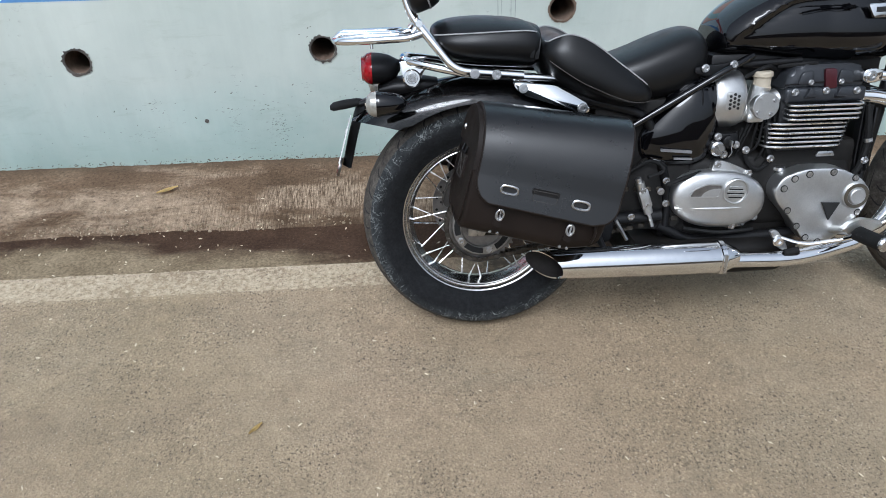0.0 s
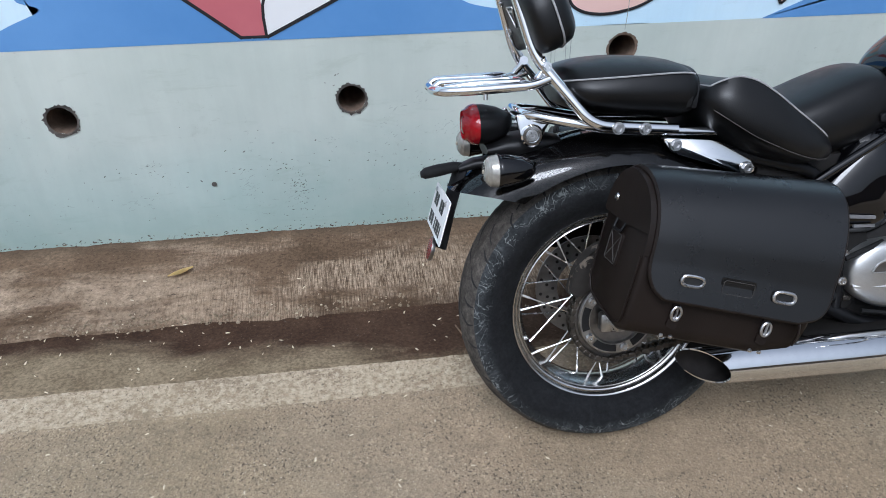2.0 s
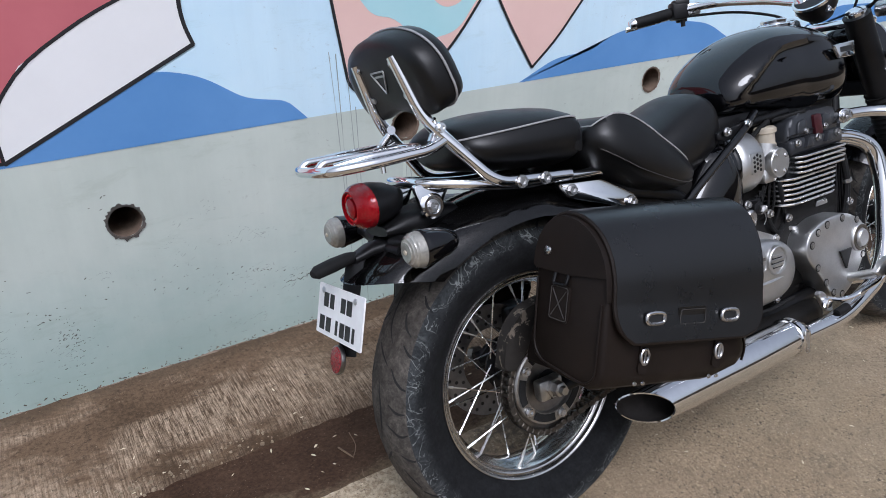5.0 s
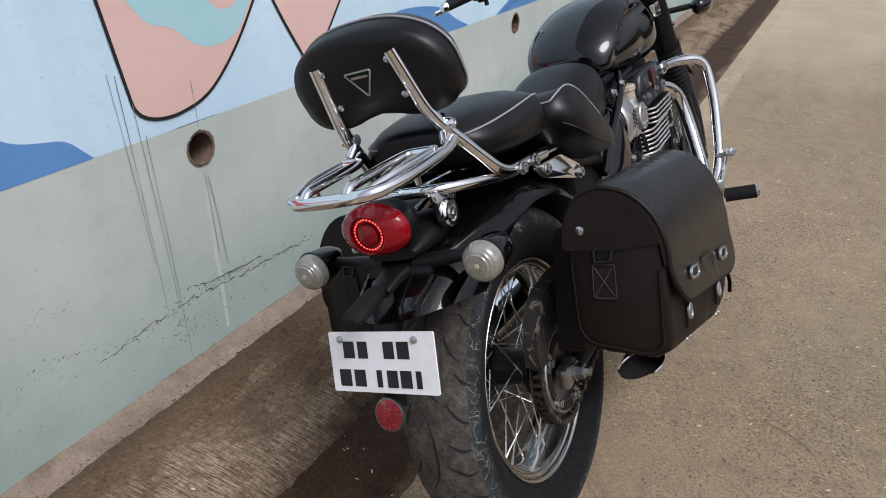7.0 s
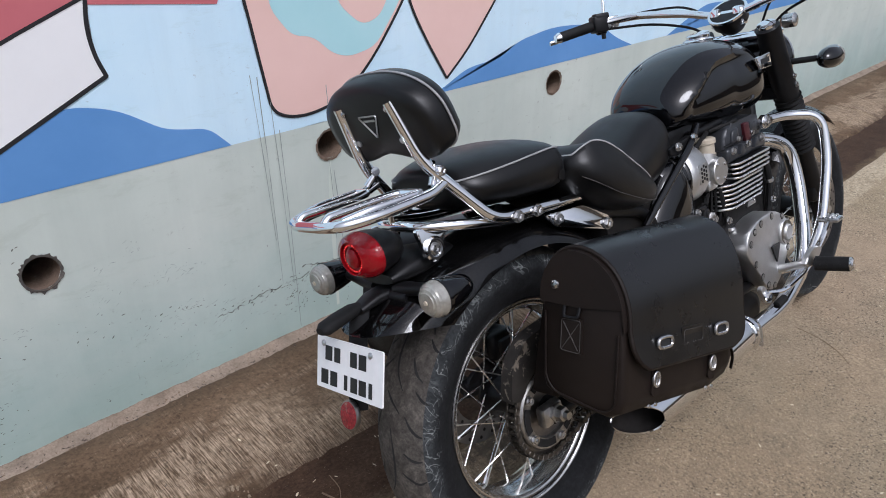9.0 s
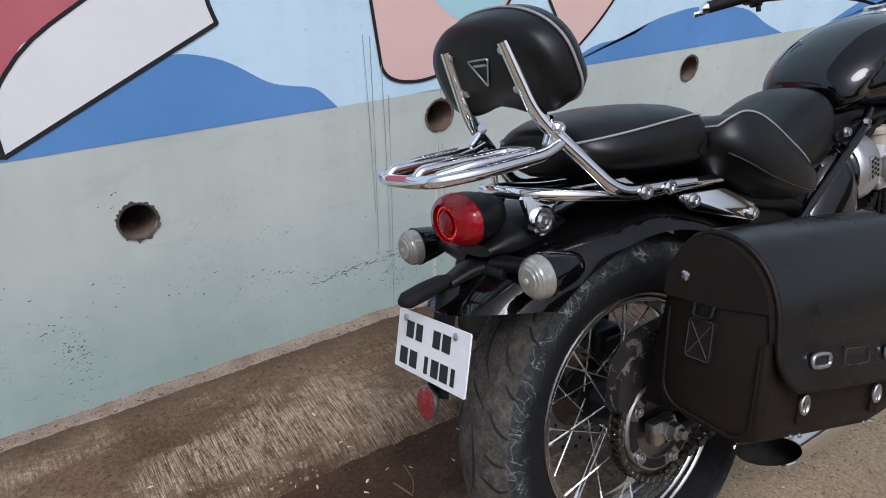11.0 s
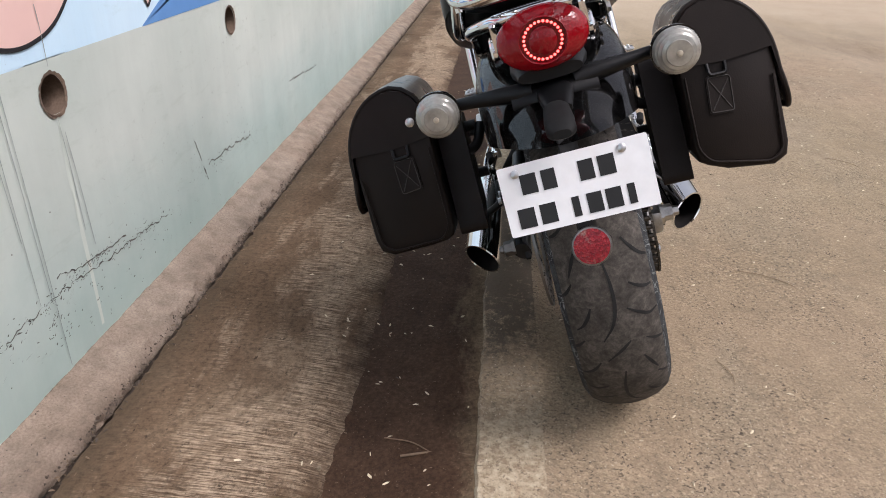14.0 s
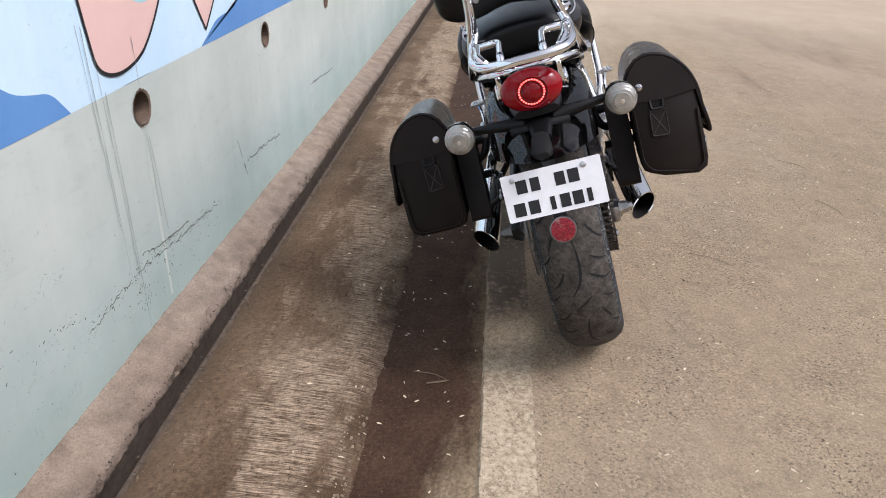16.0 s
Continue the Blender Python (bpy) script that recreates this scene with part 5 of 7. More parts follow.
for sgn in (-1, 1):
    part("rack_bar", tube([(-0.374, 0.040 * sgn, 0.830), (-0.362, 0.040 * sgn, 0.840), (-0.235, 0.042 * sgn, 0.840), (-0.212, 0.048 * sgn, 0.840), (-0.204, 0.096 * sgn, 0.838)], 0.0078, 12, 0.014), "chrome", bike)
    part("rack_bar", tube([(-0.206, 0.090 * sgn, 0.839), (-0.300, 0.086 * sgn, 0.839), (-0.356, 0.070 * sgn, 0.832)], 0.0070, 10, 0.02), "chrome", bike)
    part("rack_stay", tube([(-0.166, 0.094 * sgn, 0.882), (-0.158, 0.088 * sgn, 0.862), (-0.176, 0.096 * sgn, 0.842)], 0.0080, 10, 0.012), "chrome", bike)
    part("rack_clamp", join(rod((-0.158, 0.082 * sgn, 0.868), (-0.158, 0.108 * sgn, 0.866), 0.0095, 12), bolt((-0.158, -0.108, 0.866), 0.007, 0.006) if sgn < 0 else rod((-0.158, 0.108, 0.866), (-0.158, 0.114, 0.866), 0.007, 6)), "chrome", bike, "chrome clamp of the luggage rack")
    part("rack_peg", rod((-0.28, 0.098 * sgn, 0.830), (-0.28, 0.098 * sgn, 0.808), 0.005, 10), "chrome", bike)

# backrest pad: a rounded kidney-shaped cushion
outl = []
for i in range(44):
    a = 2 * math.pi * i / 44
    u = 0.150 * math.copysign(abs(math.cos(a)) ** 0.80, math.cos(a))
    v = (0.082 if math.sin(a) > 0 else 0.080) * math.copysign(abs(math.sin(a)) ** 0.80, math.sin(a))
    v += 0.004 - (0.026 * (u / 0.150) ** 2 if math.sin(a) < 0 else 0.012 * (u / 0.150) ** 2)
    if math.sin(a) < 0:
        v += 0.018 * math.exp(-(u / 0.055) ** 2)
    outl.append((u, v))
BR = Matrix.Translation((-0.186, 0.005, 0.958)) @ Matrix.Rotation(radians(-20), 4, "Y") @ Matrix(((0, 0, 1, 0), (1, 0, 0, 0), (0, 1, 0, 0), (0, 0, 0, 1)))
rings = []
for w, s in ((-0.012, 0.80), (-0.006, 0.95), (0.004, 0.995), (0.022, 1.0), (0.044, 0.985), (0.060, 0.93), (0.072, 0.80), (0.079, 0.55), (0.081, 0.2)):
    rings.append([BR @ Vector((u * s, v * s, w)) for u, v in outl])
pad = part("backrest_pad", loft(rings), "seat", bike, "black padded backrest cushion", 60)
part("piping", tube([BR @ Vector((u * 1.004, v * 1.004, 0.036)) for u, v in outl], 0.0022, 6, 0.004, True, 1), "piping", pad)
for sgn in (-1, 1):
    for v in (-0.030, 0.032):
        part("screw", moved(lathe([(0.006, 0), (0.006, 0.003), (0.003, 0.005)], 12), BR @ Matrix.Translation((0.064 * sgn, v + 0.004, -0.0125)) @ Matrix.Rotation(math.pi, 4, "X")), "steel", pad)
tri = [(-0.026, 0.027), (0.026, 0.027), (0.0, -0.017)]
part("triangle_badge", tube([BR @ Vector((u, v, -0.0135)) for u, v in tri], 0.0016, 6, 0.002, True, 1), "steel", pad, "plain silver triangle outline")
part("triangle_bar", prism([(-0.017, 0.016), (0.017, 0.016), (0.015, 0.020), (-0.015, 0.020)], -0.014, -0.0128, BR), "steel", pad)


# seats
def lerp_rows(rows, n):
    """Interpolates rows of numbers smoothly, n steps between each two."""
    out = []
    for i in range(len(rows) - 1):
        p0, p1, p2, p3 = rows[max(i - 1, 0)], rows[i], rows[i + 1], rows[min(i + 2, len(rows) - 1)]
        for k in range(n):
            t = k / n
            out.append([0.5 * (2 * b + (c - a) * t + (2 * a - 5 * b + 4 * c - d) * t * t + (3 * b - a - 3 * c + d) * t ** 3) for a, b, c, d in zip(p0, p1, p2, p3)])
    out.append(list(rows[-1]))
    return out


def soft_body(rows, e=2.6, n=4, ring=36):
    return loft([super_ring(x, 0, z, hw, up, dn, e, ring) for x, z, hw, up, dn in lerp_rows(rows, n)])


def cushion(rows, n=5):
    """A stitched cushion. Rows run from back to front: (x, z) of the upper seam, its half width, (x, z) of the lower seam, its half
    width, the crown's rise over the upper seam, the reach below the lower seam. Returns the mesh and both seams."""
    rings, upper, lower = [], [], []
    for xu, zu, hu, xl, zl, hl, crown, under in lerp_rows(rows, n):
        half = [(0.0, crown), (0.30, crown * 0.97), (0.58, crown * 0.84), (0.80, crown * 0.55), (0.93, crown * 0.22), (1.0, 0.0)]
        right = [(xu, hu * f, zu + c) for f, c in half]
        for t, bulge in ((0.12, 0.004), (0.30, 0.009), (0.52, 0.011), (0.76, 0.007), (1.0, 0.0)):
            right.append((xu + (xl - xu) * t, hu + (hl - hu) * t + bulge, zu + (zl - zu) * t))
        right += [(xl, hl - 0.012, zl - under * 0.28), (xl, hl * 0.74, zl - under * 0.6), (xl, hl * 0.45, zl - under), (xl, 0.0, zl - under)]
        rings.append([(x, -y, z) for x, y, z in right] + [(x, y, z) for x, y, z in right[-2:0:-1]])
        upper.append((xu, hu, zu))
        lower.append((xl, hl, zl))
    return loft(rings), upper, lower


def seam_tubes(seam, r, mat, parent, name, out=0.0012):
    for sgn in (-1, 1):
        part(name, tube([(x, (h + out) * sgn, z) for x, h, z in seam], r, 6, 0.02, n=2), mat, parent)


PILLION = [(-0.124, 0.832, 0.040, -0.122, 0.815, 0.038, 0.006, 0.010), (-0.121, 0.834, 0.078, -0.118, 0.808, 0.076, 0.016, 0.018), (-0.106, 0.836, 0.104, -0.100, 0.799, 0.104, 0.026, 0.022),
           (-0.070, 0.838, 0.121, -0.068, 0.790, 0.122, 0.033, 0.022), (-0.01, 0.840, 0.130, -0.01, 0.782, 0.130, 0.035, 0.022), (0.06, 0.842, 0.131, 0.06, 0.776, 0.131, 0.030, 0.024),
           (0.115, 0.842, 0.128, 0.110, 0.771, 0.128, 0.022, 0.024), (0.142, 0.836, 0.121, 0.134, 0.768, 0.121, 0.013, 0.022), (0.154, 0.822, 0.108, 0.146, 0.770, 0.108, 0.006, 0.018), (0.158, 0.806, 0.080, 0.152, 0.776, 0.080, 0.002, 0.010)]
bm, upper, lower = cushion(PILLION)
pillion = part("pillion_seat", bm, "seat", bike, "black pillion seat with pale piping", 50)
tail = [(x, h, z) for x, h, z in upper if -0.121 < x < 0.140]
part("piping", tube([(x, -h - 0.001, z + 0.001) for x, h, z in tail[::-1]] + [(x, h + 0.001, z + 0.001) for x, h, z in tail], 0.0019, 6, 0.02, n=2), "piping", pillion)
for dx, dz in ((0.0, 0.0), (0.013, -0.004)):
    arc = [math.pi * (k / 22) * 1.12 - 0.19 for k in range(23)]
    part("seat_strap", loft([[(0.128 + dx + e - 0.012 * max(0.0, 0.5 - math.sin(a)), (0.1335 - dx * 0.35) * math.copysign(abs(math.cos(a)) ** 0.55, math.cos(a)), 0.790 + dz + (0.066 if math.sin(a) > 0 else 0.05) * math.copysign(abs(math.sin(a)) ** 0.75, math.sin(a))) for a in arc] for e in (0.0, 0.004, 0.010)], False, False), "seat", pillion, "black strap across the seat")
BUCKET = [(0.147, 0.782, 0.085, 0.148, 0.776, 0.085, 0.004, 0.02), (0.152, 0.800, 0.118, 0.152, 0.778, 0.122, 0.005, 0.03), (0.166, 0.814, 0.136, 0.164, 0.772, 0.148, 0.004, 0.04), (0.190, 0.826, 0.147, 0.184, 0.757, 0.166, 0.000, 0.05),
          (0.220, 0.831, 0.152, 0.212, 0.738, 0.175, -0.008, 0.05), (0.258, 0.820, 0.154, 0.246, 0.717, 0.178, -0.018, 0.05), (0.300, 0.794, 0.155, 0.288, 0.697, 0.178, -0.022, 0.05), (0.345, 0.760, 0.154, 0.334, 0.677, 0.176, -0.014, 0.04),
          (0.392, 0.726, 0.150, 0.380, 0.662, 0.170, 0.000, 0.03), (0.428, 0.699, 0.140, 0.416, 0.657, 0.156, 0.008, 0.02), (0.446, 0.682, 0.122, 0.440, 0.658, 0.132, 0.008, 0.012), (0.450, 0.672, 0.090, 0.448, 0.662, 0.094, 0.004, 0.006)]
NOSE = [(0.30, 0.700, 0.09, 0.05, 0.05), (0.36, 0.706, 0.112, 0.058, 0.06), (0.42, 0.714, 0.122, 0.070, 0.07), (0.48, 0.724, 0.122, 0.084, 0.08), (0.54, 0.738, 0.116, 0.090, 0.085), (0.58, 0.748, 0.106, 0.082, 0.08), (0.605, 0.752, 0.085, 0.055, 0.07), (0.612, 0.750, 0.04, 0.020, 0.03)]
bm, upper, lower = cushion(BUCKET)
rider = part("rider_seat", join(bm, soft_body(NOSE, 2.7)), "seat", bike, "black bucket rider seat with pale piping", 50)
rim_line = [q for q in upper if 0.1655 < q[0] < 0.432]
part("piping", tube([(x, -h, z + 0.0012) for x, h, z in rim_line[::-1]] + [(x, h, z + 0.0012) for x, h, z in [(0.153, 0.118, 0.802)] + rim_line], 0.0019, 6, 0.02, n=2), "piping", rider)
seam_tubes([q for q in lower if 0.165 < q[0] < 0.44], 0.0013, "thread", rider, "stitching")
part("seat_base", box((0.24, -0.095, 0.630), (0.43, 0.095, 0.672), 0.012), "grime", bike, "black plastic seat base")

# tank
def tank_ring(x, z, hw, up, dn):
    """A ring of the tank, pinched below its shoulder towards the rear for the knees."""
    pinch = 0.17 * max(0.0, min(1.0, (1.06 - x) / 0.16)) * max(0.0, min(1.0, (x - 0.655) / 0.05))
    top = 0.10 + 0.58 * math.sin(math.pi / 2 * max(0.0, min(1.0, (x - 0.66) / 0.17)))
    out = []
    for px, py, pz in super_ring(x, 0, z, hw, up, dn, 2.3, 64):
        h = (pz - z) / up if pz > z else 0.0
        out.append((px, py * (1 - pinch * max(0.0, min(1.0, (top - h) / 0.13))), pz))
    return out


TANK = [(0.634, 0.792, 0.040, 0.020, 0.024), (0.640, 0.797, 0.082, 0.044, 0.034), (0.664, 0.803, 0.110, 0.064, 0.042), (0.71, 0.812, 0.134, 0.086, 0.054), (0.78, 0.818, 0.152, 0.110, 0.068), (0.86, 0.820, 0.160, 0.124, 0.078),
        (0.96, 0.818, 0.156, 0.126, 0.083), (1.05, 0.814, 0.136, 0.112, 0.082), (1.11, 0.810, 0.105, 0.085, 0.074), (1.14, 0.805, 0.060, 0.050, 0.050), (1.15, 0.805, 0.015, 0.015, 0.015)]
tank = part("fuel_tank", loft([tank_ring(x, z, hw, up * 1.08, dn * 1.08) for x, z, hw, up, dn in lerp_rows(TANK, 7)]), "gloss", bike, "gloss black teardrop fuel tank", 60)
for sgn in (-1, 1):
    bad = part("tank_badge", moved(prism(rounded([(-0.048, 0.016), (0.050, 0.020), (0.040, -0.018), (-0.030, -0.018)], 0.005, 2), -0.004, 0.005, None, 0.002), Matrix.Translation((1.030, 0.146 * sgn, 0.868)) @ Matrix.Rotation(radians(-3 * sgn), 4, "Z") @ Matrix.Rotation(radians(8 * sgn), 4, "X") @ (SIDE if sgn < 0 else SIDE @ Matrix.Scale(-1, 4, (0, 0, 1)))), "chrome", tank, "plain silver tank badge")
    if sgn < 0:
        part("badge_bar", moved(prism([(-0.026, -0.005), (0.030, -0.004), (0.030, 0.009), (-0.026, 0.008)], 0.0052, 0.0060), Matrix.Translation((1.030, -0.146, 0.868)) @ Matrix.Rotation(radians(3), 4, "Z") @ Matrix.Rotation(radians(-8), 4, "X") @ SIDE), "ink", bad)
part("filler_cap", join(lathe([(0.040, 0), (0.042, 0.006), (0.036, 0.010)], 32, basis((0.965, 0, 0.950), (0.965, 0, 2))), lathe([(0.030, 0.008), (0.032, 0.018), (0.027, 0.022), (0.001, 0.023)], 24, basis((0.965, 0, 0.950), (0.965, 0, 2)))), "chrome", tank, "chrome filler cap")

# engine
part("crankcase", join(box((0.56, -0.112, 0.275), (1.06, 0.112, 0.50), 0.04, 3), box((0.78, -0.110, 0.44), (1.05, 0.110, 0.53), 0.02)), "grime", bike, "black engine crankcase")
part("cylinder_block", box((0.80, -0.125, 0.50), (1.0, 0.125, 0.66), 0.02), "satin", bike, "black cylinder block")
for i in range(10):
    z = 0.518 + 0.0125 * i
    upper = i > 5
    x0, x1, wide = (0.818, 1.024 - 0.002 * (9 - i), 0.152) if upper else (0.770, 0.994 + 0.003 * i, 0.144)
    turn = 0.022 if upper else 0.048
    f = part("cooling_fin", prism(rounded([(x0, -wide), (x1, -wide), (x1, wide), (x0, wide)], turn, 5), z, z + 0.0030), "satin", bike, "" if i else "thin black cooling fin with polished edge")
    part("fin_edge", tube([(x0, wide, z + 0.0015), (x0, -wide, z + 0.0015), (x1, -wide, z + 0.0015), (x1, wide, z + 0.0015)], 0.0030, 6, turn), "fin", f, "polished fin edge")
head = part("cylinder_head", join(box((0.806, -0.137, 0.636), (1.030, 0.137, 0.676), 0.010, 3), prism(rounded([(0.800, 0.668), (1.026, 0.664), (1.020, 0.722), (0.99, 0.736), (0.84, 0.736), (0.818, 0.718)], 0.016, 3), -0.128, 0.128, SIDE, 0.012)), "greyhead", bike, "dark grey cylinder head and cam cover")
part("cam_seam", tube([(0.806, -0.1285, 0.684), (0.90, -0.1300, 0.690), (1.024, -0.1285, 0.688)], 0.0022, 6, 0.02), "satin", head)
part("cam_cover_rib", prism(rounded([(0.838, 0.684), (0.884, 0.684), (0.878, 0.722), (0.846, 0.716)], 0.008, 3), 0.120, 0.134, SIDE, 0.004), "greyhead", head)
part("cam_cover_rib", prism(rounded([(0.944, 0.684), (0.992, 0.684), (0.985, 0.716), (0.950, 0.722)], 0.008, 3), 0.120, 0.134, SIDE, 0.004), "greyhead", head)
for gx in (0.872, 0.955):
    part("head_gusset", prism([(gx - 0.016, 0.652), (gx + 0.016, 0.652), (gx + 0.005, 0.676), (gx - 0.005, 0.676)], 0.130, 0.147, SIDE, 0.003), "greyhead", head)
    part("cover_screw", bolt((gx, -0.134, 0.690), 0.006, 0.006), "steel", head)
part("spark_lead", tube([(0.90, -0.10, 0.728), (0.885, -0.128, 0.740), (0.85, -0.120, 0.735), (0.80, -0.09, 0.728)], 0.006, 8, 0.02), "rubber", head)
part("head_emblem", prism(rounded([(0.914, 0.672), (0.946, 0.672), (0.938, 0.724), (0.906, 0.724)], 0.006, 2), 0.126, 0.136, SIDE, 0.002), "redplastic", head)
for x, z in ((0.83, 0.666), (0.915, 0.668), (1.00, 0.666)):
    part("bolt", bolt((x, -0.137, z), 0.008, 0.008), "steel", head)
part("base_gasket_badge", prism(rounded([(0.93, 0.482), (0.985, 0.482), (0.978, 0.497), (0.936, 0.497)], 0.004, 2), 0.110, 0.116, SIDE, 0.002), "steel", bike)

# sprocket cover and clutch cover
def dome(outline, lo, wall, hi, m=SIDE, power=2.6, n=9):
    """A cast cover: a straight wall from lo to wall, then a soft crown up to hi."""
    cu, cv = sum(p[0] for p in outline) / len(outline), sum(p[1] for p in outline) / len(outline)
    steps = [(1.0, lo), (1.0, wall)]
    for i in range(1, n):
        a = math.pi / 2 * i / n
        steps.append((math.cos(a) ** (2 / power), wall + (hi - wall) * math.sin(a) ** (2 / power)))
    return moved(loft([[(cu + (u - cu) * s, cv + (v - cv) * s, w) for u, v in outline] for s, w in steps]), m)


ov = [(0.655 + 0.134 * math.copysign(abs(math.cos(a)) ** 0.85, math.cos(a)), 0.378 + 0.082 * math.copysign(abs(math.sin(a)) ** 0.9, math.sin(a)) - 0.010 * math.cos(a)) for a in [2 * math.pi * i / 48 for i in range(48)]]
cov = part("sprocket_cover", dome(ov, 0.09, 0.126, 0.158, SIDE, 3.6), "alloy", bike, "brushed silver oval engine cover", 50)
part("cover_lug", prism(rounded([(0.622, 0.43), (0.640, 0.488), (0.665, 0.484), (0.740, 0.452), (0.755, 0.425)], 0.012, 3), 0.09, 0.126, SIDE, 0.005), "alloy", cov)
part("cover_lug", prism(rounded([(0.68, 0.33), (0.755, 0.335), (0.745, 0.288), (0.69, 0.286)], 0.008, 3), 0.09, 0.122, SIDE, 0.004), "alloy", cov)
for x, z in ((0.648, 0.474), (0.738, 0.447), (0.735, 0.302)):
    part("bolt", bolt((x, -0.125, z), 0.008, 0.009), "steel", cov)
part("round_emblem", join(lathe([(0.037, -0.012), (0.0365, 0.005), (0.034, 0.007), (0.0315, 0.0065), (0.0305, 0.002), (0.001, 0.0022)], 32, at_y((0.693, -0.1565, 0.405)))), "alloy", cov)
for k in (-1, 0, 1):
    half = 0.024 if k == 0 else 0.019
    part("emblem_bar", prism(rounded([(0.693 - half, 0.4030 + 0.0115 * k), (0.693 + half, 0.4010 + 0.0115 * k), (0.693 + half, 0.4065 + 0.0115 * k), (0.693 - half, 0.4085 + 0.0115 * k)], 0.002, 2), 0.157, 0.1625, SIDE), "alloy", cov)
    part("emblem_groove", prism([(0.693 - half, 0.3988 + 0.0115 * k), (0.693 + half, 0.3968 + 0.0115 * k), (0.693 + half, 0.4008 + 0.0115 * k), (0.693 - half, 0.4028 + 0.0115 * k)], 0.157, 0.1592, SIDE), "groove", cov)
panel = rounded([(0.562, 0.393), (0.648, 0.390), (0.655, 0.424), (0.612, 0.428), (0.576, 0.414)], 0.008, 3)
# Proud panel in darker metal: a recess's shade put into the colour.
part("cover_recess", prism(panel, 0.1500, 0.1574, SIDE), "dull", cov)
part("recess_rim", tube([(x, -0.1572, z) for x, z in panel], 0.0022, 6, 0.001, True, 1), "alloy", cov)
part("cover_crease", tube([(0.530, -0.1440, 0.362), (0.60, -0.1555, 0.360), (0.68, -0.1570, 0.358), (0.770, -0.1460, 0.362)], 0.0060, 8, 0.03, flat=0.6), "alloy", cov)
cl = rounded([(0.798, 0.401), (0.816, 0.440), (0.884, 0.463), (0.980, 0.461), (1.052, 0.424), (1.075, 0.380), (1.066, 0.342), (1.028, 0.291), (0.985, 0.251), (0.938, 0.236), (0.902, 0.252), (0.860, 0.316), (0.811, 0.368)], 0.03, 4)
clu = part("clutch_cover", dome(cl, 0.09, 0.151, 0.168, SIDE, 12.0, 12), "alloy", bike, "brushed silver clutch cover", 28)
part("cover_cap", lathe([(0.037, -0.012), (0.038, 0.008), (0.035, 0.011), (0.024, 0.011), (0.0225, 0.017), (0.020, 0.019), (0.001, 0.019)], 32, at_y((1.030, -0.164, 0.382))), "alloy", clu, "round bright cover cap")
part("cap_ring", lathe([(0.0355, 0.0100), (0.0345, 0.0128), (0.0260, 0.0128), (0.0255, 0.0100)], 32, at_y((1.030, -0.164, 0.382)), True), "capring", clu, "dark bronze ring")
part("triangle_badge", prism([(0.936, 0.366), (0.988, 0.364), (0.962, 0.314)], 0.168, 0.1735, SIDE), "ink", clu, "plain black triangle")
for x, z in ((0.818, 0.412), (0.846, 0.440), (0.888, 0.452), (0.959, 0.455), (1.028, 0.436), (0.838, 0.345), (0.872, 0.295), (0.905, 0.258), (0.944, 0.243), (1.052, 0.330)):
    bx, bz = 0.935 + (x - 0.935) * 0.95, 0.360 + (z - 0.360) * 0.95
    # Slightly raised dark disc paints the shade round each bolt.
    part("bolt_recess", lathe([(0.0105, 0), (0.0100, 0.0012), (0.001, 0.0014)], 14, at_y((bx, -0.1675, bz))), "groove", clu)
    part("cover_bolt", bolt((bx, -0.1680, bz), 0.0062, 0.003), "worn", clu)
part("oil_filler", join(rod((0.833, -0.06, 0.440), (0.833, -0.105, 0.455), 0.014, 16), lathe([(0.020, 0), (0.021, 0.004), (0.019, 0.010), (0.001, 0.011)], 24, basis((0.833, -0.100, 0.450), (0.83, -0.14, 0.6)))), "steel", bike, "silver oil filler cap")

# throttle body and intake
part("intake_trim", join(loft([[(x, -0.072 + 0.068 * math.cos(a) * k, 0.645 + 0.077 * math.sin(a) * k) for a in [2 * math.pi * i / 28 for i in range(28)]] for x, k in ((0.622, 0.90), (0.628, 0.97), (0.640, 1.0), (0.690, 1.0), (0.700, 0.96), (0.706, 0.85))])), "alloy", bike, "silver intake trim")
vent = part("trim_vent", prism(rounded([(0.646, 0.622), (0.688, 0.622), (0.688, 0.672), (0.646, 0.672)], 0.005, 2), 0.136, 0.1405, SIDE, 0.001), "alloy", bike, "silver vent panel with small dark holes")
for i in range(3):
    for j in range(4):
        hx, hz = 0.656 + 0.011 * i, 0.630 + 0.0105 * j + (0.005 if i % 2 else 0)
        part("vent_hole", lathe([(0.0042, 0), (0.0042, 0.0012)], 6, at_y((hx, -0.1403, hz))), "groove", vent)
duct = loft([[(x, -0.066 + 0.064 * math.cos(a) * k, 0.640 + 0.072 * math.sin(a) * k) for a in [2 * math.pi * i / 28 for i in range(28)]] for x, k in ((0.530, 0.80), (0.545, 0.93), (0.56, 0.98), (0.600, 1.0), (0.612, 0.99), (0.616, 1.04), (0.624, 1.04))])
part("intake_duct", duct, "gloss", bike, "gloss black intake duct")
part("duct_band", tube([(0.584, -0.066 + 0.066 * math.cos(a), 0.640 + 0.074 * math.sin(a)) for a in [2 * math.pi * i / 28 for i in range(28)]], 0.0028, 6, 0.001, True, 1), "satin", bike)
thr = part("throttle_body", join(lathe([(0.034, -0.05), (0.036, 0.01), (0.036, 0.016), (0.034, 0.018), (0.001, 0.018)], 28, at_y((0.756, -0.122, 0.632))), rod((0.735, -0.100, 0.600), (0.752, -0.104, 0.680), 0.026, 18), rod((0.69, -0.085, 0.605), (0.81, -0.085, 0.640), 0.030, 18), box((0.715, -0.125, 0.585), (0.765, -0.08, 0.610), 0.008)), "alloy", bike, "silver throttle body")
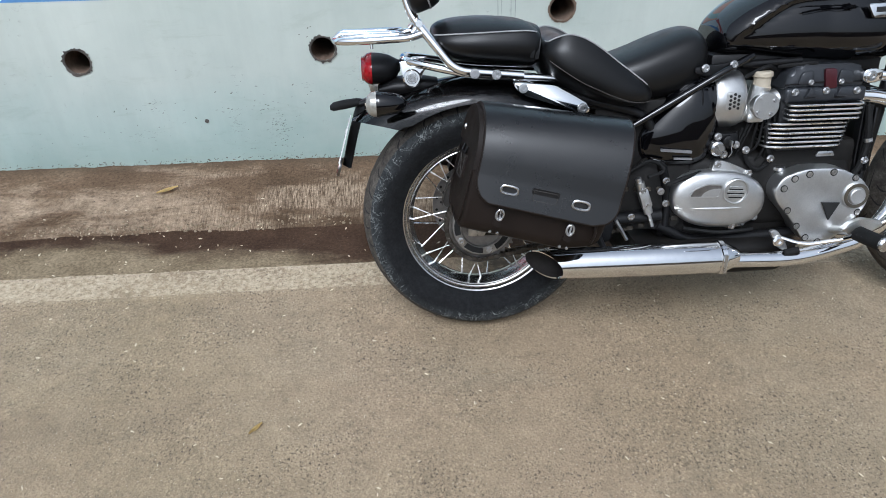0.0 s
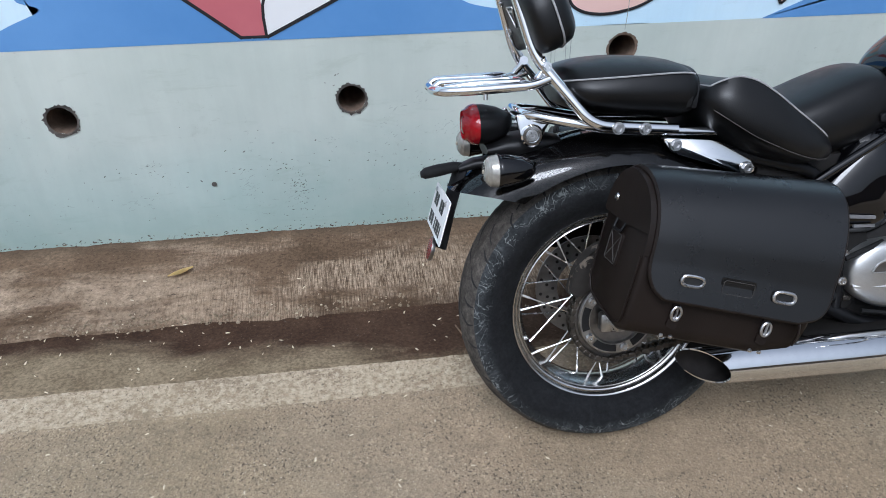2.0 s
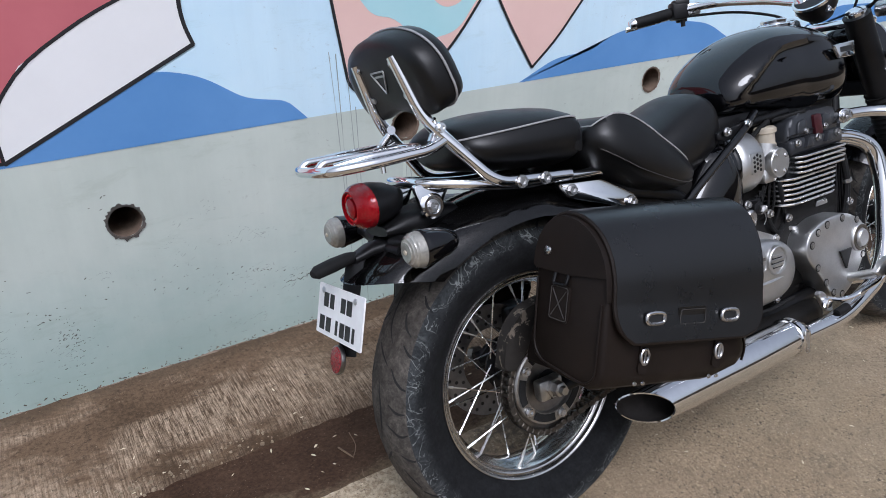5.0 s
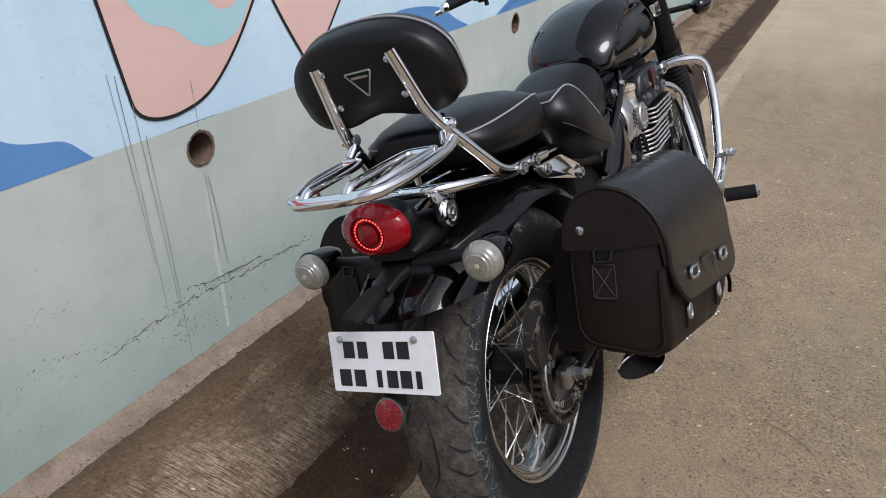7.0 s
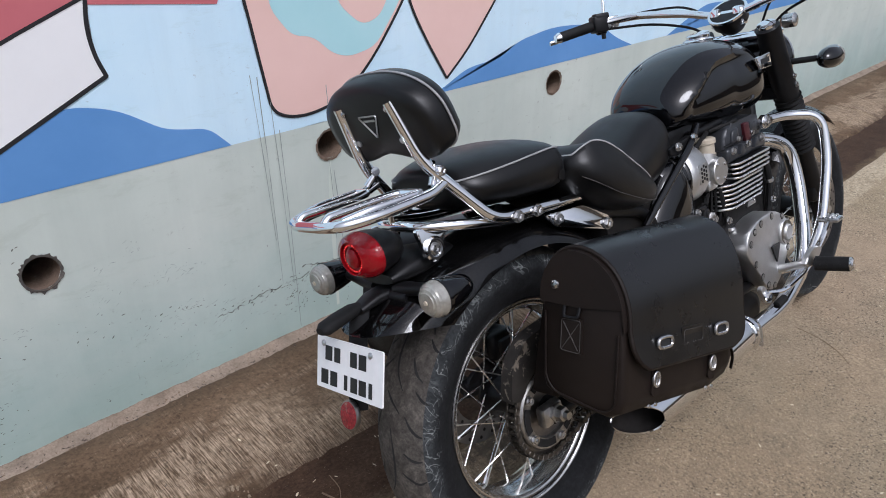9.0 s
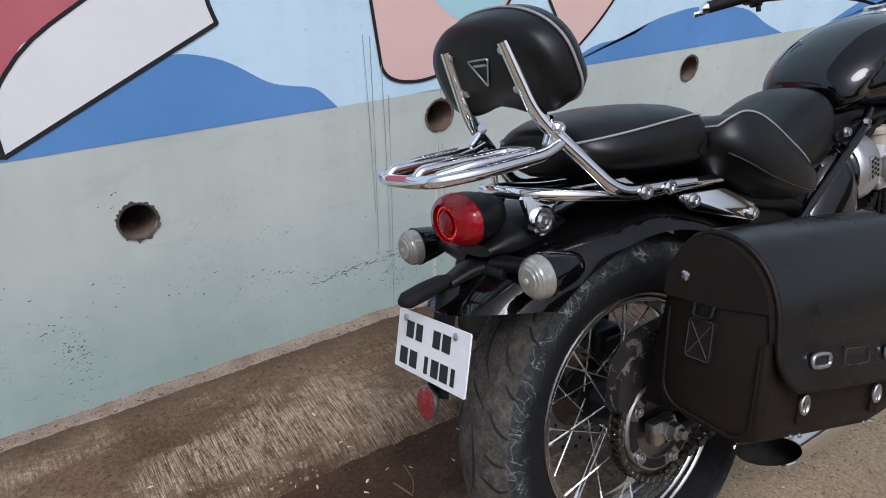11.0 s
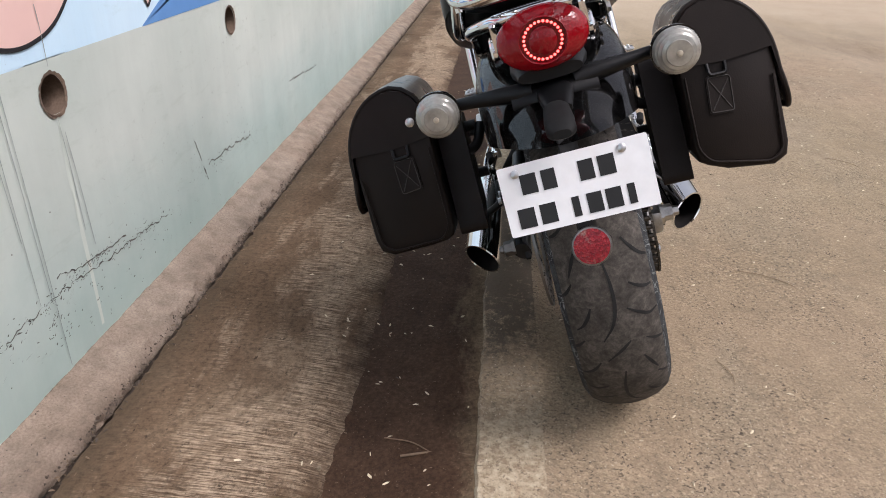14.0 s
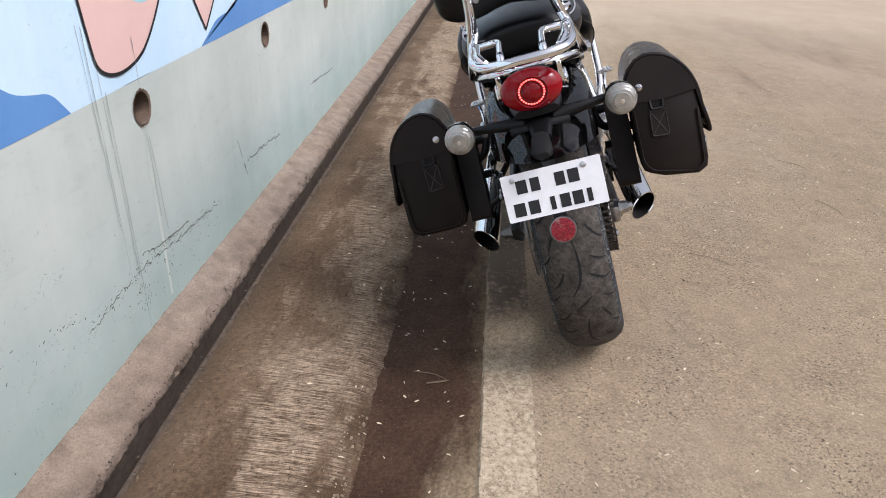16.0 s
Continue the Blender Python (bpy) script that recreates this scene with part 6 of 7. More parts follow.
for a in (0.6, 2.2, 3.8, 5.3):
    part("cover_screw", bolt((0.756 + 0.026 * math.cos(a), -0.140, 0.632 + 0.026 * math.sin(a)), 0.0042, 0.0035), "steel", thr)
part("sensor_cap", lathe([(0.025, 0), (0.025, 0.006), (0.0225, 0.008), (0.0225, 0.032), (0.0265, 0.034), (0.0265, 0.044), (0.022, 0.048), (0.001, 0.048)], 22, basis((0.753, -0.104, 0.672), (0.748, -0.104, 2))), "brass", bike, "tan plastic cap")
part("hose", tube([(0.70, -0.10, 0.70), (0.76, -0.11, 0.735), (0.80, -0.08, 0.72)], 0.006, 8), "rubber", bike)

part("radiator_shroud", join(*[box((1.055 + 0.012 * i, -0.100, 0.40 + 0.01 * i), (1.061 + 0.012 * i, -0.070, 0.64 - 0.01 * i), 0.002, 1) for i in range(4)]), "satin", bike, "ribbed black radiator shroud")
for pts, r in (([(1.060, -0.112, 0.62), (1.072, -0.120, 0.52), (1.058, -0.118, 0.44), (1.03, -0.11, 0.40)], 0.009), ([(0.72, -0.118, 0.51), (0.735, -0.122, 0.47), (0.765, -0.120, 0.45), (0.80, -0.11, 0.47)], 0.006),
               ([(0.60, -0.13, 0.455), (0.54, -0.15, 0.445), (0.50, -0.15, 0.43)], 0.006), ([(0.78, -0.115, 0.60), (0.775, -0.125, 0.545), (0.79, -0.12, 0.50)], 0.007), ([(0.56, -0.145, 0.30), (0.66, -0.15, 0.283), (0.76, -0.15, 0.29)], 0.005)):
    part("hose", tube(pts, r, 8, 0.03), "rubber", bike)
part("hose_clip", lathe([(0.0115, -0.005), (0.0115, 0.005), (0.0095, 0.005), (0.0095, -0.005)], 14, basis((1.071, -0.1195, 0.525), (1.072, -0.1200, 0.520)), True), "steel", bike)
lock = part("seat_lock", join(lathe([(0.017, 0), (0.017, 0.018), (0.013, 0.020), (0.001, 0.020)], 20, at_y((0.668, -0.118, 0.538))), box((0.630, -0.122, 0.515), (0.700, -0.116, 0.560), 0.006)), "satin", bike, "black lock plate with key barrel")
part("key", join(box((0.6665, -0.158, 0.530), (0.6695, -0.136, 0.546), 0.001, 1), tube([(0.668, -0.150, 0.530), (0.672, -0.152, 0.512), (0.664, -0.150, 0.500)], 0.0012, 5, 0.01)), "steel", lock)
for bx, bz in ((0.640, 0.552), (0.692, 0.528), (0.722, 0.512), (0.600, 0.585), (0.585, 0.735), (0.660, 0.742), (0.545, 0.415), (0.548, 0.385), (0.705, 0.330), (0.770, 0.318), (1.066, 0.470), (0.795, 0.485)):
    part("bolt", bolt((bx, -0.124, bz), 0.0085, 0.009), "steel", bike)
part("frame_bracket", prism(rounded([(0.560, 0.735), (0.665, 0.748), (0.670, 0.732), (0.600, 0.712), (0.562, 0.718)], 0.006, 2), 0.105, 0.118, SIDE, 0.003), "satin", bike)
part("drain_bung", lathe([(0.016, 0), (0.018, 0.006), (0.011, 0.008), (0.010, 0.002), (0.001, 0.002)], 16, at_y((0.760, -0.112, 0.318))), "rubber", bike)

# side cover
sc = rounded([(0.420, 0.560), (0.518, 0.673), (0.573, 0.712), (0.628, 0.692), (0.655, 0.631), (0.648, 0.555), (0.622, 0.478), (0.580, 0.463), (0.475, 0.465), (0.432, 0.495)], 0.035, 5)
side_r = part("side_cover", dome(sc, 0.05, 0.085, 0.140, SIDE, 2.4, 12), "gloss", bike, "gloss black side cover", 60)
part("script_bar", prism(rounded([(0.478, 0.521), (0.566, 0.512), (0.566, 0.520), (0.478, 0.529)], 0.003, 2), 0.139, 0.1408, SIDE), "script", side_r, "plain silver bar")
part("script_bar", prism([(0.518, 0.496), (0.568, 0.493), (0.568, 0.499), (0.518, 0.502)], 0.134, 0.1385, SIDE), "script", side_r)
part("side_cover", dome(sc, -0.05, -0.085, -0.140, SIDE, 2.4, 12), "gloss", bike, "", 60)
part("ignition_barrel", join(lathe([(0.020, 0), (0.020, 0.03), (0.015, 0.034), (0.001, 0.034)], 20, at_y((0.640, -0.105, 0.520))), bolt((0.665, -0.115, 0.500), 0.009, 0.008), bolt((0.618, -0.11, 0.540), 0.010, 0.01)), "steel", bike)
for i in range(9):
    p = [(0.62 + 0.02 * i, -0.09 - 0.012 * math.sin(i * 2.1), 0.46 + 0.03 * math.sin(i * 1.7)), (0.66 + 0.02 * i, -0.11 - 0.01 * math.cos(i), 0.50 + 0.02 * math.cos(i * 2.3)), (0.70 + 0.014 * i, -0.11, 0.56 + 0.01 * i)]
    part("wire", tube(p, 0.0035, 6, 0.05), "rubber", bike)
mc = part("rear_master_cylinder", join(rod((0.424, -0.150, 0.440), (0.456, -0.150, 0.352), 0.0125, 14), moved(box((-0.014, -0.012, -0.034), (0.014, 0.012, 0.020), 0.005), Matrix.Translation((0.438, -0.152, 0.402)) @ Matrix.Rotation(radians(-20), 4, "Y")), rod((0.452, -0.150, 0.362), (0.470, -0.150, 0.312), 0.0050, 8), rod((0.419, -0.150, 0.452), (0.426, -0.150, 0.435), 0.0085, 10)), "alloy", bike, "silver brake master cylinder")
for px, pz in ((0.431, 0.420), (0.447, 0.378)):
    part("bolt", bolt((px, -0.164, pz), 0.0065, 0.006), "steel", mc)
part("frame_plate", prism(rounded([(0.350, 0.300), (0.560, 0.285), (0.580, 0.480), (0.470, 0.520), (0.380, 0.430)], 0.03, 4), 0.100, 0.112, SIDE, 0.004), "grime", bike, "black frame plate behind the rear linkage")
part("brake_hose", tube([(0.445, -0.155, 0.455), (0.50, -0.15, 0.47), (0.46, -0.13, 0.50), (0.40, -0.12, 0.46)], 0.005, 8, 0.05), "rubber", bike)
for x, z in ((0.500, 0.44), (0.488, 0.41), (0.505, 0.375), (0.41, 0.34), (0.70, 0.30)):
    part("bolt", bolt((x, -0.142, z), 0.008, 0.008), "steel", bike)
part("stand_spring", tube([(0.365, -0.15, 0.335), (0.400, -0.15, 0.275)], 0.005, 8), "steel", bike)

# exhaust, both sides
for s in (-1, 1):
    off = 0.236 if s > 0 else 0.214
    head_pipe = part("exhaust_header", tube([(1.005, 0.080 * s, 0.645), (1.110, 0.096 * s, 0.640), (1.192, 0.124 * s, 0.600), (1.198, 0.144 * s, 0.495), (1.125, 0.184 * s, 0.330), (1.05, 0.200 * s, 0.262), (0.86, (off + 0.004) * s, 0.222), (0.67, (off + 0.004) * s, 0.228)], 0.0215, 18, 0.07), "chrome", bike, "chrome exhaust header pipe")
    part("header_clamp", lathe([(0.022, 0), (0.036, 0.003), (0.036, 0.009), (0.028, 0.011), (0.028, 0.014), (0.034, 0.016), (0.034, 0.022), (0.027, 0.024), (0.027, 0.027), (0.031, 0.029), (0.031, 0.036), (0.022, 0.040)], 20, basis((1.005, 0.080 * s, 0.645), (1.1, 0.094 * s, 0.64))), "chrome", head_pipe)
    for dz in (0.040, -0.040):
        part("flange_nut", lathe([(0.010, 0), (0.010, 0.010), (0.005, 0.011), (0.005, 0.022), (0.001, 0.023)], 6, basis((1.008, 0.088 * s, 0.645 + dz), (1.1, 0.100 * s, 0.645 + dz))), "steel", head_pipe)
    sil = []
    for x, r in ((0.690, 0.024), (0.682, 0.029), (0.655, 0.040), (0.640, 0.0435), (0.45, 0.0435), (0.26, 0.042), (0.160, 0.040)):
        t = (0.690 - x) / 0.53
        row = []
        for i in range(32):
            a = 2 * math.pi * i / 32
            xx = x
            if x < 0.2:
                xx = x + 0.042 * math.cos(a) * s - 0.016 * math.sin(a) - 0.006
            row.append((xx, off * s + r * math.cos(a), 0.236 + 0.004 * t + r * math.sin(a)))
        sil.append(row)
    inner = []
    for x, r in ((0.160, 0.0368), (0.26, 0.0370), (0.30, 0.03)):
        inner.append([((x + (0.042 * math.cos(a) * s - 0.016 * math.sin(a) - 0.006 if x < 0.2 else 0.03)), off * s + r * math.cos(a), 0.240 + r * math.sin(a)) for a in [2 * math.pi * i / 32 for i in range(32)]])
    bm = loft(sil + inner[:1], False)
    muf = part("silencer", bm, "chrome", bike, "polished chrome silencer with slash-cut end", 50)
    part("silencer_bore", loft(inner + [[(0.34, off * s, 0.240)] * 32], False), "bore", muf, "sooty bore of the silencer")
    part("silencer_clamp", lathe([(0.0435, 0), (0.0475, 0.002), (0.0475, 0.014), (0.0435, 0.016)], 32, basis((0.632, off * s, 0.236), (1.6, off * s, 0.236)), True), "chrome", muf)
    part("clamp_bolt", rod((0.640, off * s - 0.046, 0.26), (0.640, off * s - 0.046, 0.21), 0.005, 8), "steel", muf)

part("exhaust_collector", loft([super_ring(x, 0, 0.205, w, h, h, 4.0, 28) for x, w, h in ((0.42, 0.10, 0.02), (0.44, 0.145, 0.048), (0.60, 0.165, 0.060), (0.84, 0.165, 0.058), (0.90, 0.14, 0.044), (0.93, 0.09, 0.02))]), "grime", bike, "black exhaust collector box under the engine")
caliper = part("brake_caliper", join(box((0.045, 0.070, 0.365), (0.125, 0.142, 0.430), 0.014, 3), box((0.060, 0.060, 0.380), (0.110, 0.150, 0.416), 0.008)), "satin", bike, "black rear brake caliper")
part("caliper_bolt", join(*[rod((x, 0.150, 0.398), (x, 0.156, 0.398), 0.007, 6) for x in (0.066, 0.104)]), "steel", caliper)
part("torque_arm", prism(rounded([(-0.03, 0.300), (0.02, 0.292), (0.16, 0.350), (0.15, 0.378), (0.0, 0.346)], 0.012, 3), -0.124, -0.114, SIDE, 0.003), "satin", bike)
part("axle_nut", lathe([(0.020, 0), (0.020, 0.006), (0.0155, 0.006), (0.015, 0.022), (0.009, 0.024), (0.008, 0.032)], 6, basis((-0.005, 0.140, 0.324), (-0.005, 1.0, 0.324))), "dull", bike)
for s in (-1, 1):
    part("silencer_hanger", join(tube([(0.30, 0.13 * s, 0.34), (0.31, 0.175 * s, 0.30), (0.32, (0.20 if s < 0 else 0.222) * s, 0.274)], 0.009, 10, 0.03), prism(rounded([(0.27, 0.335), (0.36, 0.335), (0.35, 0.275), (0.29, 0.272)], 0.012, 3), 0.150 if s < 0 else -0.158, 0.158 if s < 0 else -0.150, SIDE, 0.002)), "satin", bike, "black silencer hanger")

# engine guard
for s in (-1, 1):
    g = part("engine_guard", tube([(1.060, 0.134 * s, 0.703), (1.130, 0.150 * s, 0.700), (1.212, 0.217 * s, 0.682), (1.203, 0.232 * s, 0.560), (1.130, 0.235 * s, 0.380), (1.070, 0.210 * s, 0.275), (1.03, 0.12 * s, 0.255)], 0.0145, 16, 0.065), "chrome", bike, "chrome engine guard bar")
    part("guard_lug", prism(rounded([(1.008, 0.716), (1.030, 0.724), (1.060, 0.716), (1.092, 0.703), (1.060, 0.690), (1.030, 0.682), (1.008, 0.690)], 0.012, 3), 0.128 if s < 0 else -0.142, 0.142 if s < 0 else -0.128, SIDE, 0.003), "chrome", g)
    part("bolt", bolt((1.030, -0.142, 0.703) if s < 0 else (1.030, 0.134, 0.703), 0.011, 0.008), "steel", g)

# foot controls
for s in (-1, 1):
    peg = part("foot_peg", tube([(0.992, 0.262 * s, 0.306), (1.010, 0.345 * s, 0.304)], 0.021, 14, flat=0.8), "rubber", bike, "black ribbed rubber foot peg")
    part("peg_end", lathe([(0.019, 0), (0.0195, 0.006), (0.015, 0.010), (0.001, 0.011)], 16, basis((1.010, 0.344 * s, 0.304), (1.014, 0.364 * s, 0.304))), "steel", peg, "bright metal peg end")
    for i in range(1, 6):
        part("peg_rib", tube([(1.004 + 0.004 * i, (0.248 + 0.016 * i) * s, 0.312), (0.987 + 0.004 * i, (0.248 + 0.016 * i) * s, 0.324), (0.970 + 0.004 * i, (0.248 + 0.016 * i) * s, 0.306)], 0.003, 6, 0.01), "rubber", peg)
    part("peg_hanger", join(tube([(0.97, 0.120 * s, 0.275), (0.985, 0.19 * s, 0.290), (0.988, 0.235 * s, 0.304)], 0.012, 12, 0.03), moved(prism(rounded([(0.948, 0.314), (0.975, 0.334), (1.005, 0.344), (1.062, 0.334), (1.068, 0.318), (1.020, 0.300), (0.985, 0.296)], 0.010, 3), 0.240 if s < 0 else -0.254, 0.254 if s < 0 else -0.240, SIDE, 0.005), Matrix())), "alloy", peg, "silver peg hanger")
    part("pedal", tube([(0.800, 0.200 * s, 0.285), (0.870, 0.222 * s, 0.262), (1.00, 0.240 * s, 0.285), (1.110, 0.245 * s, 0.350), (1.125, 0.255 * s, 0.39)], 0.006, 8, 0.04), "chrome", peg)
    pad = part("pedal_pad", box((1.112, (0.226 if s > 0 else -0.284), 0.386), (1.158, (0.284 if s > 0 else -0.226), 0.398), 0.005), "steel", peg)
    part("pad_studs", join(*[box((1.116 + 0.0105 * i, 0.231 * s + 0.0125 * j * s - 0.004, 0.397), (1.123 + 0.0105 * i, 0.231 * s + 0.0125 * j * s + 0.004, 0.402), 0.001, 1) for i in range(4) for j in range(4)]), "steel", pad)
    part("brake_lever", prism(rounded([(0.780, 0.300), (0.800, 0.305), (0.832, 0.262), (0.842, 0.240), (0.815, 0.246)], 0.010, 3), 0.192 if s < 0 else -0.205, 0.205 if s < 0 else -0.192, SIDE, 0.003), "alloy", peg)
    part("lever_pivot", bolt((0.806, -0.205 if s < 0 else 0.213, 0.272), 0.012, 0.012), "chrome", peg)
    part("pedal_rubber", tube([(0.820, 0.225 * s, 0.243), (0.855, 0.232 * s, 0.252)], 0.011, 10), "rubber", peg)
part("side_stand", join(tube([(0.90, 0.13, 0.26), (0.86, 0.26, 0.11), (0.845, 0.335, 0.008)], 0.012, 10, 0.03), box((0.82, 0.315, -0.098 + 0.095), (0.875, 0.365, 0.012), 0.004)), "satin", bike, "black side stand")

# front end
RAKE = radians(25.3)


def fork_point(d, y):
    """A point d metres up the fork from the front axle."""
    return (FC[0] - 0.045 - d * math.sin(RAKE) + 0.02, y, FC[2] + d * math.cos(RAKE))


for s in (-1, 1):
    y = 0.100 * s
    fork = part("fork_leg", rod(fork_point(-0.03, y), fork_point(0.30, y), 0.027, 20), "satin", bike, "black fork leg with ribbed gaiter")
    gait = [(0.034 + (0.006 if i % 2 else 0.0), 0.008 * i) for i in range(26)]
    part("gaiter", lathe(gait, 24, basis(fork_point(0.26, y), fork_point(1, y))), "rubber", fork, "ribbed black rubber gaiter")
    part("fork_shroud", rod(fork_point(0.45, y), fork_point(0.70, y), 0.035, 20), "satin", fork)
    part("fork_cap", lathe([(0.026, 0), (0.026, 0.012), (0.016, 0.016), (0.001, 0.017)], 18, basis(fork_point(0.70, y), fork_point(1, y))), "chrome", fork)
    part("fork_bolt", join(bolt((fork_point(0.50, y)[0], y - 0.035, fork_point(0.50, y)[2]), 0.007, 0.006), bolt((fork_point(0.53, y)[0], y - 0.035, fork_point(0.53, y)[2]), 0.007, 0.006)), "steel", fork)
part("lower_yoke", box((fork_point(0.48, 0)[0] - 0.03, -0.125, fork_point(0.48, 0)[2] - 0.02), (fork_point(0.48, 0)[0] + 0.05, 0.125, fork_point(0.48, 0)[2] + 0.02), 0.012), "satin", bike)
part("top_yoke", box((fork_point(0.68, 0)[0] - 0.03, -0.125, fork_point(0.68, 0)[2] - 0.012), (fork_point(0.68, 0)[0] + 0.05, 0.125, fork_point(0.68, 0)[2] + 0.012), 0.010), "chrome", bike, "polished top yoke")
part("front_caliper", box((1.40, -0.115, 0.36), (1.47, -0.070, 0.44), 0.012, 3), "satin", bike)
part("front_axle", rod((1.475, -0.13, 0.318), (1.475, 0.13, 0.318), 0.012, 12), "steel", bike)
rings = []
for i in range(22):
    ang = radians(-48 + 92 * i / 21)
    row = []
    for j in range(15):
        u = -1 + j / 7
        r = 0.348 - 0.030 * abs(u) ** 3
        row.append((FC[0] + r * math.sin(ang), 0.074 * u, FC[2] + r * math.cos(ang)))
    rings.append(row)
bm = loft(rings, False, False)
bmesh.ops.solidify(bm, geom=bm.faces[:], thickness=0.004)
part("front_mudguard", bm, "gloss", bike, "gloss black front mudguard")
HL = fork_point(0.60, 0)
lampm = basis((HL[0] + 0.04, 0, HL[2] - 0.01), (HL[0] + 1.04, 0, HL[2] - 0.08))
hl = part("headlight", lathe([(0.03, -0.02), (0.07, 0.0), (0.092, 0.05), (0.097, 0.085), (0.093, 0.09)], 32, lampm), "gloss", bike, "black round headlight with chrome rim")
part("headlight_rim", lathe([(0.088, 0.084), (0.099, 0.084), (0.099, 0.094), (0.088, 0.094)], 32, lampm, True), "chrome", hl)
part("headlight_glass", lathe([(0.088, 0.088), (0.07, 0.096), (0.001, 0.10)], 32, lampm), "clear", hl)
part("instrument", lathe([(0.03, -0.03), (0.052, 0.0), (0.056, 0.03), (0.050, 0.036), (0.001, 0.034)], 28, basis((1.17, 0, 0.985), (0.85, 0, 1.45))), "satin", bike, "round black instrument pod")
part("instrument_rim", lathe([(0.050, 0.030), (0.057, 0.030), (0.057, 0.037), (0.050, 0.037)], 28, basis((1.17, 0, 0.985), (0.85, 0, 1.45)), True), "chrome", bike)

# handlebar
bar = part("handlebar", tube([(0.950, 0.462, 1.034), (1.075, 0.395, 1.050), (1.140, 0.30, 1.055), (1.150, 0.13, 1.030), (1.155, 0.04, 1.005), (1.155, -0.04, 1.005), (1.150, -0.13, 1.030), (1.140, -0.30, 1.055), (1.075, -0.395, 1.050), (0.950, -0.462, 1.034)], 0.0115, 14, 0.07), "chrome", bike, "chrome swept-back handlebar")
for s in (-1, 1):
    grip = part("grip", rod((0.952, 0.461 * s, 1.034), (1.055, 0.406 * s, 1.048), 0.0165, 16), "rubber", bar, "black rubber grip")
    part("grip_end", lathe([(0.0165, 0), (0.017, 0.006), (0.012, 0.018), (0.001, 0.019)], 16, basis((0.952, 0.461 * s, 1.034), (0.849, 0.516 * s, 1.020))), "chrome", bar, "chrome bar end")
    sw = part("switch_cluster", moved(box((-0.026, -0.024, -0.026), (0.026, 0.024, 0.028), 0.008), Matrix.Translation((1.075, 0.394 * s, 1.050)) @ Matrix.Rotation(radians(-28 * s), 4, "Z")), "satin", bar, "black switch cluster with red button")
    part("button", moved(box((-0.034, -0.009, -0.006), (-0.024, 0.009, 0.006), 0.002), Matrix.Translation((1.075, 0.388 * s, 1.046)) @ Matrix.Rotation(radians(-28 * s), 4, "Z")), "redplastic", sw)
    part("switch_half", moved(join(box((-0.030, -0.020, 0.012), (0.020, 0.014, 0.034), 0.006), box((-0.012, 0.016, -0.034), (0.024, 0.034, 0.012), 0.006), rod((0.0, 0.0, -0.03), (0.0, 0.0, -0.048), 0.007, 10)), Matrix.Translation((1.082, 0.386 * s, 1.050)) @ Matrix.Rotation(radians(-28 * s), 4, "Z")), "satin", sw)
    part("lever_perch", moved(box((-0.012, -0.018, -0.018), (0.034, 0.018, 0.018), 0.006), Matrix.Translation((1.098, 0.376 * s, 1.050)) @ Matrix.Rotation(radians(-28 * s), 4, "Z")), "steel", bar, "silver lever perch")
    part("lever", tube([(1.105, 0.395 * s, 1.042), (1.110, 0.440 * s, 1.040), (1.04, 0.485 * s, 1.030), (0.97, 0.520 * s, 1.020)], 0.006, 8, 0.03, flat=1.5), "steel", bar)
    part("bar_clamp", box((1.135, 0.035 * s - 0.014, 0.970), (1.175, 0.035 * s + 0.014, 1.025), 0.006), "chrome", bar)
    part("control_cable", tube([(1.09, 0.38 * s, 1.055), (1.15, 0.26 * s, 1.062), (1.19, 0.12 * s, 1.05), (1.24, 0.04 * s, 0.92)], 0.0035, 8, 0.08), "rubber", bar)
    part("control_cable", tube([(1.09, 0.37 * s, 1.030), (1.16, 0.25 * s, 1.02), (1.22, 0.10 * s, 0.97), (1.22, 0.03 * s, 0.82)], 0.004, 8, 0.08), "rubber", bar)
    mir = part("mirror", ball((1.075, 0.475 * s, 1.215), (0.018, 0.056, 0.052), 24, 14), "satin", bar, "round black mirror on a chrome stem")
    part("mirror_stem", tube([(1.085, 0.385 * s, 1.050), (1.105, 0.385 * s, 1.130), (1.092, 0.455 * s, 1.205)], 0.005, 10, 0.03), "chrome", mir)
    part("mirror_glass", lathe([(0.049, 0), (0.047, 0.003), (0.001, 0.0035)], 28, basis((1.060, 0.475 * s, 1.215), (0.0, 0.44 * s, 1.25))), "mirror", mir)
    c = (1.325, 0.215 * s, 0.830)
    ind = part("turn_signal", lathe([(0.004, -0.075), (0.012, -0.072), (0.022, -0.058), (0.029, -0.034), (0.033, 0.0), (0.031, 0.004)], 24, basis(c, (c[0] + 1, c[1], c[2]))), "gloss", bike, "black front turn signal on a stalk")
    part("lens", lathe([(0.0325, 0.0), (0.032, 0.014), (0.020, 0.026), (0.001, 0.029)], 24, basis(c, (c[0] + 1, c[1], c[2]))), "clear", ind)
    part("stalk", rod((1.300, 0.19 * s, 0.832), (1.260, 0.085 * s, 0.835), 0.009, 12), "satin", ind)
part("ignition_switch", lathe([(0.020, 0), (0.020, 0.03), (0.014, 0.034), (0.001, 0.034)], 20, at_y((1.235, -0.125, 0.955))), "steel", bike, "silver ignition switch")

# horn and clutter in front of the engine
part("radiator", box((1.085, -0.085, 0.38), (1.115, 0.085, 0.66), 0.006), "grime", bike, "small black radiator")


# ---- saddlebags ----
BAGM = Matrix.Translation((-0.100, 0, 0.3955)) @ Matrix.Rotation(radians(14), 4, "Y")  # local (u, y, w)
IN, OUT = 0.203, 0.357


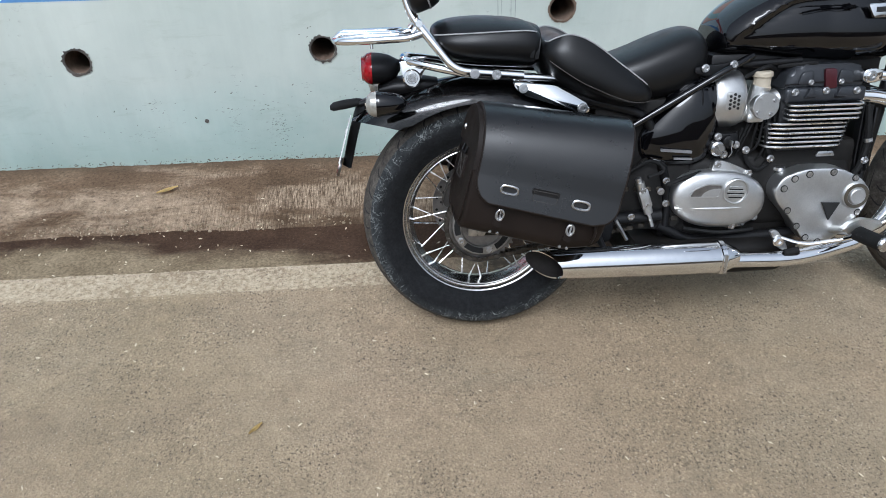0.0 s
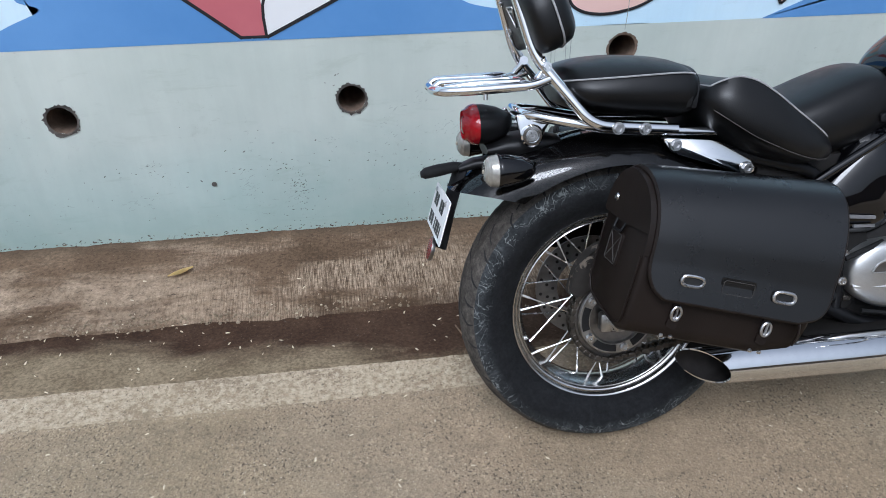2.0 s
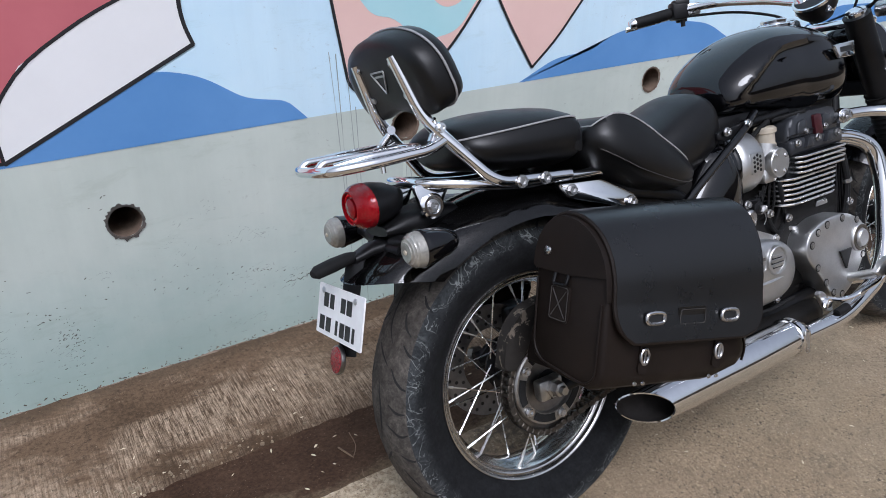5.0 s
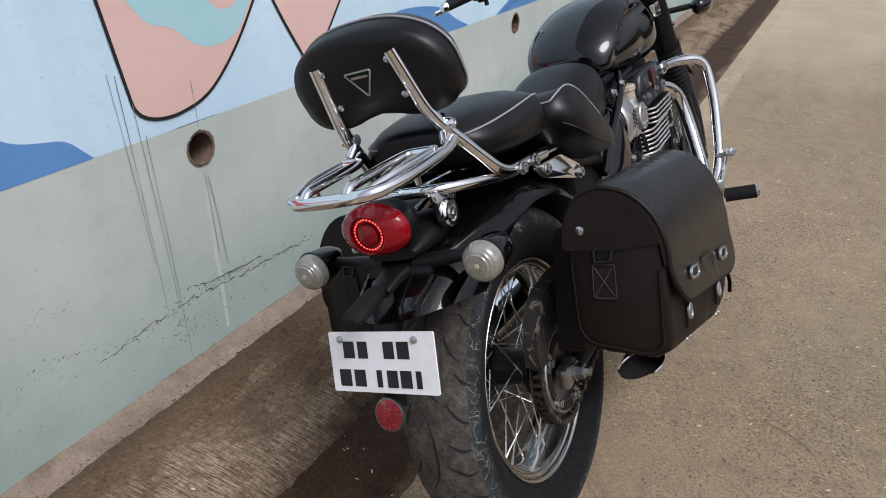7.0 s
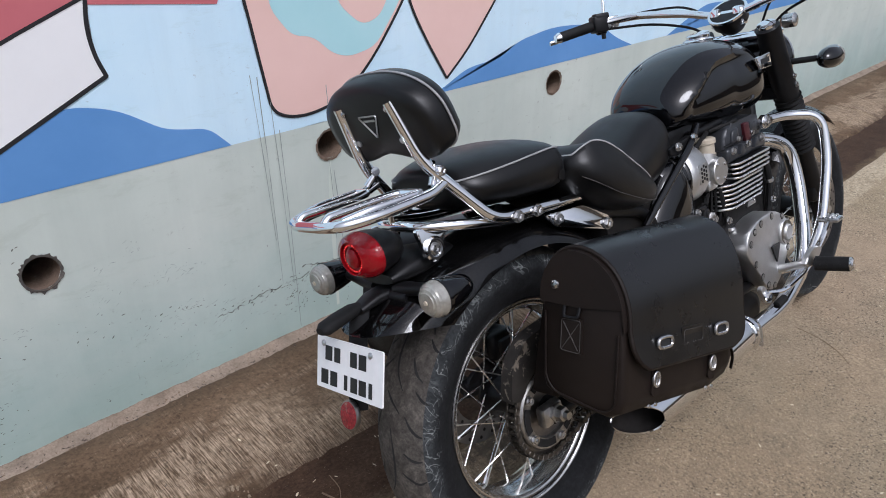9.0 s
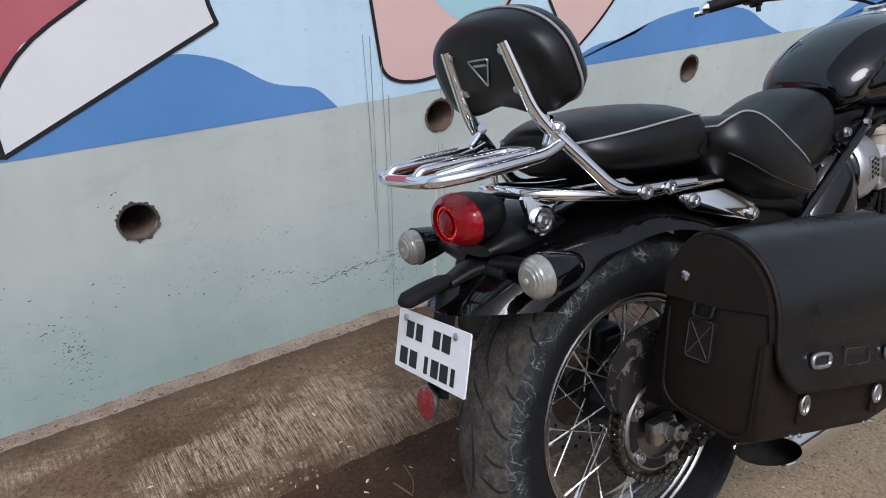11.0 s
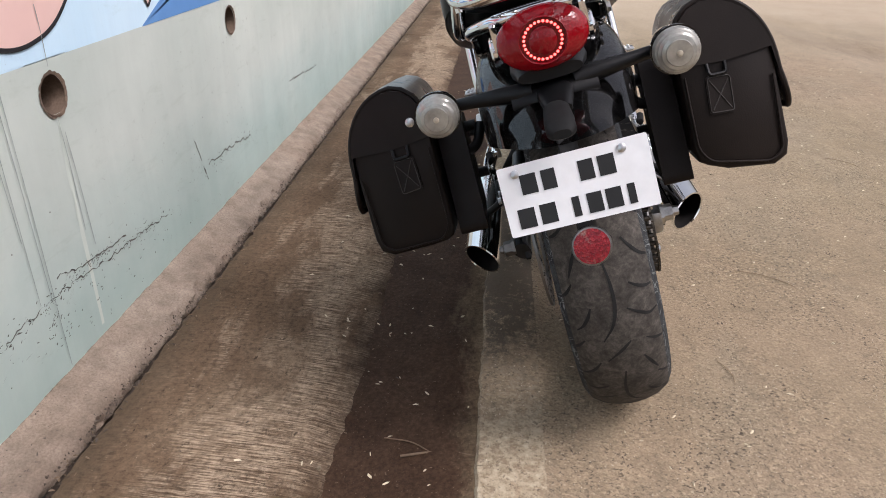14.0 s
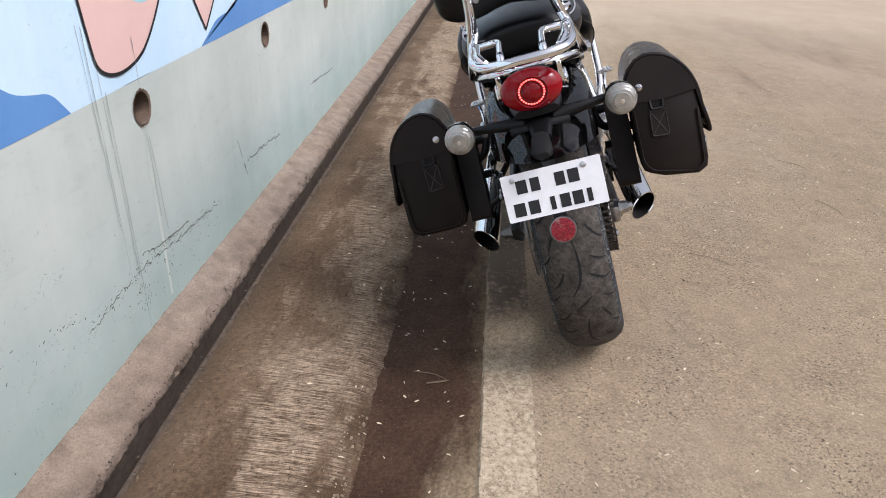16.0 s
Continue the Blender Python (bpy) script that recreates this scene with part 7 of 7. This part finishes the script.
def bag_profile(off=0.0, n=10):
    """Half of the cross-section (y out, w up), from the inner top edge over the top and down the outer face."""
    pts = [(IN, 0.214), (IN + 0.0025, 0.242), (IN + 0.009, 0.266), (IN + 0.020, 0.285), (IN + 0.034, 0.298)]
    for i in range(n + 1):
        a = math.pi / 2 * i / n
        pts.append((0.256 + (OUT - 0.256) * math.sin(a) ** 0.95 if i else 0.256, 0.165 + (0.305 - 0.165) * math.cos(a) ** 0.88 if i < n else 0.165))
    out = []
    for i, (y, w) in enumerate(pts):
        p, q = Vector(pts[max(i - 1, 0)]), Vector(pts[min(i + 1, len(pts) - 1)])
        d = (q - p).normalized()
        out.append((y - d.y * off, w + d.x * off))
    return out


def saddlebag(s, label):
    bag = thing("saddlebag", BIKE, label, "saddlebag", "saddlebags on the motorcycle")

    def P(u, y, w):
        """The bag splays outwards and grows taller to the front; the one on the wall's side hangs a little further out."""
        rise = (0.100 * u - 0.006) * min(1.0, max(0.0, (w - 0.14) / 0.15))
        near = min(1.0, max(0.0, 1 - u / 0.085))
        u += 0.024 * near * near * (3 - 2 * near) * min(1.1, max(0.0, (y - IN) / (OUT - IN)))
        return BAGM @ Vector((u, (y + 0.082 * u + (0.024 if s > 0 else 0.0)) * s, w + rise))

    body = bag_profile() + [(OUT, 0.042), (OUT - 0.006, 0.020), (OUT - 0.028, 0.009), *([(IN + 0.05, 0.022), (IN + 0.018, 0.036), (IN + 0.005, 0.045), (IN, 0.062)] if s < 0 else [(IN + 0.05, 0.012), (IN + 0.018, 0.016), (IN + 0.005, 0.023), (IN, 0.038)])]
    rows = []
    cy, cw = (IN + OUT) / 2, 0.13
    for u, k, cut in ((-0.012, 0.94, 0), (-0.010, 0.975, 0), (-0.004, 0.995, 0), (0.006, 1.0, 0), (0.14, 1.0, 0), (0.27, 1.0, 0.0), (0.330, 1.0, 0.018), (0.346, 0.985, 0.030), (0.352, 0.94, 0.040)):
        rows.append([P(u, cy + (y - cy) * k, cw + (w - cw) * k + (cut if w < 0.05 else 0)) for y, w in body])
    part("body", loft(rows), "bagback", bag, "matt black leather bag body", 50)
    # lid: a bent sheet with rounded lower corners
    prof = bag_profile(0.006)
    w_last = 0.098
    tail = [(OUT + 0.006 + 0.002 * i, 0.165 - (0.165 - w_last) * i / 6) for i in range(1, 7)]
    prof = [(IN - 0.006, 0.204)] + prof + tail
    bm = bmesh.new()
    grid = []
    for y, w in prof:
        near = max(0.0, (w_last + 0.050 - w) / 0.050) if y > OUT - 0.02 else 0.0
        inset = 0.050 * (1 - math.sqrt(max(0.0, 1 - near ** 2)))
        a, b = -0.002 + inset, 0.364 - inset
        grid.append([bm.verts.new(P(a + (b - a) * j / 14, y, w)) for j in range(15)])
    for r0, r1 in zip(grid, grid[1:]):
        for j in range(14):
            bm.faces.new((r0[j], r0[j + 1], r1[j + 1], r1[j]))
    border = [v.co.copy() for v in [r[0] for r in grid] + grid[-1][1:-1] + [r[-1] for r in grid[::-1]]]
    bmesh.ops.recalc_face_normals(bm, faces=bm.faces[:])
    bmesh.ops.solidify(bm, geom=bm.faces[:], thickness=-0.005)
    lid = part("lid", bm, "leather", bag, "smooth black leather flap lid", 60)
    part("lid_binding", tube(border, 0.0052, 8, 0.01, False, 2), "bagback", lid, "stitched dark edge binding")
    seam = [Vector((0.010, y, w)) for y, w in [(IN - 0.0078, 0.210)] + bag_profile(0.0078) + [(OUT + 0.0078, 0.150)]]
    seam += [Vector((u0, OUT + 0.0088 + 0.010 * t, 0.150 - 0.043 * t)) for t, u0 in ((0.3, 0.012), (0.6, 0.022), (0.85, 0.038), (0.97, 0.056))]
    seam += [Vector((0.056 + 0.250 * i / 24, OUT + 0.0186, 0.1075)) for i in range(1, 25)]
    dashes, left = [], 0.0
    for p, q in zip(seam, seam[1:]):
        n_dash = max(1, int((q - p).length / 0.007))
        for i in range(n_dash):
            a, b = p.lerp(q, i / n_dash), p.lerp(q, (i + 0.6) / n_dash)
            dashes.append(rod(P(*a), P(*b), 0.0007, 4))
    part("stitching", join(*dashes), "thread", lid, "row of stitching along the edge")
    part("lid_gusset", loft([[P(u, y, w) for y, w in [(cy + (y - cy) * 1.005, w) for y, w in bag_profile(0.003)] + [(OUT - 0.002, 0.206), (0.28, 0.202), (IN + 0.002, 0.209)]] for u in (-0.0165, 0.004)]), "bagback", lid, "leather end panel of the lid", 40)
    part("end_piping", tube([P(-0.0150, y, w) for y, w in ((IN + 0.008, 0.19), (IN + 0.008, 0.066 if s < 0 else 0.045), (IN + 0.024, 0.042 if s < 0 else 0.022), (OUT - 0.034, 0.018), (OUT - 0.012, 0.032), (OUT - 0.007, 0.16))], 0.0019, 8, 0.02), "bagback", bag, "raised leather piping round the bag's end")
    # inset cross patch with strap on the end
    part("patch", loft([[P(u, y, w) for y, w in rounded([(0.240, 0.118), (0.282, 0.114), (0.284, 0.180), (0.243, 0.183)], 0.006, 3)] for u in (-0.0165, -0.006)]), "bagback", bag, "stitched leather patch")
    for a, b in (((0.246, 0.125), (0.278, 0.172)), ((0.276, 0.122), (0.248, 0.175))):
        part("stitch", tube([P(-0.0172, a[0], a[1]), P(-0.0172, b[0], b[1])], 0.0010, 5), "thread", bag)
    rim_line = rounded([(0.2425, 0.121), (0.2795, 0.117), (0.2815, 0.1775), (0.2455, 0.1805)], 0.005, 3)
    part("patch_edge", tube([P(-0.0172, y, w) for y, w in rim_line], 0.0009, 5, 0.001, True, 1), "thread", bag)
    part("strap_loop", tube([P(-0.014, 0.249, 0.204), P(-0.019, 0.250, 0.184), P(-0.019, 0.277, 0.183), P(-0.014, 0.278, 0.203)], 0.003, 8, 0.006), "satin", bag)
    part("stud", lathe([(0.0085, 0), (0.008, 0.003), (0.004, 0.005), (0.001, 0.0052)], 16, basis(P(-0.0165, 0.232, 0.243), P(-1, 0.232, 0.243))), "steel", bag, "round metal stud")
    # oval eyelets, label patch and straps on the outer face
    for u in (0.100, 0.274):
        oval = [(u + 0.020 * math.copysign(abs(math.cos(a)) ** 0.6, math.cos(a)), 0.138 + 0.0095 * math.copysign(abs(math.sin(a)) ** 0.7, math.sin(a))) for a in [2 * math.pi * i / 24 for i in range(24)]]
        part("eyelet", tube([P(a, OUT + 0.0195, b) for a, b in oval], 0.0034, 8, 0.002, True, 1), "steel", lid, "oval metal eyelet")
        part("eyelet_slot", loft([[P(u + (a - u) * 0.8, y, 0.138 + (b - 0.138) * 0.8) for a, b in oval] for y in (OUT + 0.008, OUT + 0.0185)]), "groove", lid)
        part("strap", loft([[P(a, y, b) for a, b in rounded([(u - 0.016, 0.042), (u + 0.004, 0.036), (u + 0.010, 0.098), (u - 0.010, 0.100)], 0.006, 2)] for y in (OUT - 0.004, OUT + 0.004)]), "bagback", bag, "short leather strap")
        part("buckle", tube([P(u - 0.004 + 0.0085 * math.cos(a), OUT + 0.006, 0.070 + 0.013 * math.sin(a)) for a in [2 * math.pi * i / 16 for i in range(16)]], 0.0030, 8, 0.001, True, 1), "steel", bag, "small metal buckle")
        part("buckle_pin", tube([P(u - 0.004, OUT + 0.007, 0.060), P(u - 0.004, OUT + 0.007, 0.080)], 0.0025, 6), "steel", bag)
        for du in (-0.016, 0.002):
            part("rivet", lathe([(0.0042, 0), (0.003, 0.003), (0.001, 0.0035)], 12, basis(P(u + du, OUT - 0.001, 0.022), P(u + du, OUT + 1, 0.022))), "steel", bag)
    part("label_patch", loft([[P(a, y, b) for a, b in rounded([(0.154, 0.122), (0.220, 0.122), (0.220, 0.154), (0.154, 0.154)], 0.004, 2)] for y in (OUT + 0.004, OUT + 0.0155)]), "leather", lid, "plain leather label patch")
    part("label_edge", tube([P(a, OUT + 0.0177, b) for a, b in ((0.158, 0.126), (0.216, 0.126), (0.216, 0.150), (0.158, 0.150))], 0.0008, 5, 0.003, True, 1), "thread", lid)
    part("hanging_strap", tube([P(0.325, OUT + 0.004, 0.105), P(0.330, OUT + 0.012, 0.075), P(0.325, OUT + 0.010, 0.050)], 0.006, 8, 0.02, flat=0.4), "bagback", bag)
    # Added solid block that keeps the gap between bag and wheel dark.
    part("bag_bracket", loft([[P(u, y, w) for u, w in rounded([(0.02, 0.012), (0.29, 0.040), (0.29, 0.22), (0.06, 0.235)], 0.02, 4)] for y in (0.146, 0.150, IN - 0.006)]), "bagback", bag, "black filler block added to darken the gap between bag and mudguard")
    for u, w in ((0.15, 0.20), (0.27, 0.10)):
        part("spacer", rod(P(u, 0.125, w), P(u, IN + 0.004, w), 0.011, 12), "satin", bag)
    part("bag_mount", tube([P(0.09, IN, 0.15), P(0.12, 0.13, 0.16), P(0.14, 0.115, 0.20)], 0.010, 10, 0.02), "satin", bag)
    return bag


saddlebag(-1, "black leather saddlebag with flap lid hung beside rear wheel")
saddlebag(1, "black leather saddlebag in shade between wheel and wall")

# ---- small things on the ground ----
rng = random.Random(11)


def leaf_mesh(length, width, curl):
    bm = bmesh.new()
    rows = []
    for i in range(7):
        t = i / 6
        w = width * math.sin(math.pi * min(0.98, max(0.03, t))) ** 0.8
        rows.append([bm.verts.new((length * (t - 0.5), e * w, curl * (abs(e) + (t - 0.5) ** 2 * 2) + 0.002)) for e in (-1, 0, 1)])
    for a, b in zip(rows, rows[1:]):
        for k in range(2):
            bm.faces.new((a[k], a[k + 1], b[k + 1], b[k]))
    bmesh.ops.solidify(bm, geom=bm.faces[:], thickness=0.0008)
    return bm


for x, y, z, a, ln in ((-0.583, 2.600, 0.006, 30, 0.080), (-0.121, 1.492, 0.0, 48, 0.044)):
    lf = part("fallen_leaf", leaf_mesh(ln, ln * 0.14, 0.004), "leaf")
    tagged(lf, "curled dry yellow leaf lying on the ground", "leaf", "fallen leaves")
    lf.matrix_basis = pose(x, y, z, 0, 0, a)
tw = part("twig", join(tube([(0, 0, 0.006), (0.05, 0.012, 0.004), (0.10, 0.005, 0.006), (0.15, 0.018, 0.004)], 0.0022, 6, 0.02), tube([(0.10, 0.005, 0.006), (0.125, -0.008, 0.010), (0.15, -0.006, 0.005)], 0.0045, 6, 0.01), tube([(0.05, 0.012, 0.005), (0.02, 0.04, 0.004), (-0.03, 0.05, 0.004)], 0.0012, 6, 0.02)), "twig")
tagged(tw, "thin dry broken twig lying in the gutter", "twig")
tw.matrix_basis = pose(0.215, 2.27, -0.018, 0, 0, -84)
for xa, ya, xb, yb in ((0.54, 1.648, 0.474, 1.626), (1.961, 0.881, 1.88, 0.788), (0.968, 1.496, 0.906, 1.36), (1.503, 0.894, 1.35, 0.83), (2.429, 1.534, 2.437, 1.477), (5.0, 1.308, 5.5, 1.22), (1.721, 1.779, 1.66, 1.585), (2.636, 1.091, 2.585, 1.04), (0.35, 0.95, 0.42, 0.80)):
    run, turn = math.hypot(xb - xa, yb - ya), math.degrees(math.atan2(yb - ya, xb - xa))
    g = part("grass_stalk", tube([(0, 0, 0.003), (run * 0.35, run * 0.08, 0.004), (run * 0.75, run * 0.03, 0.003), (run, -run * 0.10, 0.003)], 0.0009, 5, 0.03), "straw")
    tagged(g, "thin dry grass stalk lying on the road", "stalk", "dry stalks")
    g.matrix_basis = pose(xa, ya, 0, 0, 0, turn)


def ground_z(y):
    for (ya, za), (yb, zb) in zip([(-9, 0), (2.135, 0), (2.22, -0.012), (2.34, -0.03), (2.405, -0.026), (2.44, 0.004), (2.52, 0.009)], [(2.135, 0), (2.22, -0.012), (2.34, -0.03), (2.405, -0.026), (2.44, 0.004), (2.52, 0.009), (2.84, 0.002)]):
        if ya <= y <= yb:
            return za + (zb - za) * (y - ya) / (yb - ya)
    return 0


def litter(name, count, lo, hi, mat, label, spots):
    """Loose scraps scattered on the ground, as one object."""
    bm = bmesh.new()
    for i in range(count):
        x, y = spots()
        z = ground_z(y) + 0.0012
        a, ln = rng.uniform(0, 6.3), rng.uniform(lo, hi)
        w = ln * rng.uniform(0.18, 0.4)
        c, s = math.cos(a), math.sin(a)
        pts = [(ln, 0, 0), (ln * 0.3, w, 0.0012), (-ln, w * 0.4, 0), (-ln * 0.6, -w, 0), (ln * 0.3, -w * 0.8, 0)]
        lo_v = [bm.verts.new((x + u * c - v * s, y + u * s + v * c, z)) for u, v, h in pts]
        top = bm.verts.new((x, y, z + 0.0018 + w * 0.4))
        for k in range(5):
            bm.faces.new((lo_v[k], lo_v[(k + 1) % 5], top))
    ob = part(name, bm, mat)
    return tagged(ob, label, "litter", kind="stuff")


litter("pale_husks", 620, 0.0035, 0.0080, "husk", "small pale seed husks scattered on the road", lambda: (rng.uniform(-2.0, 3.8), rng.uniform(-0.6, 2.05)))
litter("gutter_husks", 210, 0.003, 0.008, "husk", "small pale husks lying in the damp gutter", lambda: (rng.uniform(-2.0, 3.0), min(2.8, rng.gauss(2.36, 0.10))))
litter("dark_grit", 1500, 0.0015, 0.005, "spatter", "small dark grit scattered on the road", lambda: (rng.uniform(-2.2, 4.5), rng.uniform(-0.8, 2.8)))
CLUMPS = ((-0.723, 1.724), (-0.368, 1.565), (0.331, 1.318), (0.787, 1.543), (0.548, 1.266), (-0.60, 1.70), (1.30, 1.62), (0.42, 2.03), (-0.29, 2.02), (1.72, 1.36), (1.10, 1.20))


def clumped():
    cx, cy = rng.choice(CLUMPS)
    return rng.gauss(cx, 0.012), rng.gauss(cy, 0.007)


litter("dirt_clumps", 190, 0.0010, 0.0028, "spatter", "dark crumbly clumps of dirt on the road", clumped)
crumbs = bmesh.new()
for i in range(360):
    x = rng.choice([rng.gauss(-0.74, 0.14), rng.gauss(-0.30, 0.22), rng.uniform(-1.6, 0.1)])
    y, r = rng.gauss(2.412, 0.014), rng.uniform(0.0025, 0.0085) * rng.uniform(0.5, 1.0)
    foot = [crumbs.verts.new((x + r * rng.uniform(0.7, 1.4) * math.cos(a), y + r * rng.uniform(0.6, 1.1) * math.sin(a), -0.031)) for a in (0.2, 1.2, 2.3, 3.4, 4.4, 5.4)]
    crown = [crumbs.verts.new((v.co.x * 0.55 + x * 0.45, v.co.y * 0.55 + y * 0.45, -0.026 + (y - 2.40) * 0.18 + r * rng.uniform(0.4, 0.8))) for v in foot]
    for k in range(6):
        crumbs.faces.new((foot[k], foot[(k + 1) % 6], crown[(k + 1) % 6], crown[k]))
    crumbs.faces.new(crown)
tagged(part("slab_crumbs", crumbs, "crumb"), "broken concrete crumbs along the slab's worn lip", "crumbs", kind="stuff")
litter("edge_debris", 700, 0.002, 0.007, "twig", "brown crumbs and dry scraps along the slab edges", lambda: (rng.uniform(-2.2, 4.0), min(2.822, rng.choice([rng.gauss(2.800, 0.014), rng.gauss(2.435, 0.030)]))))
litter("kerb_crumbs", 420, 0.002, 0.008, "spatter", "dark crumbs of dirt along the foot of the kerb", lambda: (rng.uniform(-2.2, 4.0), min(2.824, rng.gauss(2.806, 0.010))))
litter("wet_husks", 36, 0.003, 0.007, "husk", "pale husks lying beside the white line", lambda: (rng.uniform(-1.6, 2.2), rng.gauss(2.16, 0.05)))
bm = bmesh.new()
for i in range(1500):
    x = rng.uniform(-1.2, 4.2)
    if noise.noise((x * 6, 2.2, 0)) + 0.35 * noise.noise((x * 23, 1.1, 0)) < rng.uniform(-0.35, 0.30):
        continue
    t = min(1.0, abs(rng.gauss(0, 0.35)))
    y, z, r = 3.126 + 0.026 * t + ledge_rough(x, 3), -0.374 + 0.022 * t, rng.uniform(0.0012, 0.0042)
    ring = [bm.verts.new((x + r * rng.uniform(0.6, 1.5) * math.cos(a), y + r * math.sin(a) * 0.8, z + 0.002 + r * 0.5 * math.sin(a))) for a in (0, 1.3, 2.5, 3.7, 5.0)]
    top = bm.verts.new((x, y - r * 0.2, z + 0.003 + r * 0.7))
    for k in range(5):
        bm.faces.new((ring[k], ring[(k + 1) % 5], top))
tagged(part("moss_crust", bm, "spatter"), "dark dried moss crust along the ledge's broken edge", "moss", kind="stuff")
